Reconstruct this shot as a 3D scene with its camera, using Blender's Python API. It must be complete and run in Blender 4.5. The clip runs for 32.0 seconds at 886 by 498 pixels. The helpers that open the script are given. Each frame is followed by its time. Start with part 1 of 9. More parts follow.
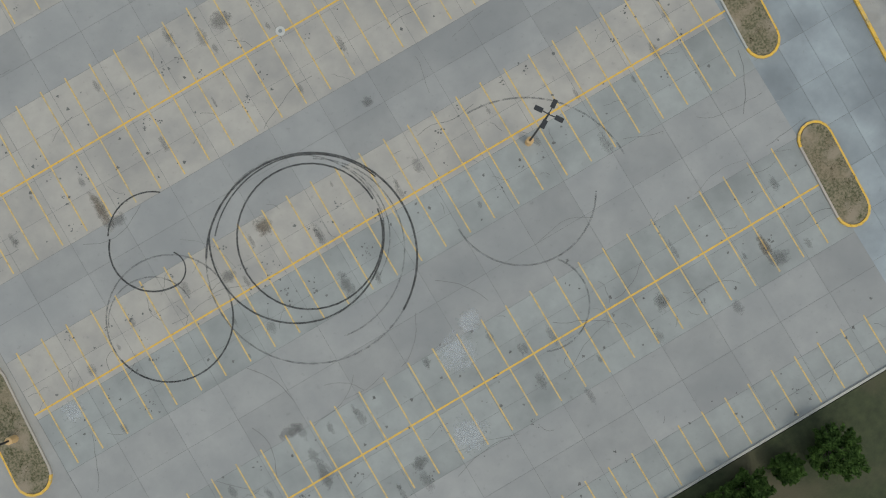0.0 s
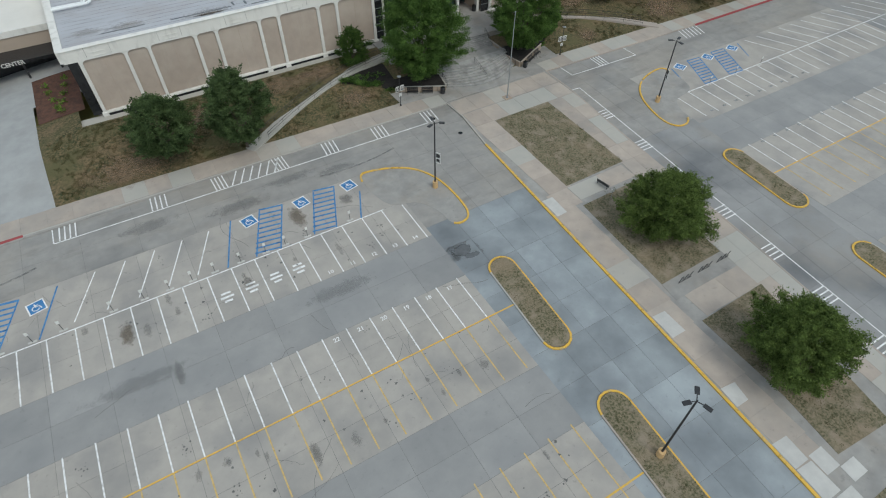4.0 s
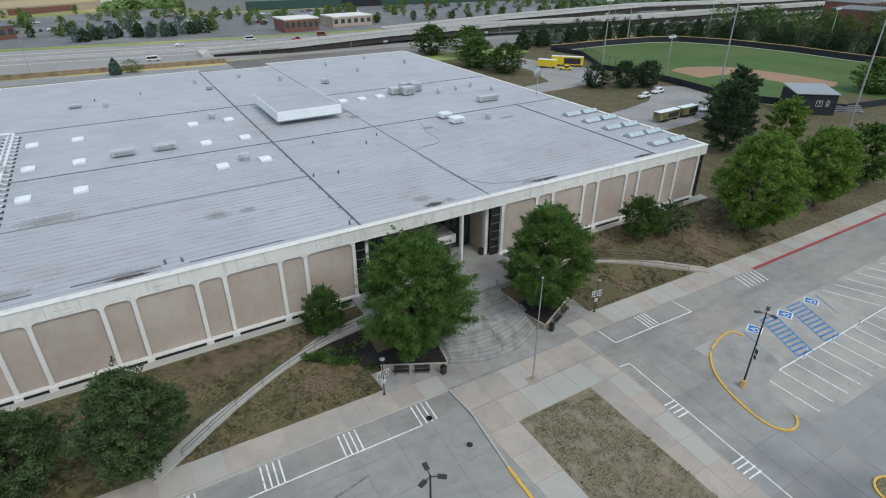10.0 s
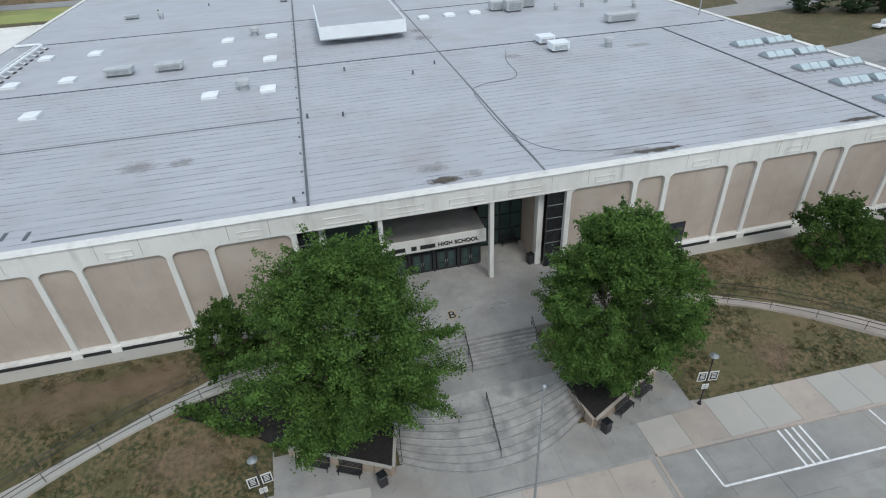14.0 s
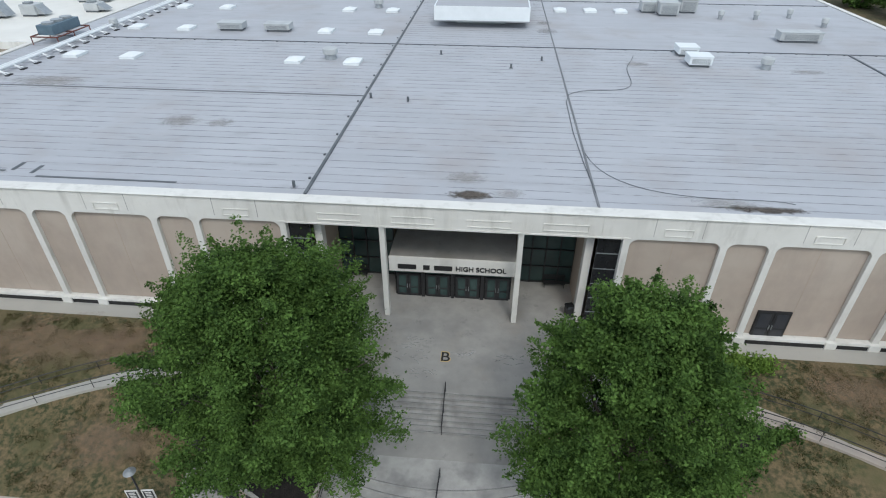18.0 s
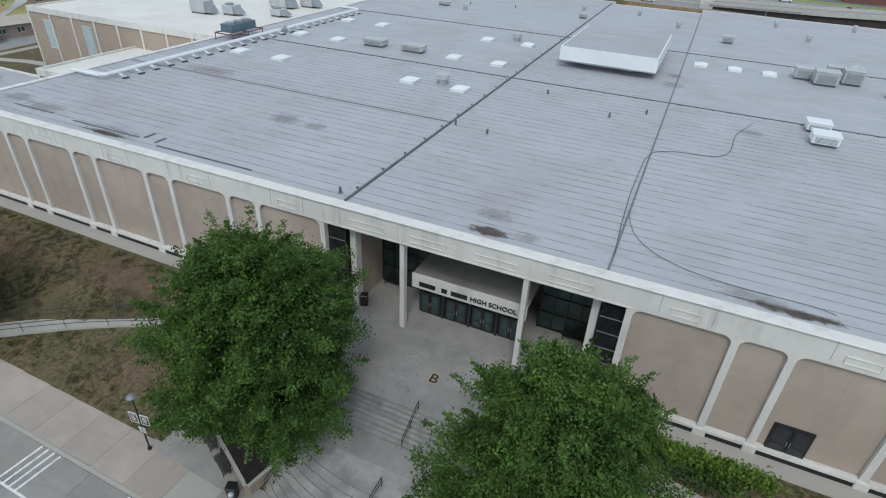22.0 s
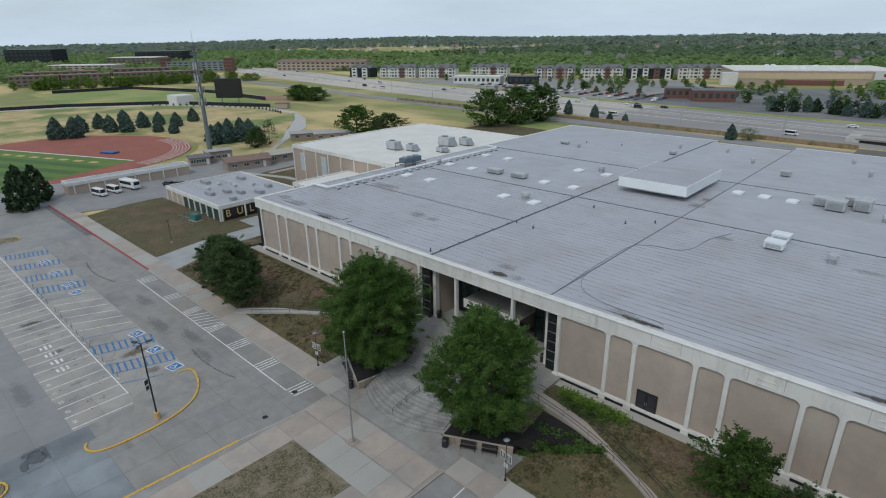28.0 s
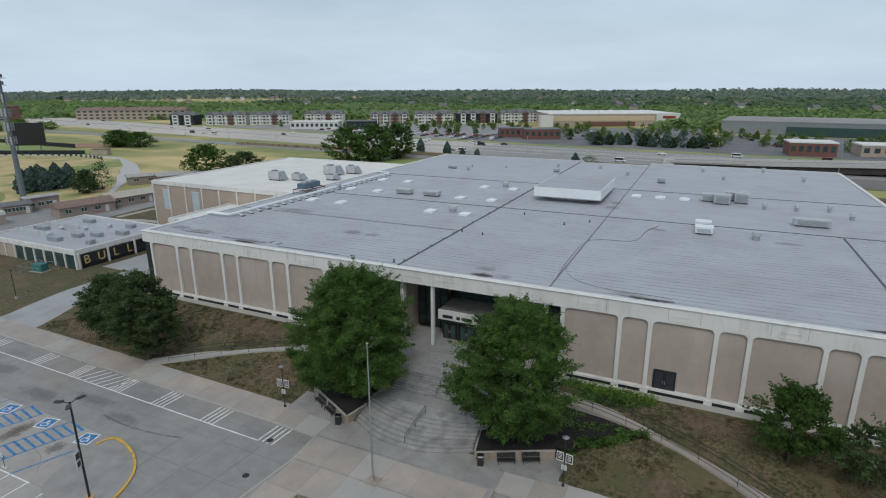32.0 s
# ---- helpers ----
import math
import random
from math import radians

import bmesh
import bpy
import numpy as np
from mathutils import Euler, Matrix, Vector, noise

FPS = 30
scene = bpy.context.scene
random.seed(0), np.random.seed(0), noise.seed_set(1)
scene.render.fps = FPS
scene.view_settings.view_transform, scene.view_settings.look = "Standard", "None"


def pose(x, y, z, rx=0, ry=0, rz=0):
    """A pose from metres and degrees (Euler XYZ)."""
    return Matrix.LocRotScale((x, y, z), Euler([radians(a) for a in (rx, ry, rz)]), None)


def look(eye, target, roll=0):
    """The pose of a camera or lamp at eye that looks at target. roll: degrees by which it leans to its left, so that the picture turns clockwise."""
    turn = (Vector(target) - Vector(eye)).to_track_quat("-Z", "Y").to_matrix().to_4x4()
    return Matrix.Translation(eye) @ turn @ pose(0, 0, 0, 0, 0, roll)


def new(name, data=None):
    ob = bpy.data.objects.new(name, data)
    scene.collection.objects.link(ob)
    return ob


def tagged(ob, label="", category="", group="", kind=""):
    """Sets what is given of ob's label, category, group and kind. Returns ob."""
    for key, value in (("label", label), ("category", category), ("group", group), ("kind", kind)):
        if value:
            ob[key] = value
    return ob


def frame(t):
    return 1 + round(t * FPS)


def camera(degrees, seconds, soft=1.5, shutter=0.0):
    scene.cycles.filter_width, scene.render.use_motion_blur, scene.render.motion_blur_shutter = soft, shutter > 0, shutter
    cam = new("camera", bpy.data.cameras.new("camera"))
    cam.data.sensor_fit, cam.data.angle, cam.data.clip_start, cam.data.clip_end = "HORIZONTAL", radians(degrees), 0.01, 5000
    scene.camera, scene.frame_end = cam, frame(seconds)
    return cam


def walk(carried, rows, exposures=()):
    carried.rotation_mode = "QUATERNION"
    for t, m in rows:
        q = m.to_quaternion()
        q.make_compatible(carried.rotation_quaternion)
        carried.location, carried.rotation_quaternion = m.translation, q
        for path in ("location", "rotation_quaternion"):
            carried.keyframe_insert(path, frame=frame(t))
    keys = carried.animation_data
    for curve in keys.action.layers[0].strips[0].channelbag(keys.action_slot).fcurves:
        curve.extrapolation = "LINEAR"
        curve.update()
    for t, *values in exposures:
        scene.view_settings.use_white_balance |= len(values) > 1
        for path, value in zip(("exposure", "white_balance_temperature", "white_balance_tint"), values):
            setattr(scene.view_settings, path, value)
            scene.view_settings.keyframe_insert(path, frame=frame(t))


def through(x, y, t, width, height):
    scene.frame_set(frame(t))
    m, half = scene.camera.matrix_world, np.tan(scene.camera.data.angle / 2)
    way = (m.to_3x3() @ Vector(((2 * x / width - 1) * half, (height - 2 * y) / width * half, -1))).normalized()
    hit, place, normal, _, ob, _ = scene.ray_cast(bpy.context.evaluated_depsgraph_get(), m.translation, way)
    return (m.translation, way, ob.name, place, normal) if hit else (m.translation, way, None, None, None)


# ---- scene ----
# ---------------------------------------------------------------- camera
PATH = [
    (0, -62.02, -84.80, 54.51, 1.42, 0.09, -30.54),
    (0.5, -60.74, -82.58, 54.02, 3.25, 0.24, -30.78),
    (1, -59.03, -79.55, 53.65, 6.15, 0.30, -30.92),
    (1.5, -57.58, -77.20, 53.29, 10.75, -0.12, -30.66),
    (2, -56.39, -74.86, 52.68, 16.05, 0.14, -30.99),
    (2.5, -55.49, -72.80, 52.14, 22.24, 0.71, -31.59),
    (2.7, -54.64, -71.74, 51.97, 24.41, 0.33, -31.19),
    (3, -53.96, -70.12, 51.70, 28.12, 0.69, -31.58),
    (3.5, -52.06, -67.39, 51.12, 35.07, 0.57, -31.19),
    (4, -50.15, -65.01, 50.69, 42.91, 0.16, -30.67),
    (4.5, -48.42, -62.57, 50.16, 49.90, -0.21, -30.32),
    (6.5, -42.89, -53.22, 48.36, 59.29, -0.14, -30.36),
    (7, -41.47, -50.81, 48.07, 60.03, -0.18, -30.35),
    (7.5, -40.03, -48.41, 47.67, 60.83, -0.19, -30.33),
    (8, -38.55, -46.07, 47.12, 61.47, -0.18, -30.29),
    (8.5, -37.28, -44.06, 46.57, 61.78, -0.15, -30.26),
    (9, -36.04, -42.06, 46.11, 62.03, -0.12, -30.25),
    (9.5, -35.41, -40.63, 45.74, 61.86, -0.05, -30.38),
    (10, -35.08, -39.30, 45.37, 61.70, 0.08, -30.65),
    (10.5, -33.43, -36.66, 44.66, 60.88, 0.09, -30.50),
    (11, -30.22, -33.36, 43.67, 59.72, -0.34, -29.41),
    (11.5, -26.53, -30.55, 42.48, 58.73, -0.93, -27.50),
    (12, -22.89, -28.05, 40.86, 58.18, -1.37, -25.22),
    (12.5, -19.17, -25.66, 39.24, 57.75, -1.77, -22.54),
    (12.7, -17.71, -24.65, 38.75, 57.48, -1.86, -21.31),
    (13, -15.42, -23.20, 38.10, 57.02, -2.14, -19.30),
    (13.5, -11.67, -20.81, 36.80, 56.44, -2.63, -15.44),
    (14, -8.14, -18.08, 35.45, 55.84, -3.01, -11.79),
    (14.5, -5.24, -15.13, 33.85, 55.40, -3.01, -8.78),
    (15, -3.50, -12.59, 32.77, 54.91, -2.60, -6.42),
    (15.5, -2.10, -10.57, 31.31, 55.09, -2.41, -4.16),
    (17.5, 1.56, -10.73, 32.26, 55.41, -0.33, 3.30),
    (18, 2.44, -10.59, 32.28, 55.79, 0.08, 5.13),
    (19, 4.64, -10.37, 32.52, 56.30, 0.66, 9.37),
    (20, 7.16, -10.07, 32.93, 56.72, 1.18, 13.99),
    (21, 9.66, -9.72, 33.38, 57.16, 1.90, 18.56),
    (22, 12.02, -9.46, 33.79, 57.70, 2.84, 22.88),
    (23, 14.47, -8.91, 33.89, 58.41, 3.56, 27.43),
    (24, 17.40, -8.87, 34.49, 59.09, 3.67, 32.10),
    (25, 22.97, -10.64, 36.87, 59.66, 1.41, 38.36),
    (25.2, 24.88, -11.59, 37.52, 60.16, 0.82, 39.66),
    (25.5, 27.70, -13.03, 38.66, 60.85, 0.08, 41.46),
    (26, 33.96, -16.52, 41.18, 62.49, -1.15, 44.19),
    (26.2, 36.68, -18.21, 42.15, 63.25, -1.49, 45.03),
    (26.5, 40.69, -20.90, 43.54, 64.44, -1.95, 46.18),
    (28.5, 43.33, -33.49, 43.29, 70.16, -0.72, 41.12),
    (29, 40.76, -34.87, 42.13, 70.76, -0.75, 38.87),
    (29.5, 38.23, -36.10, 41.25, 71.23, -0.61, 36.49),
    (30, 35.78, -37.29, 40.40, 71.70, -0.47, 34.15),
    (30.5, 33.35, -37.71, 39.22, 72.37, -0.53, 31.99),
    (31, 30.77, -38.21, 38.12, 72.99, -0.59, 29.71),
    (31.5, 27.97, -38.39, 36.99, 73.47, -0.39, 27.34),
    (32, 25.17, -38.58, 35.86, 73.95, -0.19, 24.97),
]


def shot(x, y, z, tilt, roll, yaw):
    return pose(x, y, z, 0, 0, yaw) @ pose(0, 0, 0, tilt) @ pose(0, 0, 0, 0, 0, roll)


cam = camera(76.6, 32.0, 1.1)
walk(cam, [(t, shot(*row)) for t, *row in PATH], ((0, -0.28, 6700, 3), (4, -0.24, 6400, 3), (8, -0.14, 6200, 4), (13, -0.1, 6200, 6), (15, -0.02, 6180, 6), (18, 0.0, 6230, 6), (20, -0.16, 6180, 6), (23, -0.26, 6150, 6), (25, -0.23, 6130, 6), (28.5, -0.62, 6200, 6), (29.3, -0.6, 6200, 6), (30.6, -0.56, 6200, 6), (32, -0.57, 6200, 6)))

# ---------------------------------------------------------------- world and sun
world = bpy.data.worlds.new("sky")
scene.world = world
world.use_nodes = True
wn, wl = world.node_tree.nodes, world.node_tree.links
wn.clear()
sky = wn.new("ShaderNodeTexSky")
sky.sky_type, sky.sun_disc = "NISHITA", False
sky.sun_elevation, sky.sun_rotation = radians(52), radians(200)
sky.air_density, sky.dust_density, sky.ozone_density = 1.0, 2.5, 1.0
coord = wn.new("ShaderNodeTexCoord")
split = wn.new("ShaderNodeSeparateXYZ")
rise = wn.new("ShaderNodeMath")
rise.operation, rise.inputs[1].default_value = "ADD", 0.16
flatten = wn.new("ShaderNodeVectorMath")
flatten.operation = "DIVIDE"
rises = wn.new("ShaderNodeCombineXYZ")
rises.inputs[2].default_value = 1.0
cloud = wn.new("ShaderNodeTexNoise")
cloud.inputs["Scale"].default_value, cloud.inputs["Detail"].default_value, cloud.inputs["Roughness"].default_value = 0.55, 8.0, 0.6
ramp = wn.new("ShaderNodeValToRGB")
ramp.color_ramp.elements[0].position, ramp.color_ramp.elements[1].position = 0.12, 0.98
veil = wn.new("ShaderNodeMix")
veil.data_type = "RGBA"
veil.inputs[7].default_value = (9.5, 10.4, 11.4, 1.0)
back = wn.new("ShaderNodeBackground")
back.inputs["Strength"].default_value = 0.125
out = wn.new("ShaderNodeOutputWorld")
wl.new(coord.outputs["Generated"], split.inputs[0])
wl.new(split.outputs[2], rise.inputs[0])
wl.new(rise.outputs[0], rises.inputs[0])
wl.new(rise.outputs[0], rises.inputs[1])
wl.new(coord.outputs["Generated"], flatten.inputs[0])
wl.new(rises.outputs[0], flatten.inputs[1])
wl.new(flatten.outputs[0], cloud.inputs["Vector"])
wl.new(cloud.outputs["Fac"], ramp.inputs["Fac"])
wl.new(ramp.outputs["Color"], veil.inputs[0])
wl.new(sky.outputs["Color"], veil.inputs[6])
glow = wn.new("ShaderNodeMapRange")
glow.inputs["From Min"].default_value, glow.inputs["From Max"].default_value = 0.3, 0.0
glow.inputs["To Min"].default_value, glow.inputs["To Max"].default_value = 0.0, 0.75
pale = wn.new("ShaderNodeMix")
pale.data_type = "RGBA"
pale.inputs[7].default_value = (7.5, 8.7, 10.1, 1.0)
wl.new(split.outputs[2], glow.inputs["Value"])
wl.new(glow.outputs[0], pale.inputs[0])
wl.new(veil.outputs[2], pale.inputs[6])
wl.new(pale.outputs[2], back.inputs["Color"])
wl.new(back.outputs[0], out.inputs["Surface"])
sun = new("sun", bpy.data.lights.new("sun", "SUN"))
sun.data.energy, sun.data.angle, sun.data.color = 1.3, radians(14), (1.0, 0.96, 0.9)
sun.matrix_world = look((0, 0, 0), (-0.21, 0.58, -0.79))

# ---------------------------------------------------------------- materials
def mat(name, color, other=None, scale=1.0, rough=0.85, metal=0.0, bump=0.0, fine=12.0, spread=(0.35, 0.65), third=None, tscale=0.1, tpos=(0.5, 0.75), vary=0.0, aniso=(1, 1, 1)):
    """A material of two tones mixed by noise at one scale, a third by noise at another, and fine relief."""
    m = bpy.data.materials.new(name)
    m.use_nodes = True
    n, l = m.node_tree.nodes, m.node_tree.links
    b = n["Principled BSDF"]
    b.inputs["Roughness"].default_value, b.inputs["Metallic"].default_value = rough, metal
    tc = n.new("ShaderNodeTexCoord")
    geo = n.new("ShaderNodeNewGeometry")
    last = None
    other = other or tuple(c * 0.8 for c in color)
    t = n.new("ShaderNodeTexNoise")
    t.inputs["Scale"].default_value, t.inputs["Detail"].default_value, t.inputs["Roughness"].default_value = scale, 6, 0.6
    r = n.new("ShaderNodeValToRGB")
    r.color_ramp.elements[0].position, r.color_ramp.elements[1].position = spread
    r.color_ramp.elements[0].color, r.color_ramp.elements[1].color = (*color, 1), (*other, 1)
    l.new(geo.outputs["Position"], t.inputs["Vector"])
    l.new(t.outputs["Fac"], r.inputs["Fac"])
    last = r.outputs["Color"]
    if third:
        t2 = n.new("ShaderNodeTexNoise")
        t2.inputs["Scale"].default_value, t2.inputs["Detail"].default_value = tscale, 5
        r2 = n.new("ShaderNodeValToRGB")
        r2.color_ramp.elements[0].position, r2.color_ramp.elements[1].position = tpos
        mx = n.new("ShaderNodeMix")
        mx.data_type = "RGBA"
        mx.inputs[7].default_value = (*third, 1)
        sc = n.new("ShaderNodeVectorMath")
        sc.operation = "MULTIPLY"
        sc.inputs[1].default_value = aniso
        l.new(geo.outputs["Position"], sc.inputs[0])
        l.new(sc.outputs[0], t2.inputs["Vector"])
        l.new(t2.outputs["Fac"], r2.inputs["Fac"])
        l.new(r2.outputs["Color"], mx.inputs[0])
        l.new(last, mx.inputs[6])
        last = mx.outputs[2]
    if vary:
        oi = n.new("ShaderNodeObjectInfo")
        hs = n.new("ShaderNodeHueSaturation")
        mr = n.new("ShaderNodeMapRange")
        mr.inputs["To Min"].default_value, mr.inputs["To Max"].default_value = 1 - vary, 1 + vary
        l.new(oi.outputs["Random"], mr.inputs["Value"])
        l.new(mr.outputs[0], hs.inputs["Value"])
        l.new(last, hs.inputs["Color"])
        last = hs.outputs["Color"]
    l.new(last, b.inputs["Base Color"])
    if bump:
        t3 = n.new("ShaderNodeTexNoise")
        t3.inputs["Scale"].default_value, t3.inputs["Detail"].default_value = fine, 4
        bp = n.new("ShaderNodeBump")
        bp.inputs["Strength"].default_value, bp.inputs["Distance"].default_value = bump, 0.05
        l.new(geo.outputs["Position"], t3.inputs["Vector"])
        l.new(t3.outputs["Fac"], bp.inputs["Height"])
        l.new(bp.outputs["Normal"], b.inputs["Normal"])
    return m


def leafy(name, dark, light, through=0.35, size=0.9):
    """Foliage: each leaf island takes its own green."""
    m = bpy.data.materials.new(name)
    m.use_nodes = True
    n, l = m.node_tree.nodes, m.node_tree.links
    b = n["Principled BSDF"]
    b.inputs["Roughness"].default_value = 0.7
    b.inputs["Specular IOR Level"].default_value = 0.12
    geo = n.new("ShaderNodeNewGeometry")
    r = n.new("ShaderNodeValToRGB")
    r.color_ramp.elements[0].color, r.color_ramp.elements[1].color = (*dark, 1), (*light, 1)
    clump = n.new("ShaderNodeTexNoise")
    clump.inputs["Scale"].default_value, clump.inputs["Detail"].default_value = size, 2
    blend = n.new("ShaderNodeMix")
    blend.inputs[0].default_value = 0.6
    spread = n.new("ShaderNodeMapRange")
    spread.inputs["From Min"].default_value, spread.inputs["From Max"].default_value = 0.32, 0.68
    l.new(geo.outputs["Position"], clump.inputs["Vector"])
    l.new(clump.outputs["Fac"], spread.inputs["Value"])
    l.new(geo.outputs["Random Per Island"], blend.inputs[2])
    l.new(spread.outputs[0], blend.inputs[3])
    l.new(blend.outputs[0], r.inputs["Fac"])
    l.new(r.outputs["Color"], b.inputs["Base Color"])
    tr = n.new("ShaderNodeBsdfTranslucent")
    l.new(r.outputs["Color"], tr.inputs["Color"])
    mx = n.new("ShaderNodeMixShader")
    mx.inputs[0].default_value = through
    l.new(b.outputs[0], mx.inputs[1])
    l.new(tr.outputs[0], mx.inputs[2])
    l.new(mx.outputs[0], n["Material Output"].inputs["Surface"])
    return m


M = {}
M["lot"] = mat("lot_concrete", (0.317, 0.308, 0.295), (0.264, 0.26, 0.251), 0.45, 0.9, third=(0.194, 0.195, 0.197), tscale=0.07, tpos=(0.46, 0.72), bump=0.15, fine=25)
M["aisle"] = mat("aisle_concrete", (0.305, 0.3, 0.291), (0.262, 0.26, 0.255), 0.35, 0.88, third=(0.225, 0.227, 0.228), tscale=0.1, tpos=(0.45, 0.75), bump=0.15, fine=25, vary=0.06)
M["slab"] = mat("lot_slab", (0.385, 0.357, 0.321), (0.335, 0.314, 0.287), 0.5, 0.9, third=(0.255, 0.246, 0.235), tscale=0.16, tpos=(0.48, 0.74), bump=0.15, fine=25, vary=0.04)
M["drive"] = mat("drive_concrete", (0.322, 0.352, 0.366), (0.222, 0.243, 0.258), 0.16, 0.85, third=(0.165, 0.18, 0.193), tscale=0.11, tpos=(0.45, 0.7), bump=0.12, fine=25, vary=0.1)
M["eastdrive"] = mat("damp_drive_concrete", (0.285, 0.283, 0.278), (0.225, 0.225, 0.222), 0.2, 0.8, third=(0.135, 0.14, 0.147), tscale=0.09, tpos=(0.48, 0.68), bump=0.12, fine=25, vary=0.07)
M["lane"] = mat("lane_concrete", (0.31, 0.298, 0.279), (0.255, 0.247, 0.235), 0.6, 0.88, third=(0.185, 0.183, 0.179), tscale=0.22, tpos=(0.5, 0.76), bump=0.15, fine=25, vary=0.04, aniso=(0.35, 1.0, 1.0))
M["walk"] = mat("walk_concrete", (0.445, 0.379, 0.322), (0.392, 0.337, 0.29), 0.6, 0.88, third=(0.29, 0.264, 0.238), tscale=0.2, tpos=(0.5, 0.8), bump=0.12, fine=30, vary=0.12)
M["plaza"] = mat("plaza_concrete", (0.325, 0.313, 0.293), (0.268, 0.259, 0.244), 0.7, 0.85, third=(0.195, 0.19, 0.182), tscale=0.3, tpos=(0.5, 0.8), bump=0.12, fine=30, vary=0.06)
M["courtwalk"] = mat("court_concrete", (0.36, 0.365, 0.36), (0.31, 0.315, 0.312), 0.5, 0.88, third=(0.27, 0.268, 0.26), tscale=0.2, tpos=(0.5, 0.8), bump=0.12, fine=30)
M["newslab"] = mat("new_concrete", (0.52, 0.51, 0.48), (0.45, 0.44, 0.42), 0.8, 0.85, bump=0.1, vary=0.06)
M["step"] = mat("step_concrete", (0.375, 0.366, 0.347), (0.295, 0.287, 0.274), 1.2, 0.85, third=(0.2, 0.196, 0.19), tscale=0.7, tpos=(0.48, 0.72), bump=0.15, vary=0.08)
M["nosing"] = mat("step_nosing", (0.16, 0.156, 0.15), (0.24, 0.235, 0.225), 2.0, 0.8)
M["grass"] = mat("dry_grass", (0.152, 0.113, 0.057), (0.036, 0.044, 0.015), 3.0, 0.95, spread=(0.4, 0.6), third=(0.092, 0.085, 0.036), tscale=0.3, tpos=(0.47, 0.66), bump=1.0, fine=9)
M["soil"] = mat("bare_soil", (0.3, 0.225, 0.155), (0.235, 0.18, 0.115), 0.6, 0.95, third=(0.12, 0.11, 0.05), tscale=0.3, tpos=(0.5, 0.7), bump=0.6, fine=10)
M["bed"] = mat("bed_turf", (0.225, 0.185, 0.122), (0.065, 0.069, 0.03), 4.5, 0.95, spread=(0.38, 0.64), third=(0.255, 0.21, 0.152), tscale=0.5, tpos=(0.5, 0.66), bump=1.0, fine=9)
M["field"] = mat("field_grass", (0.29, 0.275, 0.1), (0.2, 0.225, 0.072), 0.05, 0.95, third=(0.56, 0.43, 0.2), tscale=0.02, tpos=(0.47, 0.6), aniso=(0.4, 1.0, 1.0), bump=0.3, fine=2)
M["green"] = mat("green_turf", (0.062, 0.118, 0.019), (0.048, 0.095, 0.016), 0.05, 0.95, third=(0.085, 0.12, 0.03), tscale=0.02, tpos=(0.45, 0.7))
M["darkturf"] = mat("dark_green_turf", (0.06, 0.12, 0.03), (0.07, 0.135, 0.035), 0.05, 0.9)
M["drybank"] = mat("dry_bank_grass", (0.56, 0.425, 0.215), (0.38, 0.31, 0.14), 0.1, 0.95, third=(0.18, 0.23, 0.066), tscale=0.035, tpos=(0.47, 0.6), bump=0.3, fine=2)
M["palefield"] = mat("pale_green_field", (0.24, 0.3, 0.088), (0.19, 0.25, 0.07), 0.03, 0.95, third=(0.37, 0.345, 0.125), tscale=0.02, tpos=(0.45, 0.65))
M["flatwall"] = mat("brown_brick_wall", (0.2, 0.15, 0.125), (0.16, 0.122, 0.104), 0.3, 0.9)
M["unit"] = mat("light_grey_unit", (0.5, 0.515, 0.515), (0.4, 0.415, 0.42), 0.7, 0.5)
M["bluemat"] = mat("blue_vinyl", (0.03, 0.1, 0.3), (0.035, 0.11, 0.33), 1.0, 0.5)
M["creamwall"] = mat("cream_wall", (0.58, 0.46, 0.31), (0.53, 0.42, 0.28), 0.3, 0.85)
M["mulch"] = mat("dark_mulch", (0.022, 0.018, 0.016), (0.01, 0.009, 0.008), 3.0, 0.95, bump=0.9, fine=14)
M["redmulch"] = mat("red_mulch", (0.12, 0.055, 0.035), (0.06, 0.03, 0.022), 1.5, 0.95, bump=0.9, fine=10)
M["asphalt"] = mat("road_asphalt", (0.48, 0.44, 0.39), (0.42, 0.385, 0.345), 0.02, 0.9, third=(0.55, 0.49, 0.42), tscale=0.006, tpos=(0.45, 0.7))
M["dirt"] = mat("infield_dirt", (0.33, 0.2, 0.125), (0.29, 0.175, 0.11), 0.1, 0.95)
M["track"] = mat("track_rubber", (0.33, 0.11, 0.075), (0.28, 0.095, 0.065), 0.1, 0.9)
M["yellow"] = mat("yellow_paint", (0.72, 0.42, 0.05), (0.6, 0.38, 0.08), 2.0, 0.7, third=(0.42, 0.34, 0.2), tscale=1.3, tpos=(0.55, 0.78))
M["fadedyellow"] = mat("faded_yellow_paint", (0.64, 0.44, 0.15), (0.56, 0.41, 0.17), 2.0, 0.8, third=(0.42, 0.35, 0.23), tscale=0.9, tpos=(0.5, 0.74))
M["white"] = mat("white_paint", (0.8, 0.8, 0.79), (0.7, 0.7, 0.69), 2.0, 0.7, third=(0.48, 0.48, 0.47), tscale=1.4, tpos=(0.55, 0.8))
M["blue"] = mat("blue_paint", (0.04, 0.19, 0.46), (0.08, 0.24, 0.46), 2.0, 0.7)
M["red"] = mat("red_kerb_paint", (0.36, 0.055, 0.06), (0.26, 0.06, 0.06), 1.5, 0.8)
M["rubber"] = mat("tyre_rubber_mark", (0.045, 0.045, 0.045), (0.11, 0.108, 0.105), 1.2, 0.8)
M["fadedrubber"] = mat("faded_tyre_mark", (0.15, 0.148, 0.143), (0.2, 0.197, 0.19), 1.2, 0.8)
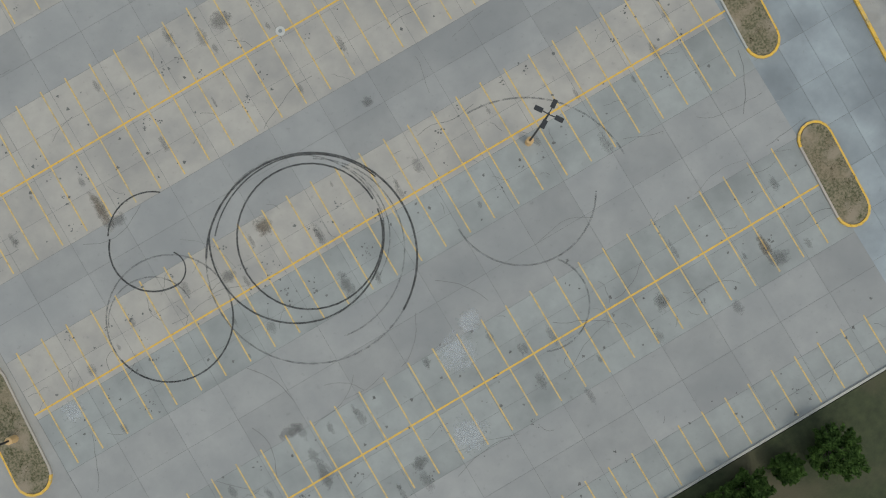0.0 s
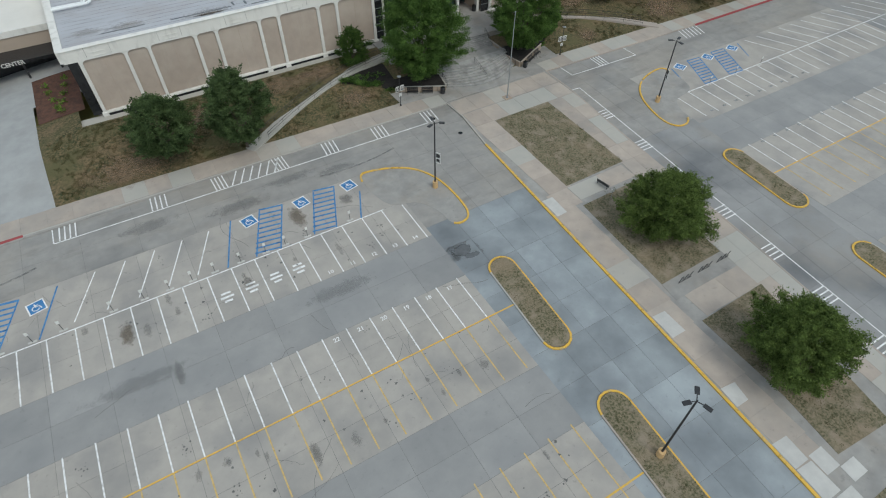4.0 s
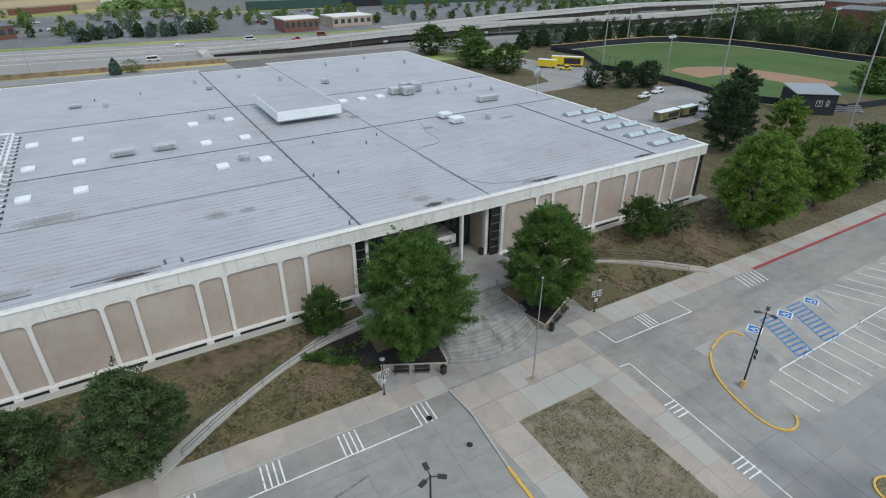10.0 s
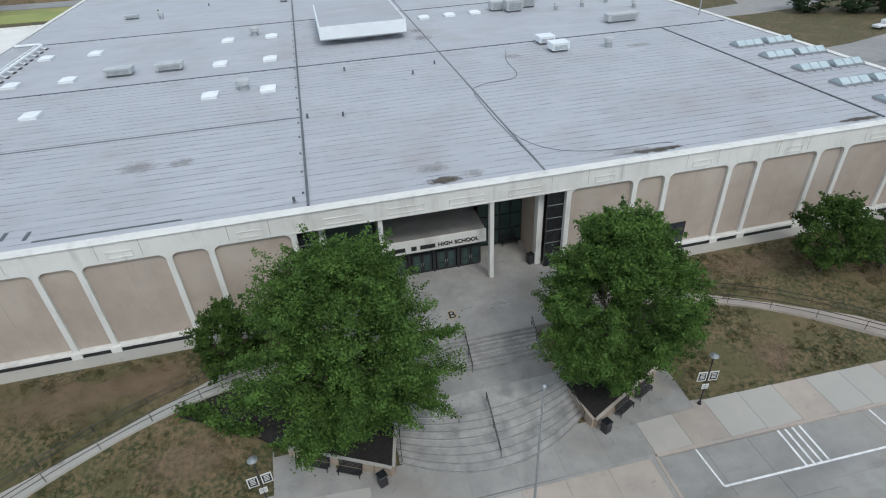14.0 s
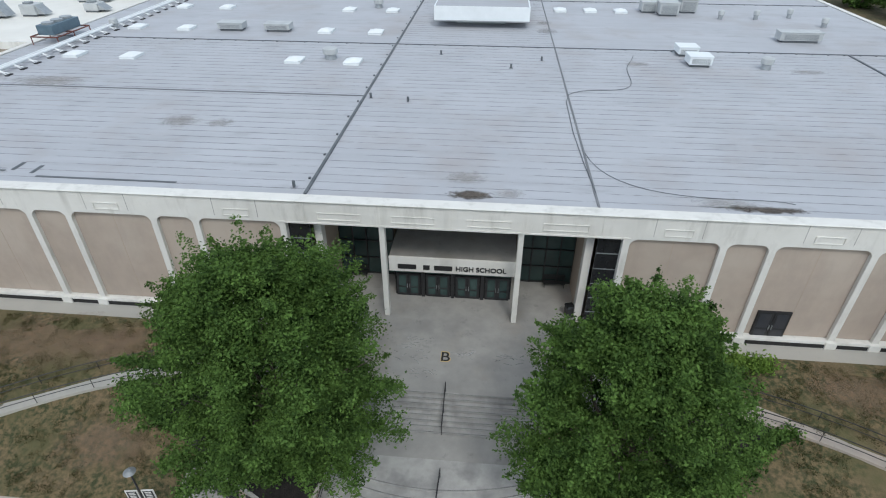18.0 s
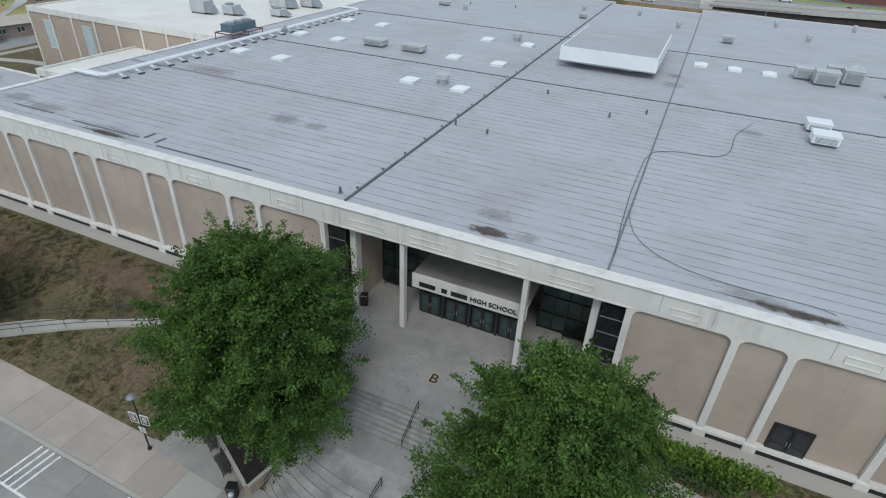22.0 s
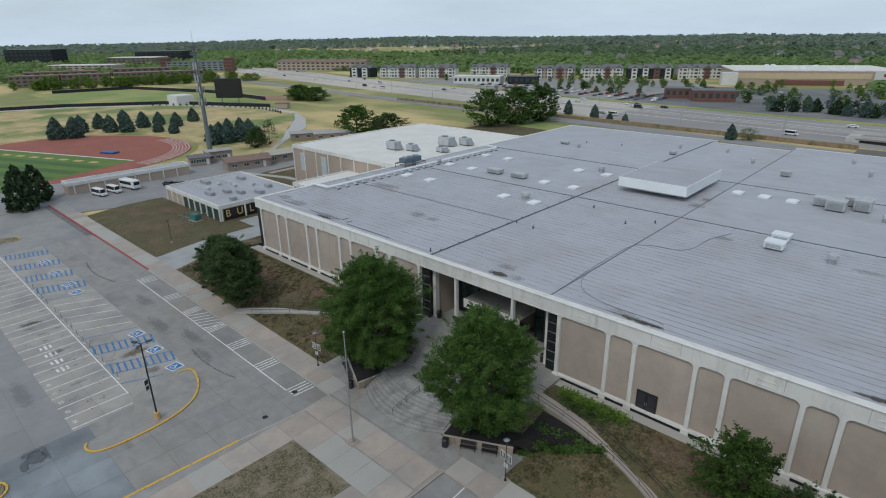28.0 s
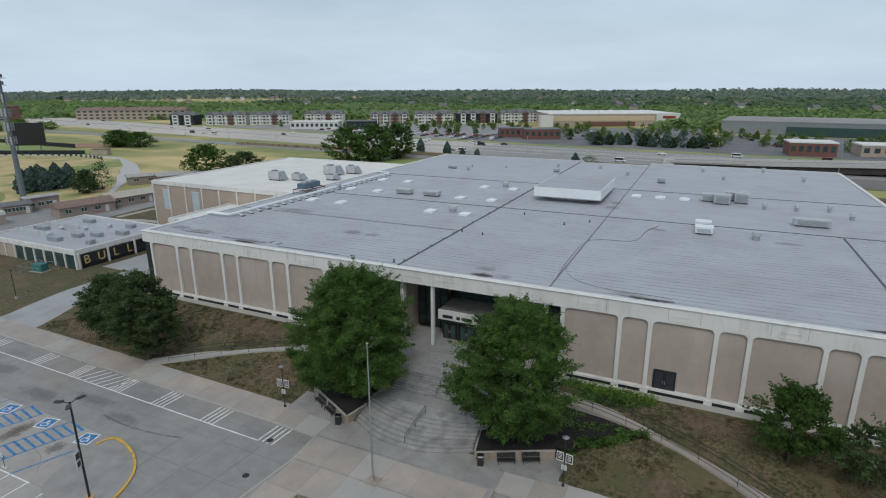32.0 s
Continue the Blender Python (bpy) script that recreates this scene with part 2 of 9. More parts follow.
M["joint"] = mat("joint_sealant", (0.13, 0.13, 0.13), (0.19, 0.188, 0.183), 0.8, 0.9)
M["precast"] = mat("white_precast", (0.72, 0.705, 0.665), (0.66, 0.645, 0.605), 0.5, 0.8, third=(0.5, 0.485, 0.45), tscale=0.8, tpos=(0.55, 0.82), bump=0.1, fine=18, aniso=(1.0, 1.0, 0.22))
M["panel"] = mat("tan_panel", (0.425, 0.352, 0.295), (0.385, 0.322, 0.27), 0.7, 0.85, third=(0.46, 0.395, 0.335), tscale=0.25, tpos=(0.45, 0.7), bump=0.08, fine=20, vary=0.045)
M["roof"] = mat("roof_membrane", (0.424, 0.43, 0.456), (0.382, 0.388, 0.412), 0.12, 0.6, third=(0.356, 0.36, 0.38), tscale=0.9, tpos=(0.46, 0.8), vary=0.025, aniso=(0.09, 1.0, 1.0))
M["lap"] = mat("roof_lap", (0.275, 0.28, 0.295), (0.34, 0.345, 0.362), 0.3, 0.7)
M["darkseam"] = mat("roof_seam_bitumen", (0.085, 0.095, 0.105), (0.13, 0.14, 0.15), 0.7, 0.7)
M["greyseam"] = mat("roof_seam_grey", (0.19, 0.195, 0.205), (0.14, 0.145, 0.155), 0.5, 0.7)
M["whiteroof"] = mat("white_roof", (0.74, 0.72, 0.67), (0.66, 0.64, 0.59), 0.15, 0.7)
M["sheet"] = mat("white_sheet_metal", (0.78, 0.81, 0.82), (0.72, 0.75, 0.76), 0.5, 0.45)
M["skylight"] = mat("skylight_dome", (0.8, 0.82, 0.82), (0.74, 0.76, 0.76), 0.8, 0.3)
M["ridgeglass"] = mat("ridge_skylight_glazing", (0.5, 0.57, 0.59), (0.42, 0.5, 0.52), 0.8, 0.25)
M["galv"] = mat("galvanised_steel", (0.42, 0.44, 0.45), (0.34, 0.355, 0.365), 2.0, 0.45, 0.6)
M["steel"] = mat("grey_steel", (0.28, 0.3, 0.31), (0.23, 0.245, 0.255), 1.0, 0.5, 0.4)
M["black"] = mat("black_metal", (0.018, 0.018, 0.02), (0.028, 0.028, 0.03), 3.0, 0.45)
# Also colours the shaded gap under the wall's base beams.
M["granite"] = mat("dark_cladding_and_shade", (0.012, 0.013, 0.015), (0.02, 0.021, 0.023), 2.0, 0.25)
M["lampbase"] = mat("tan_lamp_base", (0.58, 0.38, 0.18), (0.5, 0.33, 0.16), 2.0, 0.85)
M["bark"] = mat("bark", (0.07, 0.055, 0.042), (0.11, 0.09, 0.07), 5.0, 0.95, bump=0.6, fine=8)
M["stone"] = mat("tan_block_stone", (0.36, 0.29, 0.225), (0.3, 0.24, 0.185), 2.0, 0.9, bump=0.3, vary=0.1)
M["letter"] = mat("black_letter", (0.015, 0.015, 0.016), (0.02, 0.02, 0.02), 2.0, 0.5)
M["gold"] = mat("gold_paint", (0.55, 0.4, 0.16), (0.5, 0.36, 0.14), 2.0, 0.6)
M["rust"] = mat("rusty_steel", (0.16, 0.05, 0.035), (0.1, 0.04, 0.03), 2.0, 0.7)
M["teal"] = mat("teal_box", (0.05, 0.17, 0.16), (0.04, 0.14, 0.13), 1.0, 0.6)
M["brick"] = mat("red_brick", (0.2, 0.088, 0.068), (0.16, 0.075, 0.06), 0.5, 0.9)
M["tanwall"] = mat("tan_wall", (0.42, 0.34, 0.27), (0.38, 0.31, 0.25), 0.3, 0.9)
M["brownroof"] = mat("brown_shingle", (0.2, 0.135, 0.11), (0.25, 0.175, 0.14), 0.8, 0.9)
M["greyroof"] = mat("grey_shingle", (0.13, 0.13, 0.135), (0.18, 0.18, 0.18), 0.5, 0.9)
M["whitewall"] = mat("white_siding", (0.66, 0.65, 0.62), (0.6, 0.59, 0.56), 0.4, 0.85)
M["darkwall"] = mat("dark_siding", (0.014, 0.016, 0.022), (0.022, 0.024, 0.03), 0.4, 0.9)
M["cargo"] = mat("yellow_truck", (0.72, 0.56, 0.03), (0.68, 0.5, 0.03), 0.8, 0.4)
M["carwhite"] = mat("white_car_paint", (0.75, 0.75, 0.75), (0.7, 0.7, 0.7), 1.0, 0.3)
M["cardark"] = mat("dark_car_paint", (0.03, 0.035, 0.045), (0.05, 0.05, 0.055), 1.0, 0.3)
M["carred"] = mat("red_car_paint", (0.3, 0.03, 0.03), (0.25, 0.03, 0.03), 1.0, 0.3)
M["olive"] = mat("olive_vinyl", (0.25, 0.24, 0.09), (0.1, 0.09, 0.05), 0.5, 0.5)
# Greenish base tones stand in for sky reflected in the panes.
M["glass"] = mat("sky_tinted_dark_glass", (0.03, 0.055, 0.052), (0.05, 0.085, 0.08), 0.4, 0.08)
M["glass"].node_tree.nodes["Principled BSDF"].inputs["IOR"].default_value = 1.5
M["carglass"] = mat("car_glass", (0.012, 0.015, 0.018), (0.02, 0.022, 0.025), 1.0, 0.1)
M["leaf"] = leafy("leaf_green", (0.015, 0.035, 0.009), (0.15, 0.258, 0.06), 0.26)
M["leaffine"] = leafy("clipped_leaf_green", (0.026, 0.046, 0.011), (0.19, 0.265, 0.07), 0.25, 1.6)
M["leafdark"] = leafy("leaf_dark_green", (0.018, 0.04, 0.01), (0.1, 0.17, 0.038), 0.25)
M["leafbright"] = leafy("leaf_bright_green", (0.042, 0.085, 0.015), (0.245, 0.375, 0.074), 0.3)
M["fartree"] = leafy("far_tree_green", (0.05, 0.09, 0.026), (0.21, 0.3, 0.085), 0.35)
M["leafgrey"] = leafy("leaf_grey_green", (0.016, 0.032, 0.011), (0.13, 0.19, 0.075), 0.22)
M["spruce"] = leafy("needle_blue_green", (0.05, 0.09, 0.075), (0.17, 0.24, 0.2), 0.2)
M["pine"] = leafy("needle_dark", (0.022, 0.045, 0.02), (0.06, 0.092, 0.042), 0.15)


def stain(name, color, cover=0.8, lump=0.9, edge=0.16):
    """A soft-edged, patchy stain that thins out towards the edge of its sheet."""
    m = mat(name, color, tuple(c * 1.4 for c in color), 1.5, 0.85)
    n, l = m.node_tree.nodes, m.node_tree.links
    tc = n.new("ShaderNodeTexCoord")
    off = n.new("ShaderNodeVectorMath")
    off.operation, off.inputs[1].default_value = "SUBTRACT", (0.5, 0.5, 0.5)
    flat = n.new("ShaderNodeVectorMath")
    flat.operation, flat.inputs[1].default_value = "MULTIPLY", (2.0, 2.0, 0.0)
    far = n.new("ShaderNodeVectorMath")
    far.operation = "LENGTH"
    geo = n.new("ShaderNodeNewGeometry")
    t = n.new("ShaderNodeTexNoise")
    t.inputs["Scale"].default_value, t.inputs["Detail"].default_value, t.inputs["Roughness"].default_value = lump, 7, 0.65
    add = n.new("ShaderNodeMath")
    add.operation = "MULTIPLY_ADD"
    add.inputs[1].default_value = 1.5
    rr = n.new("ShaderNodeMapRange")
    rr.inputs["From Min"].default_value, rr.inputs["From Max"].default_value = 1.32 + edge, 1.32 - edge
    rr.inputs["To Min"].default_value, rr.inputs["To Max"].default_value = 0.0, cover
    l.new(tc.outputs["Generated"], off.inputs[0])
    l.new(off.outputs[0], flat.inputs[0])
    l.new(flat.outputs[0], far.inputs[0])
    l.new(geo.outputs["Position"], t.inputs["Vector"])
    l.new(t.outputs["Fac"], add.inputs[0])
    l.new(far.outputs["Value"], add.inputs[2])
    l.new(add.outputs[0], rr.inputs["Value"])
    l.new(rr.outputs[0], n["Principled BSDF"].inputs["Alpha"])
    return m


def worn(m, cover, scale=1.5, low=0.35, high=0.65):
    """Lets a thin mark on the ground wear through in patches."""
    n, l = m.node_tree.nodes, m.node_tree.links
    geo = n.new("ShaderNodeNewGeometry")
    t = n.new("ShaderNodeTexNoise")
    t.inputs["Scale"].default_value, t.inputs["Detail"].default_value, t.inputs["Roughness"].default_value = scale, 6, 0.7
    rr = n.new("ShaderNodeMapRange")
    rr.inputs["From Min"].default_value, rr.inputs["From Max"].default_value = low, high
    rr.inputs["To Min"].default_value, rr.inputs["To Max"].default_value = cover[0], cover[1]
    l.new(geo.outputs["Position"], t.inputs["Vector"])
    l.new(t.outputs["Fac"], rr.inputs["Value"])
    l.new(rr.outputs[0], n["Principled BSDF"].inputs["Alpha"])


M["oil"] = stain("oil_stain", (0.11, 0.106, 0.1), 0.2, 1.4, 0.25)
M["damp"] = stain("damp_patch", (0.12, 0.127, 0.134), 0.75, 0.7, 0.06)
M["ruststain"] = stain("rusty_drip_stain", (0.15, 0.115, 0.08), 0.32, 1.6, 0.25)
M["roofstain"] = stain("roof_stain", (0.26, 0.235, 0.2), 0.17, 1.6, 0.28)
M["litter"] = stain("leaf_litter_stain", (0.09, 0.072, 0.055), 0.55, 1.8, 0.2)
M["soilpatch"] = stain("bare_soil_patch", (0.185, 0.128, 0.082), 0.5, 0.9, 0.3)
M["palestain"] = stain("pale_dust_stain", (0.45, 0.46, 0.47), 0.28, 1.4, 0.22)
M["blade"] = leafy("grass_blade", (0.032, 0.04, 0.013), (0.115, 0.1, 0.042), 0.2)
M["darkgreen"] = mat("dark_green_cladding", (0.025, 0.06, 0.05), (0.03, 0.07, 0.06), 0.2, 0.7)
M["drip"] = stain("old_drip_stain", (0.15, 0.145, 0.135), 0.13, 2.2, 0.22)
M["smudge"] = stain("tyre_smudge", (0.13, 0.132, 0.135), 0.11, 0.9, 0.2)
M["chalk"] = mat("chalk", (0.5, 0.5, 0.49), (0.42, 0.42, 0.41), 3.0, 0.9)
M["crack"] = mat("open_crack", (0.1, 0.098, 0.094), (0.17, 0.166, 0.16), 2.0, 0.95)
M["earth"] = mat("underpass_earth", (0.17, 0.15, 0.132), (0.125, 0.115, 0.105), 0.05, 0.95, third=(0.21, 0.2, 0.185), tscale=0.02, tpos=(0.45, 0.65))
M["greyasphalt"] = mat("grey_road_asphalt", (0.3, 0.285, 0.268), (0.255, 0.245, 0.235), 0.03, 0.9, third=(0.35, 0.33, 0.305), tscale=0.008, tpos=(0.45, 0.7))
M["girder"] = mat("dark_girder_and_shade", (0.055, 0.045, 0.04), (0.035, 0.03, 0.028), 0.3, 0.8)
M["spot"] = mat("oil_spot", (0.085, 0.083, 0.08), (0.16, 0.157, 0.15), 1.5, 0.8)
M["slabcool"] = mat("cool_lot_slab", (0.299, 0.307, 0.297), (0.258, 0.266, 0.258), 0.5, 0.9, third=(0.206, 0.213, 0.209), tscale=0.16, tpos=(0.48, 0.74), bump=0.15, fine=25, vary=0.06)
M["southgrass"] = mat("dark_mown_grass", (0.05, 0.058, 0.024), (0.028, 0.036, 0.014), 0.9, 0.95, third=(0.08, 0.07, 0.04), tscale=0.12, tpos=(0.5, 0.7), bump=0.9, fine=6)
worn(M["lap"], (0.0, 0.24), 0.35, 0.4, 0.62)
M["tarmac"] = mat("car_park_asphalt", (0.13, 0.13, 0.133), (0.17, 0.17, 0.173), 0.05, 0.9, third=(0.23, 0.226, 0.218), tscale=0.02, tpos=(0.5, 0.7))
worn(M["fadedrubber"], (0.0, 0.35))
worn(M["chalk"], (0.1, 0.8), 2.0)
worn(M["rubber"], (0.25, 0.8))
worn(M["fadedyellow"], (0.6, 0.95), 2.2, 0.3, 0.5)
worn(M["blue"], (0.45, 0.95), 2.0, 0.3, 0.55)
worn(M["white"], (0.5, 1.0), 2.2, 0.28, 0.5)
worn(M["yellow"], (0.5, 1.0), 2.2, 0.28, 0.45)



def tint(m, color, scale, pos, amount, aniso=(1, 1, 1)):
    """Another tone laid over the base colour in soft patches of its own."""
    n, l = m.node_tree.nodes, m.node_tree.links
    b = n["Principled BSDF"]
    under = b.inputs["Base Color"].links[0].from_socket
    geo = n.new("ShaderNodeNewGeometry")
    sc = n.new("ShaderNodeVectorMath")
    sc.operation, sc.inputs[1].default_value = "MULTIPLY", aniso
    t = n.new("ShaderNodeTexNoise")
    t.inputs["Scale"].default_value, t.inputs["Detail"].default_value, t.inputs["Roughness"].default_value = scale, 7, 0.65
    mr = n.new("ShaderNodeMapRange")
    mr.inputs["From Min"].default_value, mr.inputs["From Max"].default_value = pos
    mr.inputs["To Max"].default_value = amount
    mx = n.new("ShaderNodeMix")
    mx.data_type = "RGBA"
    mx.inputs[7].default_value = (*color, 1)
    l.new(geo.outputs["Position"], sc.inputs[0])
    l.new(sc.outputs[0], t.inputs["Vector"])
    l.new(t.outputs["Fac"], mr.inputs["Value"])
    l.new(mr.outputs[0], mx.inputs[0])
    l.new(under, mx.inputs[6])
    l.new(mx.outputs[2], b.inputs["Base Color"])


M["mastgrey"] = mat("weathered_mast_steel", (0.17, 0.2, 0.215), (0.13, 0.155, 0.17), 0.8, 0.6, 0.2)
M["hutwall"] = mat("pinkish_block_wall", (0.33, 0.265, 0.225), (0.29, 0.235, 0.2), 0.5, 0.9)
M["palehutroof"] = mat("pale_tan_shingle", (0.46, 0.42, 0.35), (0.4, 0.365, 0.31), 0.5, 0.9)
M["greyroofpale"] = mat("pale_grey_roofing", (0.4, 0.39, 0.37), (0.33, 0.325, 0.315), 0.4, 0.85)
M["chillerblue"] = mat("blue_grey_steel", (0.13, 0.19, 0.235), (0.1, 0.15, 0.19), 1.0, 0.5, 0.2)
tint(M["roof"], (0.33, 0.295, 0.285), 0.11, (0.5, 0.72), 0.55)
tint(M["roof"], (0.24, 0.235, 0.24), 0.7, (0.56, 0.78), 0.6, (0.35, 1.0, 1.0))
tint(M["plaza"], (0.3, 0.255, 0.205), 0.16, (0.5, 0.68), 0.5)
tint(M["plaza"], (0.13, 0.127, 0.122), 1.1, (0.6, 0.76), 0.6)
tint(M["walk"], (0.3, 0.285, 0.262), 0.09, (0.48, 0.64), 0.5)
tint(M["walk"], (0.2, 0.185, 0.165), 1.3, (0.6, 0.76), 0.55)
tint(M["panel"], (0.33, 0.275, 0.235), 0.6, (0.52, 0.72), 0.4, (1.0, 1.0, 0.25))
tint(M["precast"], (0.42, 0.405, 0.37), 0.9, (0.54, 0.74), 0.55, (1.0, 1.0, 0.3))
for key in ("slab", "slabcool", "aisle", "lane", "drive", "eastdrive"):
    tint(M[key], (0.15, 0.147, 0.142), 1.6, (0.6, 0.76), 0.45)
for key in ("lane", "eastdrive", "lot"):
    tint(M[key], (0.33, 0.29, 0.24), 0.05, (0.48, 0.62), 0.4)
tint(M["grass"], (0.19, 0.128, 0.075), 0.22, (0.5, 0.64), 0.5)
tint(M["bed"], (0.26, 0.2, 0.135), 0.22, (0.5, 0.64), 0.55)


def pick(m, color, above, amount):
    """Some pieces of a paving take another tone as a whole."""
    n, l = m.node_tree.nodes, m.node_tree.links
    b = n["Principled BSDF"]
    under = b.inputs["Base Color"].links[0].from_socket
    oi = n.new("ShaderNodeObjectInfo")
    mr = n.new("ShaderNodeMapRange")
    mr.inputs["From Min"].default_value, mr.inputs["From Max"].default_value = above, above + 0.12
    mr.inputs["To Max"].default_value = amount
    mx = n.new("ShaderNodeMix")
    mx.data_type = "RGBA"
    mx.inputs[7].default_value = (*color, 1)
    l.new(oi.outputs["Random"], mr.inputs["Value"])
    l.new(mr.outputs[0], mx.inputs[0])
    l.new(under, mx.inputs[6])
    l.new(mx.outputs[2], b.inputs["Base Color"])


pick(M["walk"], (0.38, 0.385, 0.355), 0.62, 0.65)
tint(M["lane"], (0.17, 0.16, 0.148), 0.35, (0.54, 0.7), 0.6, (0.3, 1.0, 1.0))

# ---------------------------------------------------------------- builders
def link(name, bm, material, parent=None, label="", smooth=False):
    me = bpy.data.meshes.new(name)
    bm.to_mesh(me)
    bm.free()
    me.materials.append(material)
    if smooth:
        me.polygons.foreach_set("use_smooth", [True] * len(me.polygons))
    ob = new(name, me)
    if parent is not None:
        ob.parent = parent
    if label:
        ob["label"] = label
    return ob


part = link


def thing(name, label, category, at=(0, 0, 0), turn=0.0, group="", kind=""):
    """An empty at the base of a thing, to carry its parts."""
    ob = new(name)
    ob.empty_display_size = 0.3
    ob.matrix_basis = pose(*at, 0, 0, turn)
    return tagged(ob, label, category, group, kind)


def box(bm, x0, y0, z0, x1, y1, z1, bevel=0.0):
    r = bmesh.ops.create_cube(bm, size=1.0)
    bmesh.ops.transform(bm, verts=r["verts"], matrix=Matrix.LocRotScale(((x0 + x1) / 2, (y0 + y1) / 2, (z0 + z1) / 2), None, (x1 - x0, y1 - y0, z1 - z0)))
    if bevel:
        bmesh.ops.bevel(bm, geom=list({e for v in r["verts"] for e in v.link_edges}), offset=bevel, segments=1, affect="EDGES")
    return bm


def boxed(*spans, bevel=0.0):
    bm = bmesh.new()
    for s in spans:
        box(bm, *s, bevel=bevel)
    return bm


def rod(bm, a, b, r0, r1=None, sides=8):
    """A tapered bar from a to b."""
    a, b = Vector(a), Vector(b)
    d = b - a
    m = Matrix.Translation((a + b) / 2) @ d.to_track_quat("Z", "Y").to_matrix().to_4x4()
    bmesh.ops.create_cone(bm, cap_ends=True, segments=sides, radius1=r0, radius2=r0 if r1 is None else r1, depth=d.length, matrix=m)
    return bm


def rods(*bars, sides=8):
    bm = bmesh.new()
    for a, b, *r in bars:
        rod(bm, a, b, *r, sides=sides)
    return bm


def prism(points, z0, z1, bm=None):
    """A flat slab with the given outline, from z0 to z1."""
    bm = bm or bmesh.new()
    low = [bm.verts.new((x, y, z0)) for x, y in points]
    top = [bm.verts.new((x, y, z1)) for x, y in points]
    n = len(points)
    bm.faces.new(top)
    bm.faces.new(low[::-1])
    for i in range(n):
        bm.faces.new((low[i], low[(i + 1) % n], top[(i + 1) % n], top[i]))
    bmesh.ops.recalc_face_normals(bm, faces=bm.faces)
    return bm


def strip(bm, points, width, z0, z1):
    """A band of one width along a line of points (x, y) or (x, y, z)."""
    pts = [Vector((p[0], p[1], p[2] if len(p) > 2 else 0.0)) for p in points]
    rows = []
    for i, p in enumerate(pts):
        d = pts[min(i + 1, len(pts) - 1)] - pts[max(i - 1, 0)]
        side = Vector((-d.y, d.x, 0)).normalized() * width / 2
        rows.append([bm.verts.new(p + side + Vector((0, 0, z1))), bm.verts.new(p - side + Vector((0, 0, z1))), bm.verts.new(p - side + Vector((0, 0, z0))), bm.verts.new(p + side + Vector((0, 0, z0)))])
    for a, b in zip(rows, rows[1:]):
        for k in range(4):
            bm.faces.new((a[k], a[(k + 1) % 4], b[(k + 1) % 4], b[k]))
    bm.faces.new(rows[0])
    bm.faces.new(rows[-1][::-1])
    bmesh.ops.recalc_face_normals(bm, faces=bm.faces)
    return bm


def rounded(x0, y0, x1, y1, steps=8):
    """The outline of a long island with round ends, as points."""
    r = (x1 - x0) / 2
    c = (x0 + x1) / 2
    top = [(c + r * math.cos(a), y1 - r + r * math.sin(a)) for a in np.linspace(0, math.pi, steps)]
    low = [(c + r * math.cos(a), y0 + r + r * math.sin(a)) for a in np.linspace(math.pi, 2 * math.pi, steps)]
    return top + low


def blob(cx, cy, r, seed, wobble=0.35, n=22, sx=1.0, sy=1.0):
    rnd = random.Random(seed)
    k = [(rnd.uniform(0, 6.3), rnd.uniform(-1, 1)) for _ in range(5)]
    pts = []
    for i in range(n):
        a = 2 * math.pi * i / n
        q = 1 + wobble * sum(w * math.sin((j + 2) * a + p) for j, (p, w) in enumerate(k)) / 2
        pts.append((cx + sx * r * q * math.cos(a), cy + sy * r * q * math.sin(a)))
    return pts


def lean(y):
    """The drive and its islands run slightly out of square with the school."""
    return 0.055 * (y + 25) if y < -25 else 0.0


def lawn(x, y):
    """Height of the ground in front of the school."""
    if y < 6.6:
        return 0.15
    if abs(x) < 17.0 and y < 7.4 + max(0.0, abs(x) - 8.0) * 0.5:
        return 0.1
    k = min(1.0, (y - 6.6) / 13.0)
    west = 1.0 if x > -60 else max(0.3, 1.0 - 0.7 * (-60 - x) / 18.0)
    return 0.15 + (2.75 * k * k * (3 - 2 * k) * 0.5 + 2.75 * k * 0.5) * west

# ---------------------------------------------------------------- ground
ground = link("ground", prism([(-4200, -2500), (4200, -2500), (4200, 4300), (-4200, 4300)], -1.2, -0.25), M["field"])
tagged(ground, "wide dry grassland and earth round the school", "ground", kind="structure")


def slab_grid(owner, name, material, xs, ys, z, gap=0.03, shear=0.0, skip=None):
    """Concrete slabs of one grid, each an object on a shared mesh, lying on their base."""
    cache = {}
    for y0, y1 in ys:
        for x0, x1 in xs:
            cx, cy = (x0 + x1) / 2, (y0 + y1) / 2
            if skip and skip(cx, cy):
                continue
            key = (round(x1 - x0, 3), round(y1 - y0, 3))
            if key not in cache:
                w, d = key[0] / 2 - gap / 2, key[1] / 2 - gap / 2
                bm = boxed((-w, -d, -0.06, w, d, 0.0))
                me = bpy.data.meshes.new(name)
                bm.to_mesh(me)
                bm.free()
                me.materials.append(material)
                cache[key] = me
            ob = new(name, cache[key])
            ob.parent = owner
            ob.location = (cx + shear * (cy + 25 if cy < -25 else 0), cy, z)


def spans(a, b, step):
    n = max(1, round(abs(b - a) / step))
    e = np.linspace(a, b, n + 1)
    return [(min(p, q), max(p, q)) for p, q in zip(e, e[1:])]


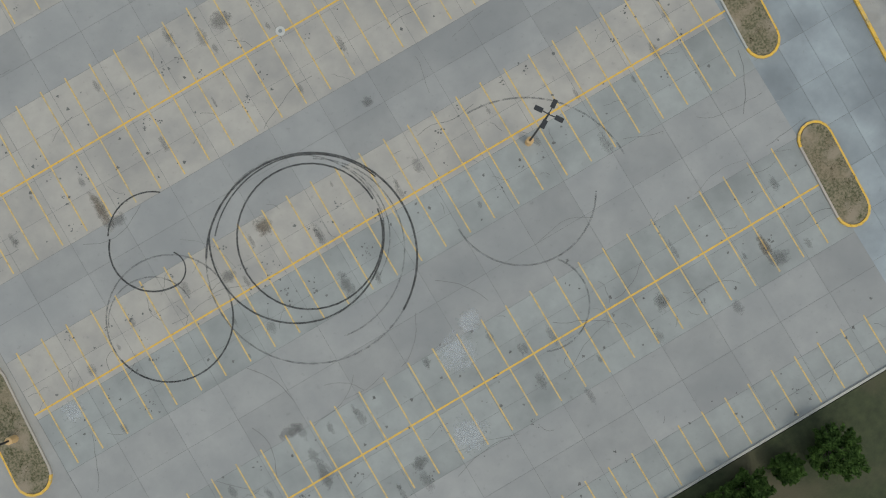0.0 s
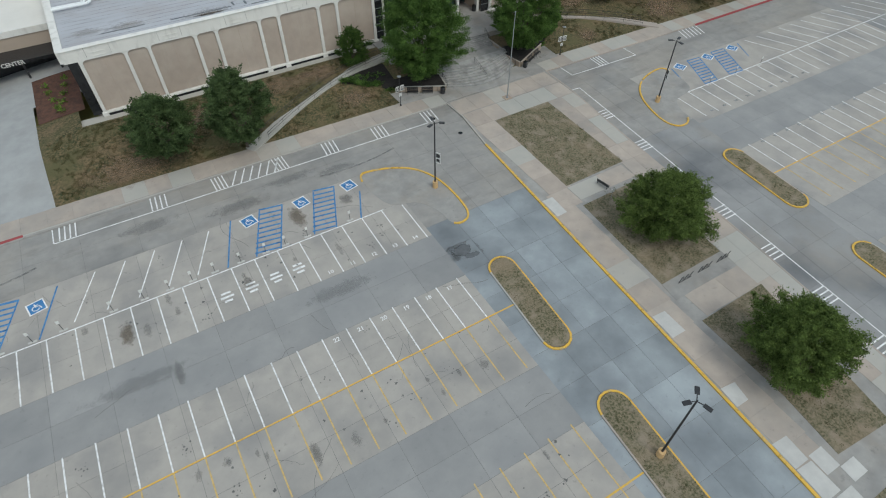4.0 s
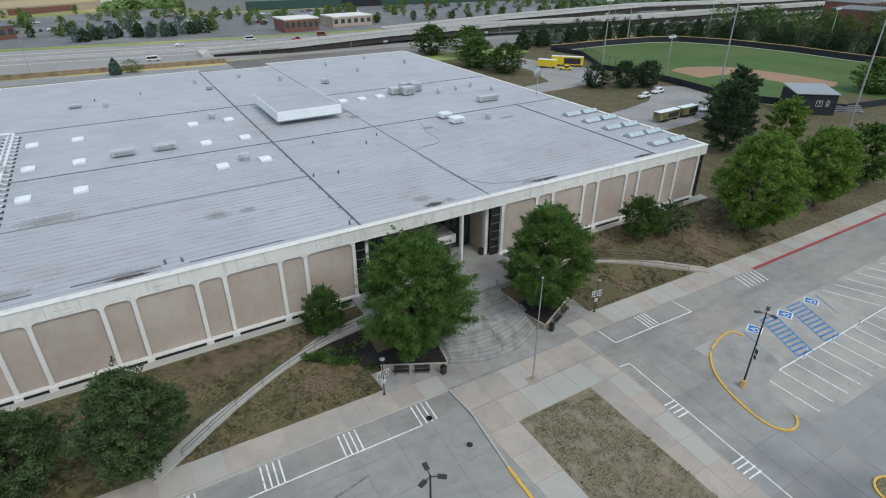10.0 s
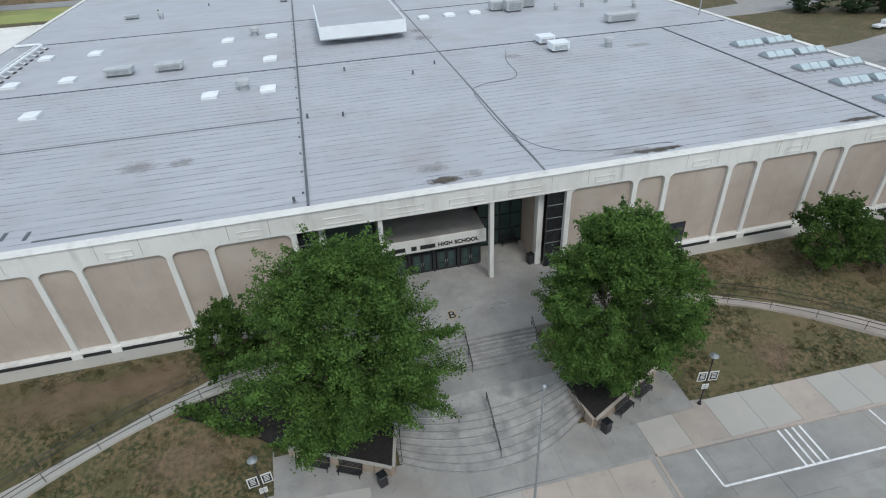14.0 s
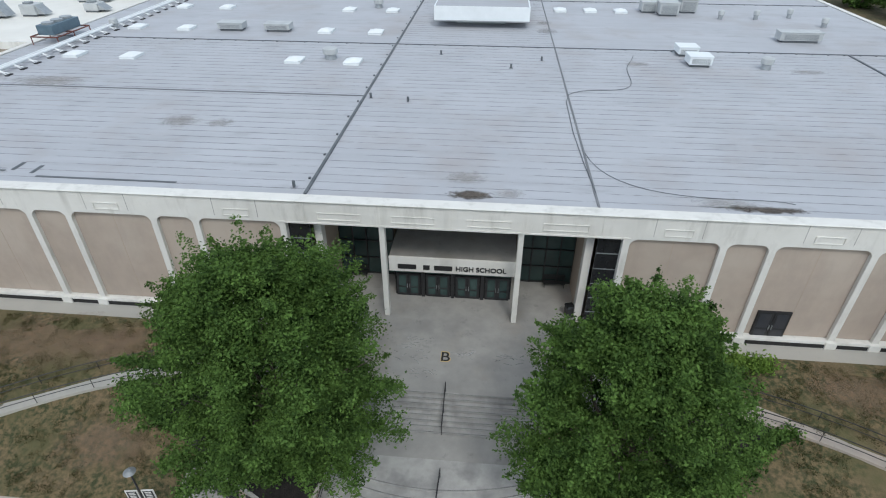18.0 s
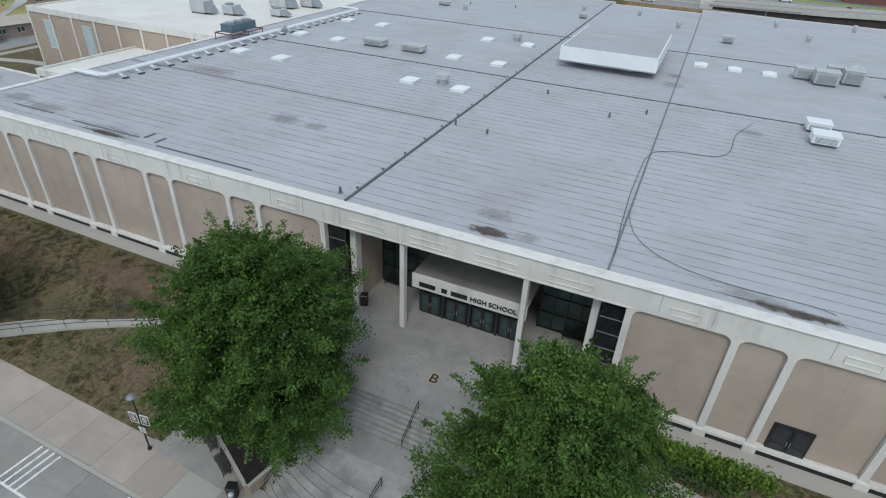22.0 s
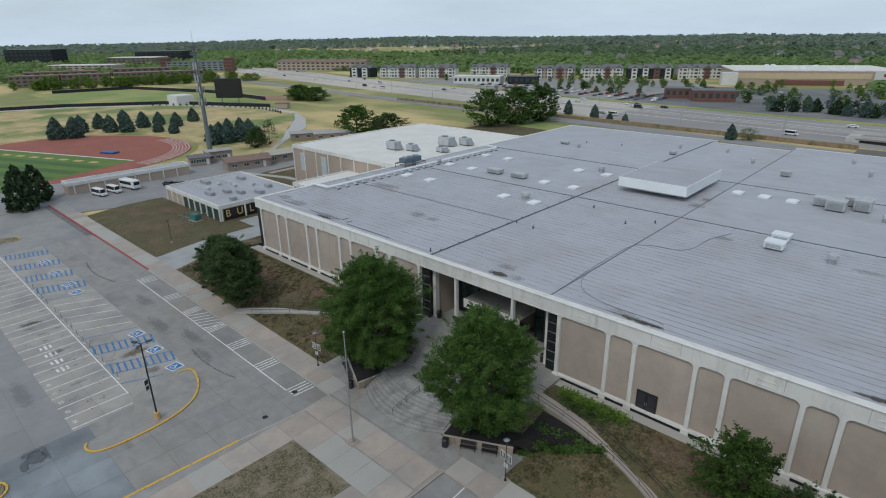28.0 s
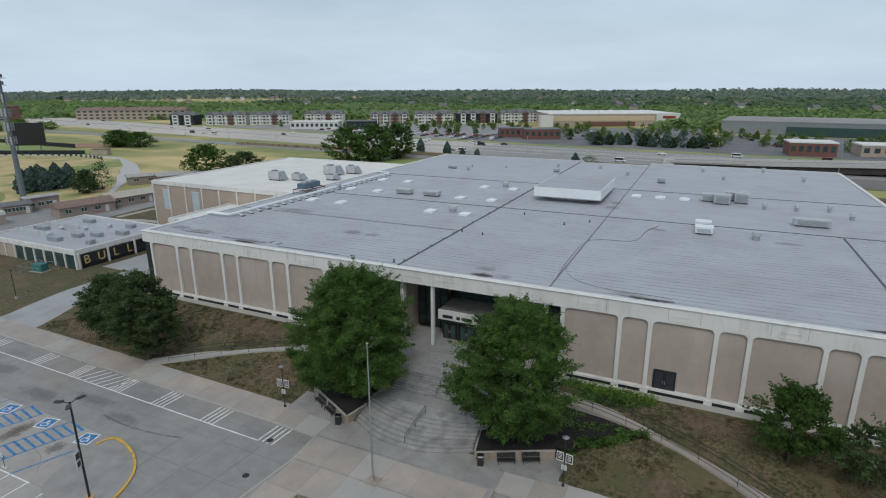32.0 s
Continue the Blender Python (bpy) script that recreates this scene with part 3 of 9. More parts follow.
lot = link("parking_lot", prism([(-140, -115.2), (-8.9, -115.2), (-8.9, 2.98), (-140, 2.98)], -0.4, -0.02), M["joint"])
tagged(lot, "weathered grey concrete parking lot with sealed joints", "parking lot", kind="structure")
lot_east = link("parking_lot", prism([(2.6, -115.2), (190, -115.2), (190, 2.98), (10.2, 2.98), (8.0, -20), (6.2, -45)], -0.4, -0.02), M["joint"])
tagged(lot_east, "worn grey concrete parking lot east of the walk", "parking lot", kind="structure")

ROW_BANDS = [(-14, -6), (-21.4, -14), (-35.7, -29.1), (-43.3, -35.7), (-57.4, -50.5), (-64.6, -57.4), (-77.8, -71.5), (-83.6, -77.8), (-97.0, -91.5), (-102.2, -97.0), (-115.1, -109.9)]
AISLES = [(-25.2, -21.4), (-29.1, -25.2), (-46.9, -43.3), (-50.5, -46.9), (-68.0, -64.6), (-71.5, -68.0), (-87.5, -83.6), (-91.5, -87.5), (-106.0, -102.2), (-109.9, -106.0)]


# ---------------------------------------------------------------- painted lines
def line_mesh(w, d, h=0.008):
    me = bpy.data.meshes.new("stall_line")
    bm = boxed((-w / 2, -d / 2, 0, w / 2, d / 2, h))
    bm.to_mesh(me)
    bm.free()
    return me


def stall_lines(owner, xs, y0, y1, material, slope=0.0, width=0.14, z=0.002):
    """Stall lines of one row; slope: metres sideways over the depth."""
    d = math.hypot(y1 - y0, slope)
    me = line_mesh(width, d)
    me.materials.append(material)
    for x in xs:
        ob = new("stall_line", me)
        ob.parent = owner
        ob.matrix_basis = pose(x + slope / 2, (y0 + y1) / 2, z, 0, 0, -math.degrees(math.atan2(slope, y1 - y0)))


def stripe(owner, a, b, material, width=0.13, name="painted_line", z=0.003):
    bm = strip(bmesh.new(), [a, b], width, 0.0, 0.008)
    ob = link(name, bm, material, owner)
    ob.location.z = z
    return ob


def run(a, b, step):
    return list(np.arange(a, b + 0.01 * (1 if step > 0 else -1), step))


stripe(lot, (-112, -14.0), (-29.8, -14.0), M["white"], 0.16)
stall_lines(lot, run(-27.3, -112, -2.85), -21.3, -14.0, M["white"])
stall_lines(lot, [-53.6, -56.9, -60.2, -63.6, -67.0], -13.0, -6.3, M["white"], 3.0)
stripe(lot, (-112, -35.75), (-24.3, -35.75), M["yellow"], 0.16)
stall_lines(lot, run(-27.85, -112, -2.82), -35.7, -29.1, M["white"])
stall_lines(lot, run(-27.85, -112, -2.82), -43.2, -35.8, M["fadedyellow"])
for y, y0, y1, x0 in ((-57.4, -64.7, -50.5, -25.2), (-77.6, -83.7, -71.5, -26.0), (-96.9, -102.2, -91.5, -26.7)):
    stripe(lot, (-104.2, y), (x0, y), M["yellow"], 0.17)
    stall_lines(lot, run(x0 - 2.8, -104.5, -2.74), y + 0.1, y1, M["fadedyellow"])
    stall_lines(lot, run(x0 - 2.8, -104.5, -2.74), y0, y - 0.1, M["fadedyellow"])
stall_lines(lot, run(-30.2, -106, -2.62), -115.0, -109.9, M["fadedyellow"])
stripe(lot_east, (24.6, -14.0), (150, -13.0), M["white"], 0.16)
stall_lines(lot_east, run(24.0, 150, 2.86), -20.4, -14.0, M["white"])
stall_lines(lot_east, run(53.0, 150, 3.3), -13.2, -6.6, M["white"], -3.0)
stripe(lot_east, (20.4, -35.4), (150, -35.4), M["yellow"], 0.16)
stall_lines(lot_east, run(23.4, 150, 2.86), -35.3, -29.0, M["white"])
stall_lines(lot_east, run(23.4, 150, 2.86), -42.6, -35.5, M["fadedyellow"])
stripe(lot_east, (20.0, -57.4), (110, -57.4), M["yellow"], 0.16)
stall_lines(lot_east, run(23.4, 110, 2.86), -64.0, -50.5, M["fadedyellow"])


def access(owner, sign):
    """Blue access stalls: hatched aisles, border lines and wheelchair squares."""
    s = sign
    for xa, xb in ((-33.4, -36.3), (-40.8, -43.8)):
        stripe(owner, (s * xa, -6.3), (s * (xa - 3.0), -13.9), M["blue"], 0.17)
        stripe(owner, (s * xb, -6.1), (s * (xb - 3.0), -13.7), M["blue"], 0.17)
        for k in np.linspace(0.0, 1.0, 10):
            y = -6.4 - 7.2 * k
            stripe(owner, (s * (xa - 3.0 * k), y), (s * (xb - 3.0 * k), y + 0.5), M["blue"], 0.26, z=0.004)
    stripe(owner, (s * -30.8, -9.0), (s * -33.0, -14.0), M["blue"], 0.17)
    stripe(owner, (s * -47.6, -6.0), (s * -50.3, -13.7), M["blue"], 0.17)
    for x in (-31.6, -38.5, -45.6):
        wheel_sign(owner, s * x, -7.15, 12 * s)


def wheel_sign(owner, x, y, turn):
    base = link("access_square", boxed((-0.8, -0.8, 0, 0.8, 0.8, 0.007)), M["blue"], owner)
    base.matrix_basis = pose(x, y, 0.004, 0, 0, turn)
    bm = bmesh.new()
    for a, b, w in (((-0.1, 0.55), (-0.1, 0.0), 0.13), ((-0.1, 0.02), (0.32, 0.02), 0.12), ((0.3, 0.02), (0.45, -0.48), 0.12), ((-0.1, 0.3), (0.22, 0.26), 0.1)):
        strip(bm, [a, b], w, 0.0, 0.006)
    ring = [(-0.12 + 0.36 * math.cos(t), -0.18 + 0.36 * math.sin(t)) for t in np.linspace(1.9, 5.9, 14)]
    strip(bm, ring, 0.1, 0.0, 0.006)
    for e in (((-0.95, -0.87), (0.95, -0.87)), ((-0.95, 0.87), (0.95, 0.87)), ((-0.87, -0.8), (-0.87, 0.8)), ((0.87, -0.8), (0.87, 0.8))):
        strip(bm, list(e), 0.15, 0.0, 0.006)
    sign = link("wheelchair_symbol", bm, M["white"], base)
    sign.location.z = 0.008


access(lot, 1)
for xa, xb in ((34.8, 37.6), (40.9, 44.0)):
    stripe(lot_east, (xa, -6.5), (xa - 3.4, -13.6), M["blue"], 0.17)
    stripe(lot_east, (xb, -6.8), (xb - 3.4, -13.8), M["blue"], 0.17)
    for k in np.linspace(0.0, 1.0, 10):
        stripe(lot_east, (xa - 3.4 * k, -6.5 - 7.1 * k), (xb - 3.4 * k, -6.7 - 7.1 * k), M["blue"], 0.26, z=0.004)
stripe(lot_east, (30.3, -7.1), (28.1, -13.1), M["blue"], 0.17)
stripe(lot_east, (47.9, -6.6), (45.7, -11.0), M["blue"], 0.17)
for x in (32.1, 39.1, 45.6):
    wheel_sign(lot_east, x, -7.4, 24)
for xa, xb in ((-68.0, -72.0),):
    stripe(lot, (xa, -6.5), (xa - 2.6, -13.6), M["blue"], 0.17)
    stripe(lot, (xb, -6.5), (xb - 2.6, -13.6), M["blue"], 0.17)
    stripe(lot, (xb - 3.6, -6.5), (xb - 6.2, -13.6), M["blue"], 0.17)
    for k in np.linspace(0, 1, 10):
        stripe(lot, (xb - 2.6 * k, -6.6 - 6.9 * k), (xb - 3.6 - 2.6 * k, -6.1 - 6.9 * k), M["blue"], 0.26, z=0.004)
wheel_sign(lot, -70.4, -8.6, 12)
for x0 in (-80.0, -88.5, -97.0):
    wheel_sign(lot, x0 + 4.6, -8.4, 12)
    stripe(lot, (x0, -6.5), (x0 - 2.6, -13.6), M["blue"], 0.17)
    stripe(lot, (x0 - 3.4, -6.5), (x0 - 6.0, -13.6), M["blue"], 0.17)
    for k in np.linspace(0, 1, 10):
        stripe(lot, (x0 - 2.6 * k, -6.6 - 6.9 * k), (x0 - 3.4 - 2.6 * k, -6.1 - 6.9 * k), M["blue"], 0.26, z=0.004)

# drop-off lane along the kerb
stripe(lot, (-67.5, 0.0), (-14.6, 0.1), M["white"], 0.14)
stripe(lot, (-67.5, 0.0), (-67.3, 2.8), M["white"], 0.14)


def ladder(owner, x, y, n, dx, dy, length, ax, ay):
    for k in range(n):
        stripe(owner, (x + dx * k, y + dy * k), (x + dx * k + ax * length, y + dy * k + ay * length), M["white"], 0.17, z=0.004)


for x in (-66.8, -55.7, -31.3, -23.2, -14.6):
    ladder(lot, x, 0.1, 4, 0.62, 0, 2.7, 0.12, 0.99)
ladder(lot, -47.3, 0.1, 4, 0.5, 0, 2.7, 0.0, 1.0)
ladder(lot, -38.6, 0.1, 4, 0.5, 0, 2.7, 0.0, 1.0)
ladder(lot, -45.2, 0.1, 6, 1.2, 0, 3.0, 0.5, 0.86)
stripe(lot_east, (12.3, -3.8), (7.5, -64.0), M["white"], 0.14)
stripe(lot_east, (12.3, -3.8), (10.75, -3.6), M["white"], 0.14)
for y in (-11.0, -20.0, -28.2, -36.4, -44.4, -52.1, -59.7):
    x = float(np.interp(-y, (3, 20, 40, 60, 66), (10.6, 8.8, 7.2, 5.2, 4.7))) + 0.15
    ladder(lot_east, x, y, 4, -0.05, -0.66, 12.3 + 0.08 * (y + 3.8) - x, 1.0, 0.0)
stripe(lot_east, (14.0, 0.1), (28.5, 0.1), M["white"], 0.14)
stripe(lot_east, (28.5, 0.1), (28.5, 2.8), M["white"], 0.14)
stripe(lot_east, (14.0, 0.1), (14.0, 2.8), M["white"], 0.14)
ladder(lot_east, 20.4, 0.1, 4, 0.6, 0, 2.7, 0.1, 1.0)
ladder(lot_east, 41.5, 0.1, 6, 0.9, 0, 2.9, 0.35, 0.94)

# ---------------------------------------------------------------- walks, kerbs
walk_base = link("pavement", prism([(-140, 3.0), (150, 3.0), (150, 6.7), (-140, 6.7)], -0.3, 0.13), M["plaza"])
tagged(walk_base, "tan concrete pavement with jointed slabs along the drop-off kerb", "pavement", kind="structure")
plaza_base = link("pavement", prism([(-9.1, 3.0), (10.9, 3.0), (10.6, -3), (8.8, -20), (7.2, -40), (5.2, -60), (4.7, -66), (3.6, -90), (-15.2, -90), (-13.3, -60), (-12.0, -36), (-10.2, -9), (-9.1, -1)], -0.3, 0.13), M["plaza"])
tagged(plaza_base, "broad tan concrete walk leading to the school steps", "pavement", kind="structure")


def kerb(points, material, name="kerb", label="", width=0.22, top=0.16):
    ob = link(name, strip(bmesh.new(), points, width, -0.3, top), material)
    return tagged(ob, label or "cast concrete kerb", "kerb", kind="structure")


kerb([(-9.2, 3.0), (-9.1, -1.0), (-10.2, -9.0)], M["walk"])
kerb([(-10.2, -9.0), (-12.0, -36), (-13.3, -60), (-15.2, -90)], M["yellow"], label="yellow-painted concrete kerb beside the drive", width=0.32)
kerb([(10.9, 3.0), (10.6, -3), (8.8, -20), (7.2, -40), (5.2, -60), (4.7, -66), (3.6, -90)], M["walk"])
kerb([(-140, 2.95), (-70.5, 2.95)], M["red"], label="red-painted concrete kerb at the drop-off", width=0.42)
kerb([(-70.5, 2.95), (-9.2, 2.95)], M["walk"])
kerb([(10.9, 2.95), (47, 2.95)], M["walk"])
kerb([(47, 2.95), (150, 3.2)], M["red"], label="red-painted concrete kerb beside the fire lane", width=0.42)
kerb([(-140, -115.3), (-12, -115.3)], M["walk"])
# ---------------------------------------------------------------- lawns before the school
def lawn_sheet(name, x0, x1, y0, y1, material, label, step=2.0, lift=0.0):
    """Sloping ground in front of the school, rising from the pavement to the wall."""
    nx, ny = max(2, int((x1 - x0) / step)), max(2, int((y1 - y0) / 1.0))
    bm = bmesh.new()
    grid = [[bm.verts.new((x, y, lawn(x, y) + lift + 0.05 * noise.noise((x * 0.4, y * 0.4, 3)))) for x in np.linspace(x0, x1, nx)] for y in np.linspace(y0, y1, ny)]
    for a, b in zip(grid, grid[1:]):
        for i in range(nx - 1):
            bm.faces.new((a[i], a[i + 1], b[i + 1], b[i]))
    ob = link(name, bm, material, smooth=True)
    return tagged(ob, label, "lawn", kind="structure")


lawn_sheet("ground_lawn_west", -66.4, -5.4, 6.6, 20.6, M["grass"], "patchy dry lawn sloping up to the school wall")
lawn_sheet("ground_lawn_east", 5.6, 62, 6.6, 20.6, M["grass"], "patchy dry lawn and bare soil sloping up to the school wall")
east = link("ground_east_yard", prism([(62, 6.6), (190, 6.6), (190, 60), (96, 60), (62, 24)], -0.2, 0.14), M["grass"])
tagged(east, "dry grass yard beside the school", "lawn", kind="structure")
lawn_sheet("ground_lawn_corner", -66.4, -60.4, 20.6, 25.4, M["grass"], "strip of dry lawn at the school's west corner")
apron = link("pavement_wall_walk", boxed((-60.5, 20.4, 0.0, -13.0, 22.9, 2.62), (13.0, 20.4, 0.0, 60.5, 22.9, 2.62)), M["walk"])
tagged(apron, "grey concrete walk at the foot of the school wall", "pavement", kind="structure")

# ---------------------------------------------------------------- school
H_TOP, H_FAS, BASE, FACE = 13.18, 11.32, 3.0, 22.6
school = thing("school_building", "long low school with white precast frame and tan panels under a grey membrane roof", "building", kind="structure")
XS = [12.1, 18.6, 21.8, 28.4, 31.5, 38.1, 41.2, 47.8, 51.0, 56.9]

core = part("wall_core", boxed((-58.0, 23.3, 0.0, -12.4, 144.5, 12.87), (12.4, 23.3, 0.0, 58.0, 146.0, 12.87), (-12.4, 31.0, 0.0, 12.4, 141.0, 12.87)), M["tanwall"], school)
deck = part("roof", boxed((-58.2, 23.2, 12.87, -10.6, 144.6, 13.03), (10.2, 23.2, 12.87, 58.2, 146.2, 13.03), (-10.6, 23.2, 12.87, 10.2, 141.2, 13.03)), M["roof"], school)
lap_mesh = None
for y in np.arange(24.4, 64.0, 1.22):
    if lap_mesh is None:
        ob = part("roof_lap", boxed((-57.8, -0.05, 13.03, 57.8, 0.05, 13.042)), M["lap"], deck)
        lap_mesh = ob.data
    else:
        ob = new("roof_lap", lap_mesh)
        ob.parent = deck
    ob.location.y = y
for y in np.arange(65.9, 95.0, 1.22):
    part("roof_lap", boxed((-10.2, y - 0.05, 13.03, 9.9, y + 0.05, 13.042)), M["lap"], deck)
for a, b, w, h in (((-10.5, 23.6), (-10.5, 141), 0.22, 0.12), ((10.1, 23.6), (10.1, 141), 0.16, 0.06), ((-57.8, 44.5), (-10.6, 44.5), 0.2, 0.06), ((-57.8, 64.9), (57.8, 64.9), 0.18, 0.08), ((-57.8, 95.8), (57.8, 95.8), 0.18, 0.08), ((46.2, 24.0), (46.2, 64.9), 0.22, 0.1)):
    part("roof_seam", strip(bmesh.new(), [a, b], w, 13.03, 13.03 + h), M["greyseam" if h == 0.06 else "darkseam"], school)
clip_mesh = []


def roof_clip(x, y):
    if not clip_mesh:
        ob = part("roof_clip", boxed((-0.08, -0.09, 13.03, 0.08, 0.09, 13.16)), M["darkseam"], deck)
        clip_mesh.append(ob.data)
    else:
        ob = new("roof_clip", clip_mesh[0])
        ob.parent = deck
    ob.location.x, ob.location.y = x, y


for x0, x1, y0 in ((-57.8, -11, 64.9), (-10, 9.8, 64.9), (10.6, 57.8, 64.9), (-57.8, -11, 95.8), (11, 57.8, 95.8)):
    for x in np.arange(x0 + 0.8, x1, 1.9):
        roof_clip(x, y0 - 0.3)
for y in np.arange(26.0, 100.0, 4.2):
    roof_clip(-10.85, y)

# front fascia with its sunk panels, the parapet cap on top
bm = boxed((-58.8, FACE - 0.12, H_FAS, 58.8, FACE + 0.65, H_TOP - 0.12))
part("fascia", bm, M["precast"], school)
part("parapet_cap", boxed((-58.95, FACE - 0.26, H_TOP - 0.12, 58.95, FACE + 0.8, H_TOP), bevel=0.04), M["precast"], school)
part("fascia_drip", boxed((-12.3, FACE - 0.17, H_FAS - 0.02, 12.3, FACE - 0.12, H_FAS + 0.1)), M["precast"], school)
for name, cx, w in [("fascia_panel", s * c, 1.9) for s in (-1, 1) for c in (15.4, 25.1, 34.8, 44.5, 54.2)] + [("fascia_panel", c, 3.1) for c in (-7.9, -2.65, 2.65, 7.9)]:
    bm = bmesh.new()
    for x0, x1, z0, z1 in ((-w / 2, w / 2, 0.24, 0.28), (-w / 2, w / 2, -0.28, -0.24), (-w / 2, -w / 2 + 0.04, -0.24, 0.24), (w / 2 - 0.04, w / 2, -0.24, 0.24)):
        box(bm, cx + x0, FACE - 0.18, 11.96 + z0, cx + x1, FACE - 0.12, 11.96 + z1)
    part(name, bm, M["precast"], school)
for x in [s * (c + q) for s in (-1, 1) for c in (15.4, 25.1, 34.8, 44.5, 54.2) for q in (-1.6, 1.6)]:
    part("fascia_joint", boxed((x - 0.02, FACE - 0.124, H_FAS + 0.3, x + 0.02, FACE - 0.12, H_TOP - 0.12)), M["step"], school)
for x in (-10.4, -5.25, -5.05, -0.1, 0.1, 5.05, 5.25, 10.4):
    part("fascia_rib", boxed((x - 0.05, FACE - 0.17, H_FAS + 0.12, x + 0.05, FACE - 0.12, H_TOP - 0.12)), M["precast"], school)


def column(x, w=0.46, d0=-0.12, foot=True):
    """A slim precast column that flares a little at its head and foot."""
    bm = bmesh.new()
    zs = [(BASE, w * 1.3), (BASE + 0.25, w * 1.25), (BASE + 0.3, w), (H_FAS, w)]
    rings = [[bm.verts.new((x + sx * q / 2, y, z)) for sx, y in ((-1, FACE + d0), (1, FACE + d0), (1, FACE + 0.7), (-1, FACE + 0.7))] for z, q in zs]
    for a, b in zip(rings, rings[1:]):
        for k in range(4):
            bm.faces.new((a[k], a[(k + 1) % 4], b[(k + 1) % 4], b[k]))
    bm.faces.new(rings[0][::-1])
    bm.faces.new(rings[-1])
    part("column", bm, M["precast"], school)
    part("column_foot", boxed((x - 0.42, FACE - 0.38, BASE - 0.4, x + 0.42, FACE + 0.2, BASE + 0.22), bevel=0.03), M["precast"], school)


for s in (-1, 1):
    for x in XS:
        column(s * x)
    for a, b in zip(XS, XS[1:]):
        x0, x1 = sorted((s * a, s * b))
        part("wall_panel", boxed((x0 + 0.2, FACE + 0.18, BASE + 0.3, x1 - 0.2, FACE + 0.7, H_FAS - 0.02)), M["panel"], school)
        if b - a > 4:
            part("panel_joint", boxed(((x0 + x1) / 2 - 0.02, FACE + 0.17, BASE + 0.3, (x0 + x1) / 2 + 0.02, FACE + 0.18, H_FAS - 0.3)), M["tanwall"], school)
        part("base_beam", boxed((x0 + 0.3, FACE - 0.3, BASE + 0.0, x1 - 0.3, FACE + 0.3, BASE + 0.26), bevel=0.02), M["precast"], school)
        # Near-black box, almost flush, stands for the shade under the beam.
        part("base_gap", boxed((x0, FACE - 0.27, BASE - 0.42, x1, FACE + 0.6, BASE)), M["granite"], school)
        # rounded upper corners of each bay
        bm = bmesh.new()
        for cx, q in ((x0 + 0.22, 1), (x1 - 0.22, -1)):
            prism_pts = [(cx, H_FAS)] + [(cx + q * 0.6 * (1 - math.sin(t)), H_FAS - 0.6 * (1 - math.cos(t))) for t in np.linspace(0, math.pi / 2, 6)]
            lo = [bm.verts.new((px, FACE - 0.115, pz)) for px, pz in prism_pts]
            hi = [bm.verts.new((px, FACE + 0.175, pz)) for px, pz in prism_pts]
            bm.faces.new(lo)
            bm.faces.new(hi[::-1])
            for i in range(len(lo)):
                bm.faces.new((lo[i], hi[i], hi[(i + 1) % len(lo)], lo[(i + 1) % len(lo)]))
        bmesh.ops.recalc_face_normals(bm, faces=bm.faces)
        part("bay_corner", bm, M["precast"], school)
# glazed dark returns at both ends, side walls
for s in (-1, 1):
    x0, x1 = sorted((s * 57.2, s * 58.45))
    part("corner_glazing", boxed((x0, FACE + 0.02, BASE, x1, FACE + 3.6, H_FAS)), M["granite"], school)
    part("side_fascia", boxed((s * 58.8 - 0.45, FACE + 0.3, H_FAS, s * 58.8 + 0.0, 144.8, H_TOP - 0.12)), M["precast"], school)
    part("side_cap", boxed((s * 58.6 - 0.4, FACE + 0.8, H_TOP - 0.12, s * 58.6 + 0.4, 145.0, H_TOP - 0.02)), M["precast"], school)
part("rear_cap", boxed((-58.8, 144.5, 12.6, -10.0, 145.1, H_TOP - 0.1), (10.0, 146.1, 12.6, 58.8, 146.7, H_TOP - 0.1), (-10.2, 141.0, 12.6, 10.2, 141.5, H_TOP - 0.1)), M["precast"], school)

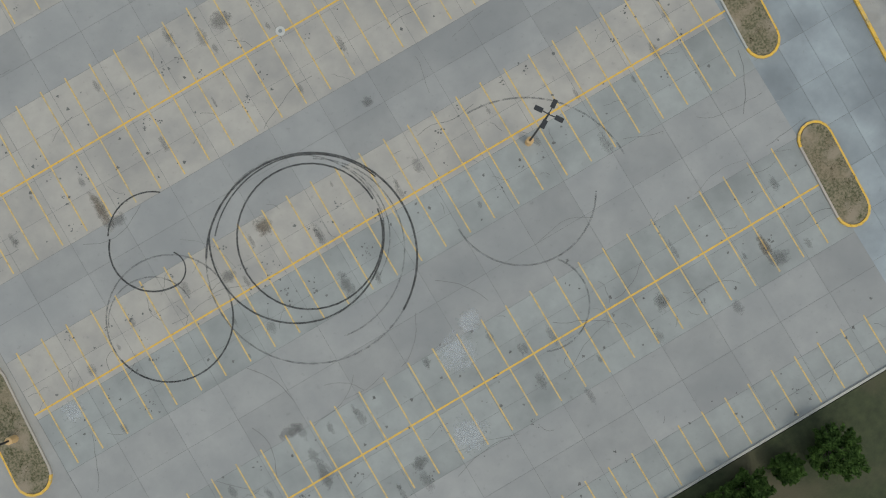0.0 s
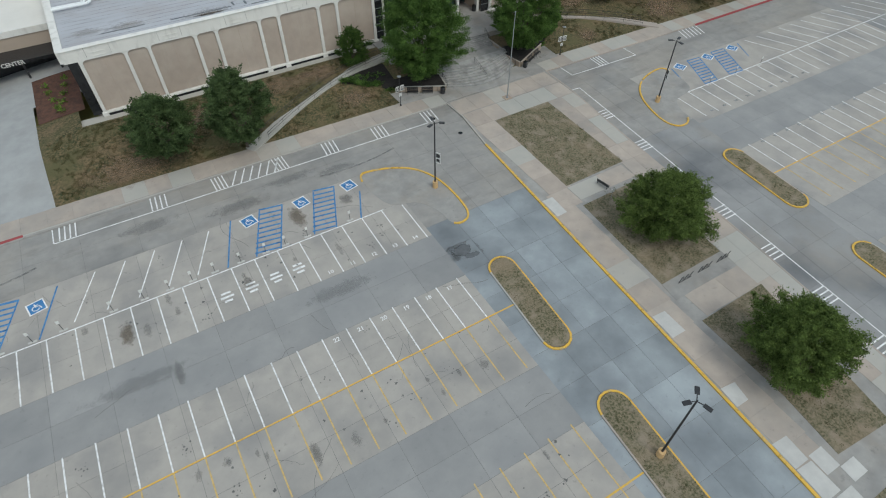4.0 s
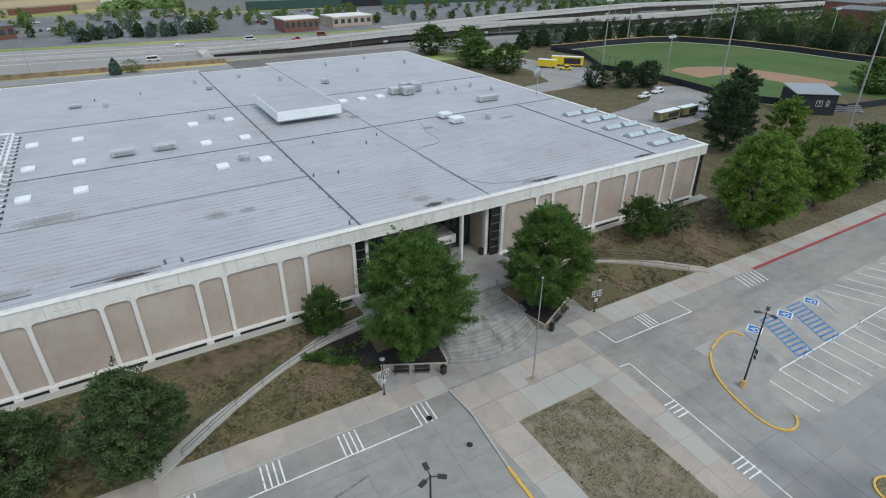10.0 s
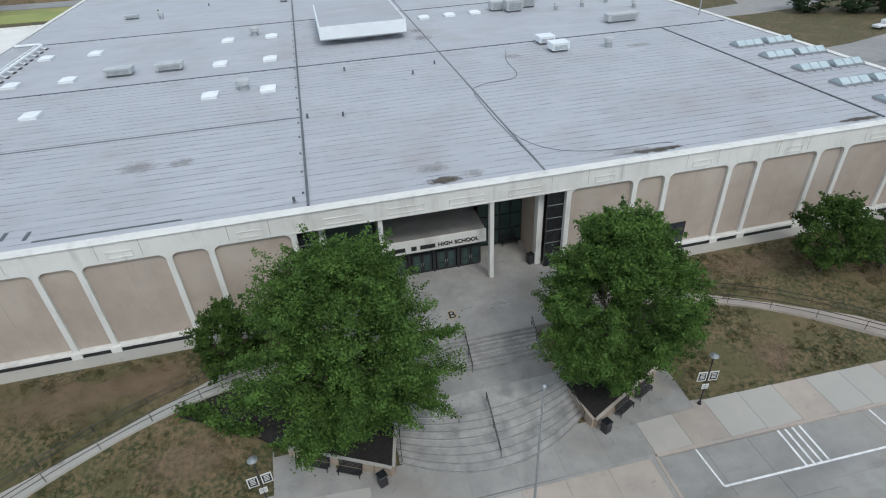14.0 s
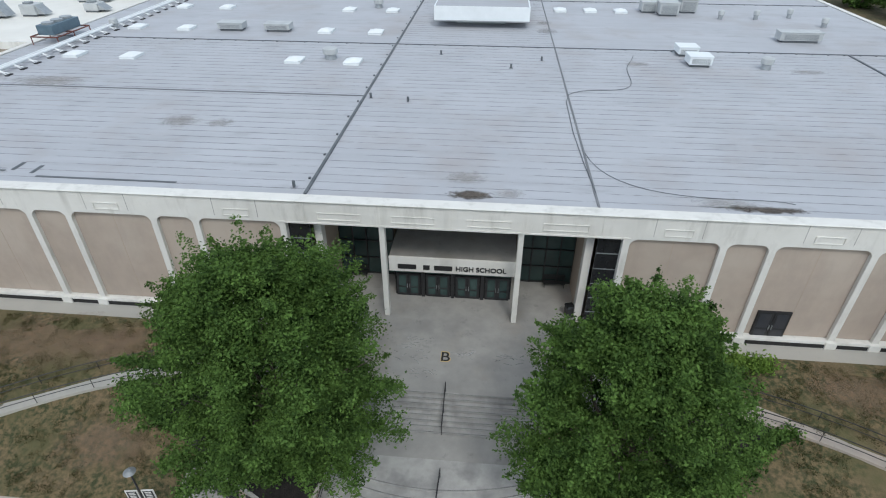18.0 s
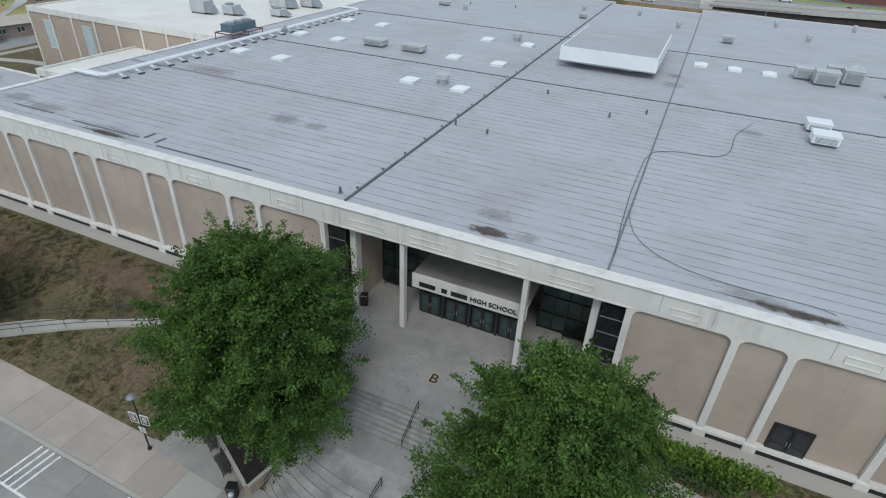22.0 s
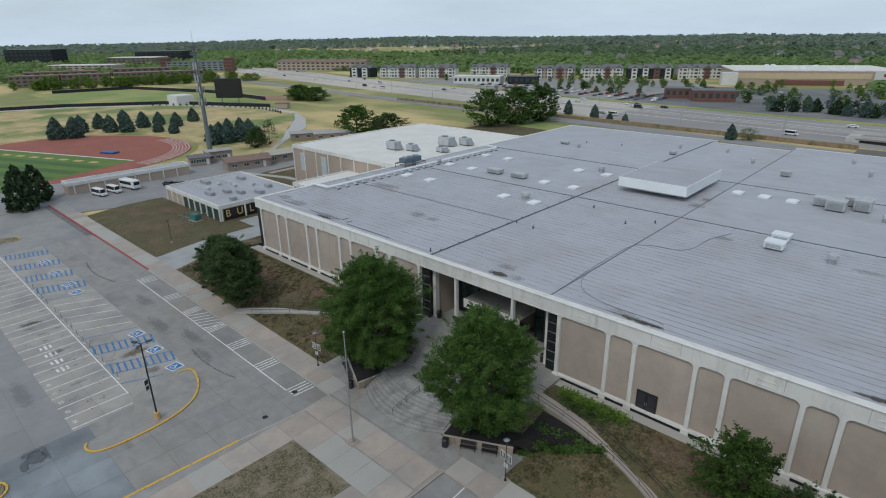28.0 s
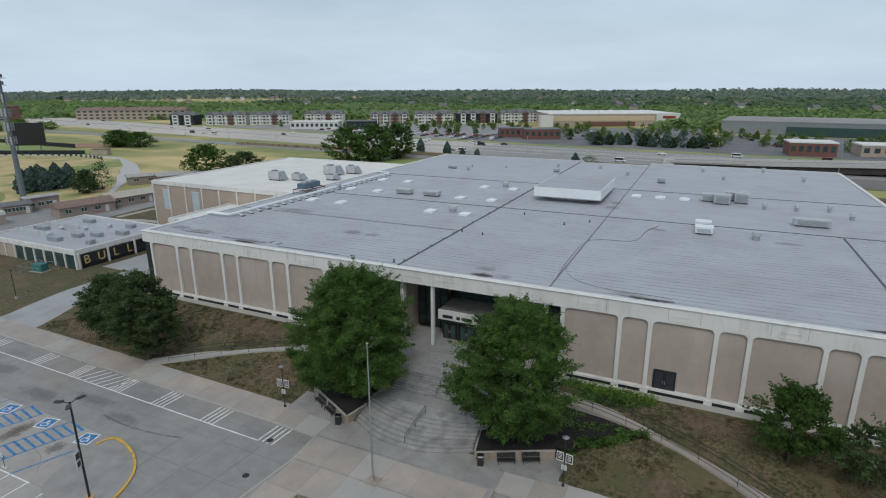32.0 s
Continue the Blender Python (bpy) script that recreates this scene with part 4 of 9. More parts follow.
# ---------------------------------------------------------------- entrance
entry = thing("school_entrance", "recessed glazed entrance with white lettered canopy and four pairs of dark doors", "entrance", kind="structure")
part("floor_slab", boxed((-13.0, 15.2, 0.0, 13.0, 31.0, 2.96)), M["plaza"], entry)
part("soffit", boxed((-12.3, FACE + 0.65, H_FAS - 0.1, 12.3, 31.0, H_FAS + 0.05)), M["precast"], entry)
for s in (-1, 1):
    part("column", boxed((s * 4.95 - 0.2, FACE + 0.05, 2.96, s * 4.95 + 0.2, FACE + 0.6, H_FAS + 0.02), bevel=0.02), M["precast"], entry)
    part("pier", boxed((s * 9.9 - 0.28, FACE + 0.9, 2.96, s * 9.9 + 0.28, FACE + 1.7, H_FAS - 0.1)), M["precast"], entry)
    part("side_wall", boxed((min(s * 11.9, s * 12.4), FACE + 0.7, 2.96, max(s * 11.9, s * 12.4), 31.0, H_FAS - 0.1)), M["tanwall"], entry)
    g = part("dark_bay", boxed((min(s * 10.3, s * 11.9), FACE + 0.35, 2.96, max(s * 10.3, s * 11.9), FACE + 0.5, H_FAS - 0.1)), M["granite"], entry)
    bm = bmesh.new()
    for z in np.arange(4.3, 11, 1.35):
        box(bm, min(s * 10.3, s * 11.9), FACE + 0.3, z, max(s * 10.3, s * 11.9), FACE + 0.35, z + 0.06)
    part("bay_bars", bm, M["steel"], g)
    side = part("side_glazing", boxed((min(s * 5.2, s * 9.8), 28.2, 2.96, max(s * 5.2, s * 9.8), 28.35, H_FAS - 0.1)), M["glass"], entry)
    bm = bmesh.new()
    for x in np.linspace(5.2, 9.8, 5):
        box(bm, s * x - 0.05, 28.05, 2.96, s * x + 0.05, 28.2, H_FAS - 0.1)
    for z in (2.98, 4.6, 6.3, 8.0, 9.6, 11.1):
        box(bm, min(s * 5.2, s * 9.8), 28.06, z, max(s * 5.2, s * 9.8), 28.19, z + 0.09)
    part("mullions", bm, M["black"], side)
    part("alcove_wall", boxed((min(s * 9.8, s * 10.2), 24.5, 2.96, max(s * 9.8, s * 10.2), 28.4, H_FAS - 0.1)), M["tanwall"], entry)
part("canopy_slab", boxed((-4.95, 24.6, 7.1, 4.95, 30.0, 7.3)), M["plaza"], entry)
part("name_band", boxed((-4.95, 24.45, 6.05, 4.95, 24.62, 7.42), bevel=0.02), M["precast"], entry)
up = part("upper_glazing", boxed((-5.2, 29.6, 7.3, 5.2, 29.75, H_FAS - 0.1)), M["glass"], entry)
bm = bmesh.new()
for x in np.linspace(-5.2, 5.2, 9):
    box(bm, x - 0.05, 29.48, 7.3, x + 0.05, 29.6, H_FAS - 0.1)
box(bm, -5.2, 29.49, 9.6, 5.2, 29.59, 9.7)
part("mullions", bm, M["black"], up)
part("door_back", boxed((-4.7, 25.5, 2.96, 4.7, 25.6, 6.15)), M["granite"], entry)


def double_door(owner, x, y, z, w=1.95, h=2.25, pane="glass"):
    d = part("door_pair", boxed((x - w / 2, y, z, x + w / 2, y + 0.1, z + h)), M["black"], owner, "dark-framed glazed double door")
    for q in (-1, 1):
        cx = x + q * w / 4
        part("door_leaf", boxed((cx - w / 4 + 0.03, y - 0.05, z + 0.04, cx + w / 4 - 0.03, y, z + h - 0.04)), M["black"], d)
        part("pane", boxed((cx - w / 4 + 0.2, y - 0.07, z + 1.0, cx + w / 4 - 0.2, y - 0.05, z + h - 0.2)), M[pane], d)
        part("pane", boxed((cx - w / 4 + 0.2, y - 0.07, z + 0.3, cx + w / 4 - 0.2, y - 0.05, z + 0.85)), M[pane], d)
        part("handle", boxed((x + q * 0.1 - 0.02, y - 0.14, z + 0.85, x + q * 0.1 + 0.02, y - 0.05, z + 1.25)), M["galv"], d)


for x in (-3.6, -1.2, 1.2, 3.6):
    double_door(entry, x, 25.35, 2.97)
    part("transom", boxed((x - 1.0, 25.33, 5.3, x + 1.0, 25.43, 5.98)), M["glass"], entry)
for x in (-2.4, 0.0, 2.4):
    part("mullion_post", boxed((x - 0.14, 25.25, 2.96, x + 0.14, 25.5, 6.05)), M["black"], entry)


def lettering(text, size, material, matrix, parent, name="lettering", depth=0.05, align="CENTER"):
    c = bpy.data.curves.new(name, "FONT")
    c.body, c.size, c.extrude, c.align_x, c.align_y = text, size, depth, align, "CENTER"
    c.offset = 0.012
    tmp = bpy.data.objects.new(name, c)
    me = bpy.data.meshes.new_from_object(tmp)
    bpy.data.objects.remove(tmp)
    bpy.data.curves.remove(c)
    me.materials.clear()
    me.materials.append(material)
    ob = new(name, me)
    ob.parent = parent
    ob.matrix_basis = matrix
    return ob


lettering("HIGH SCHOOL", 0.58, M["letter"], pose(2.23, 24.44, 6.55, 90), entry, "wall_lettering")
bm = bmesh.new()
for x0, x1 in ((-4.25, -2.8), (-2.25, -1.75), (-1.4, 0.02)):
    box(bm, x0, 24.4, 6.34, x1, 24.45, 6.76)
part("name_bars", bm, M["letter"], entry)
side_door = thing("door_1", "closed dark steel double service door in a tan panel", "door", kind="structure")
double_door(side_door, 23.8, FACE + 0.08, 3.05, 2.4, 2.5, "cardark")

# ---------------------------------------------------------------- steps and planters
stairs = thing("entrance_steps", "broad concrete steps in two flights, the lower one curved", "steps", kind="structure")
n = 8
for k in range(n):
    z = 0.15 + (k + 1) * (1.5 - 0.15) / n
    y0 = 4.7 + k * 0.6
    arc = [(x, y0 + (2.4 - 0.15 * k) * (x / 7.0) ** 2) for x in np.linspace(-6.9, 7.6, 17)]
    bm = prism(arc + [(7.6, 11.4), (-6.9, 11.4)], z - 0.2, z)
    part("step", bm, M["step"], stairs)
    part("nosing", strip(bmesh.new(), [(x, y + 0.03) for x, y in arc], 0.07, z, z + 0.006), M["nosing"], stairs)
part("landing", boxed((-6.6, 11.0, 0.2, 7.4, 15.4, 1.51)), M["plaza"], stairs)
for k in range(8):
    z = 1.5 + (k + 1) * (2.965 - 1.5) / 8
    part("step", boxed((-5.6, 12.9 + k * 0.31, z - 0.2, 6.4, 15.6, z - (0.006 if k == 7 else 0))), M["step"], stairs)
    part("nosing", boxed((-5.6, 12.9 + k * 0.31, z, 6.4, 12.97 + k * 0.31, z + 0.006)), M["nosing"], stairs)
# ---------------------------------------------------------------- trees
def leaf_mesh(name, cloud, size, material, seed, squash=0.6):
    """Many small leaves at the given points, in one mesh, each a four-sided island turned mostly to the sky."""
    rnd = np.random.RandomState(seed)
    c = np.asarray(cloud)
    n = len(c)
    up = rnd.normal(size=(n, 3)) * 0.8 + (0, 0, 0.6)
    up /= np.linalg.norm(up, axis=1)[:, None]
    u = np.cross(up, rnd.normal(size=(n, 3)))
    u /= np.linalg.norm(u, axis=1)[:, None]
    w = np.cross(up, u)
    s = size * rnd.uniform(0.6, 1.4, n)[:, None]
    v = np.stack([c - u * s, c + w * s * squash, c + u * s, c - w * s * squash], 1).reshape(-1, 3)
    f = np.arange(4 * n).reshape(n, 4)
    me = bpy.data.meshes.new(name)
    me.from_pydata(v.tolist(), [], f.tolist())
    me.materials.append(material)
    return me


def clumps(rx, rz, cz, seed, lobes, leaves, peak=0.42, spray=0.15, long=0.35):
    """Leaf places in a crown of many sprays that reach out along the limbs; peak: where it is widest."""
    rnd = np.random.RandomState(seed)
    out = []
    ph = rnd.uniform(0, 6.3, 6)
    for _ in range(lobes):
        h = rnd.uniform(0, 1) ** 0.9
        a = rnd.uniform(0, 2 * math.pi)
        k = (h / peak) if h < peak else (1 - h) / (1 - peak)
        wide = max(0.05, math.sin(min(1.0, k) * math.pi / 2)) ** 0.62
        wide *= 0.86 + 0.16 * math.sin(3 * a + ph[0] + 5 * h) + 0.12 * math.sin(5 * a + ph[1] - 7 * h) + 0.08 * math.sin(9 * a + ph[2])
        q = rx * wide * rnd.uniform(0.3, 1.0) ** 0.45
        top = cz - rz + 2 * rz * h
        o = np.array([q * math.cos(a), q * math.sin(a), top])
        d = rnd.normal(size=(leaves, 3)) * 0.5
        d[:, 2] *= 0.8
        reach = np.array([math.cos(a), math.sin(a), 0.9 * (h - 0.25)])
        along = rnd.uniform(-1.0, 1.0, (leaves, 1)) * (1.9 if rnd.uniform() < long else 1.0)
        taper = np.maximum(0.2, 1.0 - 0.5 * np.abs(along))
        out.append(o + (d * taper + reach * along) * rx * spray * rnd.uniform(0.55, 1.25))
    return np.concatenate(out)


def tree(name, label, x, y, z, rx, rz, cz, seed, material, lobes=70, leaves=110, size=0.26, trunk=0.22, lean_by=(0, 0), category="tree", peak=0.42, long=0.35):
    t = thing(name, label, category, (x, y, z))
    rnd = random.Random(seed)
    bars = [((0, 0, -0.1), (lean_by[0] * 0.4, lean_by[1] * 0.4, cz * 0.45), trunk, trunk * 0.75)]
    fork = Vector((lean_by[0] * 0.4, lean_by[1] * 0.4, cz * 0.45))
    for k in range(7):
        a = k * 0.9 + rnd.uniform(-0.3, 0.3)
        tip = fork + Vector((rx * 0.6 * math.cos(a), rx * 0.6 * math.sin(a), cz * rnd.uniform(0.35, 0.75)))
        bars.append((fork, tip, trunk * 0.5, trunk * 0.12))
        for j in range(2):
            mid = fork.lerp(tip, rnd.uniform(0.4, 0.8))
            b = a + rnd.uniform(-1.0, 1.0)
            bars.append((mid, mid + Vector((rx * 0.35 * math.cos(b), rx * 0.35 * math.sin(b), rz * rnd.uniform(0.1, 0.5))), trunk * 0.22, trunk * 0.05))
    part("trunk", rods(*bars, sides=7), M["bark"], t)
    pts = clumps(rx, rz, cz, seed, lobes, leaves, peak, 0.15 if long > 0.3 else 0.12, long)
    pts[:, 0] += lean_by[0]
    pts[:, 1] += lean_by[1]
    me = leaf_mesh("crown", pts, size, material, seed)
    ob = new("crown", me)
    ob.parent = t
    return t


tree("honey_locust_tree", "tall full green tree in the raised planter beside the steps", -9.2, 11.0, 1.4, 7.4, 7.0, 7.7, 11, M["leaf"], 700, 300, 0.088, 0.3, peak=0.4, long=0.2)
tree("honey_locust_tree", "full green tree in the raised planter beside the steps", 10.5, 9.9, 1.2, 6.3, 6.7, 7.7, 12, M["leaf"], 660, 300, 0.088, 0.3, peak=0.42, long=0.2)
tree("small_tree", "small dense dark-green tree beside the ramp", -18.5, 18.2, 2.4, 3.1, 3.0, 2.8, 13, M["leafdark"], 200, 110, 0.1, 0.14)
tree("pear_tree", "broad grey-green tree on the dry lawn", -50.6, 10.3, 1.0, 5.2, 3.9, 4.9, 14, M["leafgrey"], 420, 130, 0.11, 0.2, long=0.12)
tree("pear_tree", "tall green tree on the dry lawn beside the pavement", -40.6, 7.6, 0.4, 4.9, 5.2, 6.8, 15, M["leafgrey"], 460, 130, 0.11, 0.2, long=0.12)
tree("small_tree", "thin small green tree near the school wall", 35.4, 15.7, 2.1, 3.8, 3.0, 4.5, 16, M["leafdark"], 240, 90, 0.11, 0.12)
tree("small_tree", "sparse small tree with pale leaves near the school wall", 41.2, 14.6, 2.0, 3.4, 2.4, 3.6, 17, M["leafgrey"], 100, 55, 0.14, 0.12)
tree("round_tree", "low round clipped green tree in a turf bed", -0.6, -35.5, 0.15, 5.6, 3.7, 4.1, 18, M["leaffine"], 760, 170, 0.085, 0.22, long=0.08)
tree("round_tree", "wide round clipped green tree in a turf bed", -3.8, -56.2, 0.15, 5.4, 3.7, 4.1, 19, M["leaffine"], 760, 170, 0.085, 0.22, long=0.08)
tree("oak_tree", "large spreading bright-green tree beside the pavement", 57.0, 9.8, 0.2, 7.2, 7.8, 10.2, 20, M["leafbright"], 700, 150, 0.15, 0.35, long=0.08)
tree("oak_tree", "large green tree beside the pavement", 79.8, 11.0, 0.2, 6.4, 6.8, 8.6, 21, M["leafbright"], 600, 130, 0.16, 0.35, long=0.08)
tree("maple_tree", "medium green tree on the east lawn", 101.3, 13.2, 0.2, 6.5, 5.5, 6.8, 22, M["leaf"], 180, 70, 0.28, 0.3)
tree("pine_tree", "dark rough pine behind the lawn trees", 95.0, 42.0, 0.0, 6.5, 8.0, 9.0, 23, M["pine"], 180, 70, 0.28, 0.3)
tree("pine_tree", "dark pine beside the school's east yard", 110.0, 51.0, 0.0, 6.0, 8.5, 9.0, 24, M["pine"], 180, 70, 0.28, 0.3)
tree("maple_tree", "bright yellow-green tree behind the pines", 111.0, 37.0, 0.0, 5.2, 6.5, 5.6, 25, M["leafbright"], 180, 70, 0.28, 0.3)

# ---------------------------------------------------------------- flagpole
flag = thing("flagpole", "bare tapered aluminium flagpole on a square concrete pad", "flagpole", (0, -0.3, 0.15))
part("pad", boxed((-0.65, -0.65, -0.05, 0.65, 0.65, 0.06), bevel=0.02), M["stone"], flag)
part("pole", rods(((0, 0, 0.05), (0, 0, 14.1), 0.11, 0.05), sides=12), M["galv"], flag)
part("collar", rods(((0, 0, 0.05), (0, 0, 0.3), 0.22, 0.14), sides=12), M["galv"], flag)
bm = bmesh.new()
bmesh.ops.create_uvsphere(bm, u_segments=12, v_segments=8, radius=0.12, matrix=Matrix.Translation((0, 0, 14.2)))
part("finial", bm, M["galv"], flag)


# ---------------------------------------------------------------- parking-lot lamps
def lot_lamp(x, y, heads=2, turn=0.0, banner=True, base=1.0):
    t = thing("lamp_post", "tall black parking-lot lamp on a tan concrete base", "street lamp", (x, y, 0.0), turn, "parking lot lamps")
    part("concrete_base", rods(((0, 0, -0.1), (0, 0, base), 0.38, 0.36), sides=14), M["lampbase"], t)
    part("pole", rods(((0, 0, base), (0, 0, 10.5), 0.11, 0.08), sides=10), M["black"], t)
    for k in range(heads):
        a = 2 * math.pi * k / heads + 0.4
        c, s = math.cos(a), math.sin(a)
        part("arm", rods(((0, 0, 10.35), (0.55 * c, 0.55 * s, 10.5), 0.045), sides=6), M["black"], t)
        bm = boxed((-0.3, -0.2, -0.06, 0.42, 0.2, 0.07), bevel=0.03)
        bmesh.ops.transform(bm, verts=bm.verts, matrix=pose(0.85 * c, 0.85 * s, 10.5, 0, 0, math.degrees(a)))
        part("lamp_head", bm, M["black"], t)
    if banner:
        b = part("banner", boxed((0.14, -0.02, 4.3, 0.82, 0.02, 6.0)), M["whitewall"], t, "black and white pole banner")
        part("banner_print", boxed((0.24, -0.026, 4.5, 0.72, 0.026, 5.0), (0.2, -0.026, 5.2, 0.76, 0.026, 5.8)), M["black"], b)
    return t


lot_lamp(-21.6, -13.5, 3, -60)
lot_lamp(20.3, -13.5, 3, 240)
lot_lamp(-22.9, -57.0, 3, 20, False)
lot_lamp(-49.6, -79.0, 4, 10, False)
lot_lamp(-106.8, -78.6, 3, 0, False)

# ---------------------------------------------------------------- kerbed islands and turf beds
def island(label, outline, inner, paint, flush=False):
    """A kerbed island: a raised filling inside a painted kerb."""
    t = thing("traffic_island", label, "traffic island", kind="structure")
    c = Vector((sum(p[0] for p in outline) / len(outline), sum(p[1] for p in outline) / len(outline)))
    small = [tuple(c + (Vector(p) - c) * (1 - 0.2 / max(0.6, (Vector(p) - c).length))) for p in outline]
    part("filling", prism(outline if flush else small, -0.1, 0.012 if flush else 0.17), inner, t)
    ring = outline + outline[:1]
    runs = []
    for p, q in zip(ring, ring[1:]):
        on = bool(paint(((p[0] + q[0]) / 2, (p[1] + q[1]) / 2)))
        if runs and runs[-1][0] == on and len(runs[-1][1]) < 60:
            runs[-1][1].append(q)
        else:
            runs.append((on, [p, q]))
    for on, seg in runs:
        if on or not flush:
            part("kerb", strip(bmesh.new(), seg, 0.25, -0.1, 0.15), M["yellow"] if on else M["walk"], t)
    return t


def long_island(xa, xb, y0, y1, label, side=1):
    yc = (y0 + y1) / 2
    pts = [(x + 0.055 * (y - yc), y) for x, y in rounded(xa, y0, xb, y1, 9)]
    island(label, pts, M["bed"], lambda p: (p[0] - (xa + xb) / 2) * side > 0.3 or p[1] < y0 + 1.4 or p[1] > y1 - 1.4)


TURF_ISLAND = "long kerbed island of dry turf with yellow-painted edge"
long_island(-24.2, -20.9, -43.3, -28.8, TURF_ISLAND)
long_island(-25.1, -21.7, -64.3, -49.6, TURF_ISLAND)
long_island(-26.2, -22.8, -83.6, -71.2, TURF_ISLAND)
long_island(-27.2, -23.9, -102.2, -91.2, "long kerbed island of green turf with yellow-painted ends")
long_island(-108.6, -105.1, -84.4, -71.0, TURF_ISLAND, -1)
long_island(17.3, 20.7, -42.2, -28.3, TURF_ISLAND, -1)
long_island(15.8, 19.3, -64.5, -49.8, TURF_ISLAND, -1)
long_island(-116.5, -112.6, -21.0, -8.0, TURF_ISLAND, -1)
def softened(pts, times=2):
    """Rounds the corners of an outline by cutting them."""
    for _ in range(times):
        out = []
        for p, q in zip(pts, pts[1:] + pts[:1]):
            out += [(p[0] * 0.75 + q[0] * 0.25, p[1] * 0.75 + q[1] * 0.25), (p[0] * 0.25 + q[0] * 0.75, p[1] * 0.25 + q[1] * 0.75)]
        pts = out
    return pts


bulb = [(-29.6, -5.9), (-27.6, -6.0), (-25.3, -6.6), (-23.2, -7.7), (-21.6, -9.3), (-20.5, -11.8), (-20.1, -14.6), (-20.1, -17.6), (-20.4, -20.1), (-21.3, -21.2), (-22.6, -21.4), (-23.5, -20.6), (-23.5, -18.2), (-25.2, -14.6), (-28.6, -14.2), (-29.7, -10.0)]
island("round-ended concrete island with yellow kerb at the lot's corner", softened(bulb), M["plaza"], lambda p: (p[0] > -25.5 or p[1] > -7.5) and not (p[0] < -23.2 and p[1] < -9), True)
bulb_e = [(29.4, -6.0), (27.2, -6.0), (24.8, -6.6), (22.2, -7.8), (19.9, -9.9), (18.3, -12.6), (17.3, -15.9), (17.0, -18.4), (17.6, -20.0), (18.8, -20.6), (20.3, -20.2), (21.3, -18.9), (21.6, -17.6), (23.2, -14.4), (28.2, -14.0), (29.4, -10.0)]
island("round-ended concrete island with yellow kerb beside the east stalls", softened(bulb_e[::-1]), M["plaza"], lambda p: (p[0] < 22.6 or p[1] > -7.5) and not (p[0] > 20.9 and p[1] < -9), True)


def turf_bed(name, pts, label):
    ob = link(name, prism(pts, 0.0, 0.165), M["bed"])
    return tagged(ob, label, "turf bed", kind="structure")


turf_bed("ground_bed", [(-5.5, -4.7), (4.9, -4.6), (4.3, -22.5), (-6.2, -22.7)], "square bed of dry patchy turf in the walk")
turf_bed("ground_bed", [(-6.8, -26.9), (3.4, -26.6), (2.2, -42.1), (-7.8, -42.3)], "bed of dry patchy turf under a round tree")
turf_bed("ground_bed", [(-7.8, -48.4), (2.2, -48.2), (-1.4, -65.8), (-8.7, -65.3), (-7.9, -59.0)], "bed of dry patchy turf under a round tree")
turf_bed("ground_bed", [(-9.8, -69.3), (0.4, -69.2), (-0.6, -88.0), (-10.6, -88.0)], "bed of green turf beside the drive")
for pts in ([(-11.0, -23.5), (-9.3, -23.5), (-9.5, -26.8), (-11.1, -26.9)], [(-12.2, -45.2), (-10.4, -45.3), (-10.4, -48.4), (-12.3, -48.4)], [(-12.7, -55.2), (-10.9, -55.4), (-11.3, -57.4), (-12.9, -57.4)], [(-13.2, -61.6), (-11.3, -61.7), (-11.5, -64.2), (-13.3, -64.2)], [(-11.2, -64.0), (-9.4, -64.0), (-9.5, -66.0), (-11.3, -66.0)], [(-13.3, -64.3), (-11.4, -64.4), (-11.5, -67.4), (-13.5, -67.4)], [(-9.6, -66.1), (-7.7, -66.1), (-7.8, -67.6), (-9.7, -67.6)], [(-13.5, -67.6), (-10.3, -67.6), (-10.5, -70.5), (-13.7, -70.5)], [(-13.9, -72.6), (-12.1, -72.6), (-12.3, -75.5), (-14.1, -75.5)]):
    part("pale_slab", prism(pts, 0.05, 0.166), M["newslab"], plaza_base)
part("grey_slab", prism([(-7.9, -42.4), (2.0, -42.3), (1.6, -44.6), (-8.1, -44.9)], 0.05, 0.165), M["plaza"], plaza_base)

# bare soil and mulch
for i, (x, y, r, sx) in enumerate(((-56, 9.5, 3.0, 1.8), (-47.5, 15.5, 2.6, 2.4), (-30.0, 17.8, 2.2, 2.6), (-24.5, 18.2, 1.6, 1.6), (-22.0, 10.6, 1.7, 1.6), (30.0, 18.2, 1.7, 2.6), (37.5, 17.4, 1.5, 1.9), (48.0, 12.0, 3.4, 1.7), (52.5, 17.5, 2.4, 1.5), (44.5, 10.0, 1.8, 1.5), (25.0, 9.0, 1.2, 1.6), (-100.0, 13.0, 3.0, 2.0), (-112.0, 17.0, 2.6, 1.8), (-86.0, 11.0, 2.2, 1.8), (-94.0, 19.5, 2.0, 2.2), (-106.0, 23.0, 2.0, 2.4), (75.0, 10.5, 2.4, 3.0), (98.0, 24.0, 4.0, 2.0), (80.0, 22.0, 3.4, 2.0))):
    pts = blob(x, y, r * 1.5, 40 + i, 0.15, 26, sx)
    bm = bmesh.new()
    c = bm.verts.new((x, y, lawn(x, y) + 0.09))
    ring = [bm.verts.new((px, py, lawn(px, py) + 0.06)) for px, py in pts]
    for k in range(len(ring)):
        bm.faces.new((c, ring[k], ring[(k + 1) % len(ring)]))
    ob = link("ground_bare_soil", bm, M["soilpatch"])
    tagged(ob, "worn bare soil showing through the lawn", "soil", kind="structure")


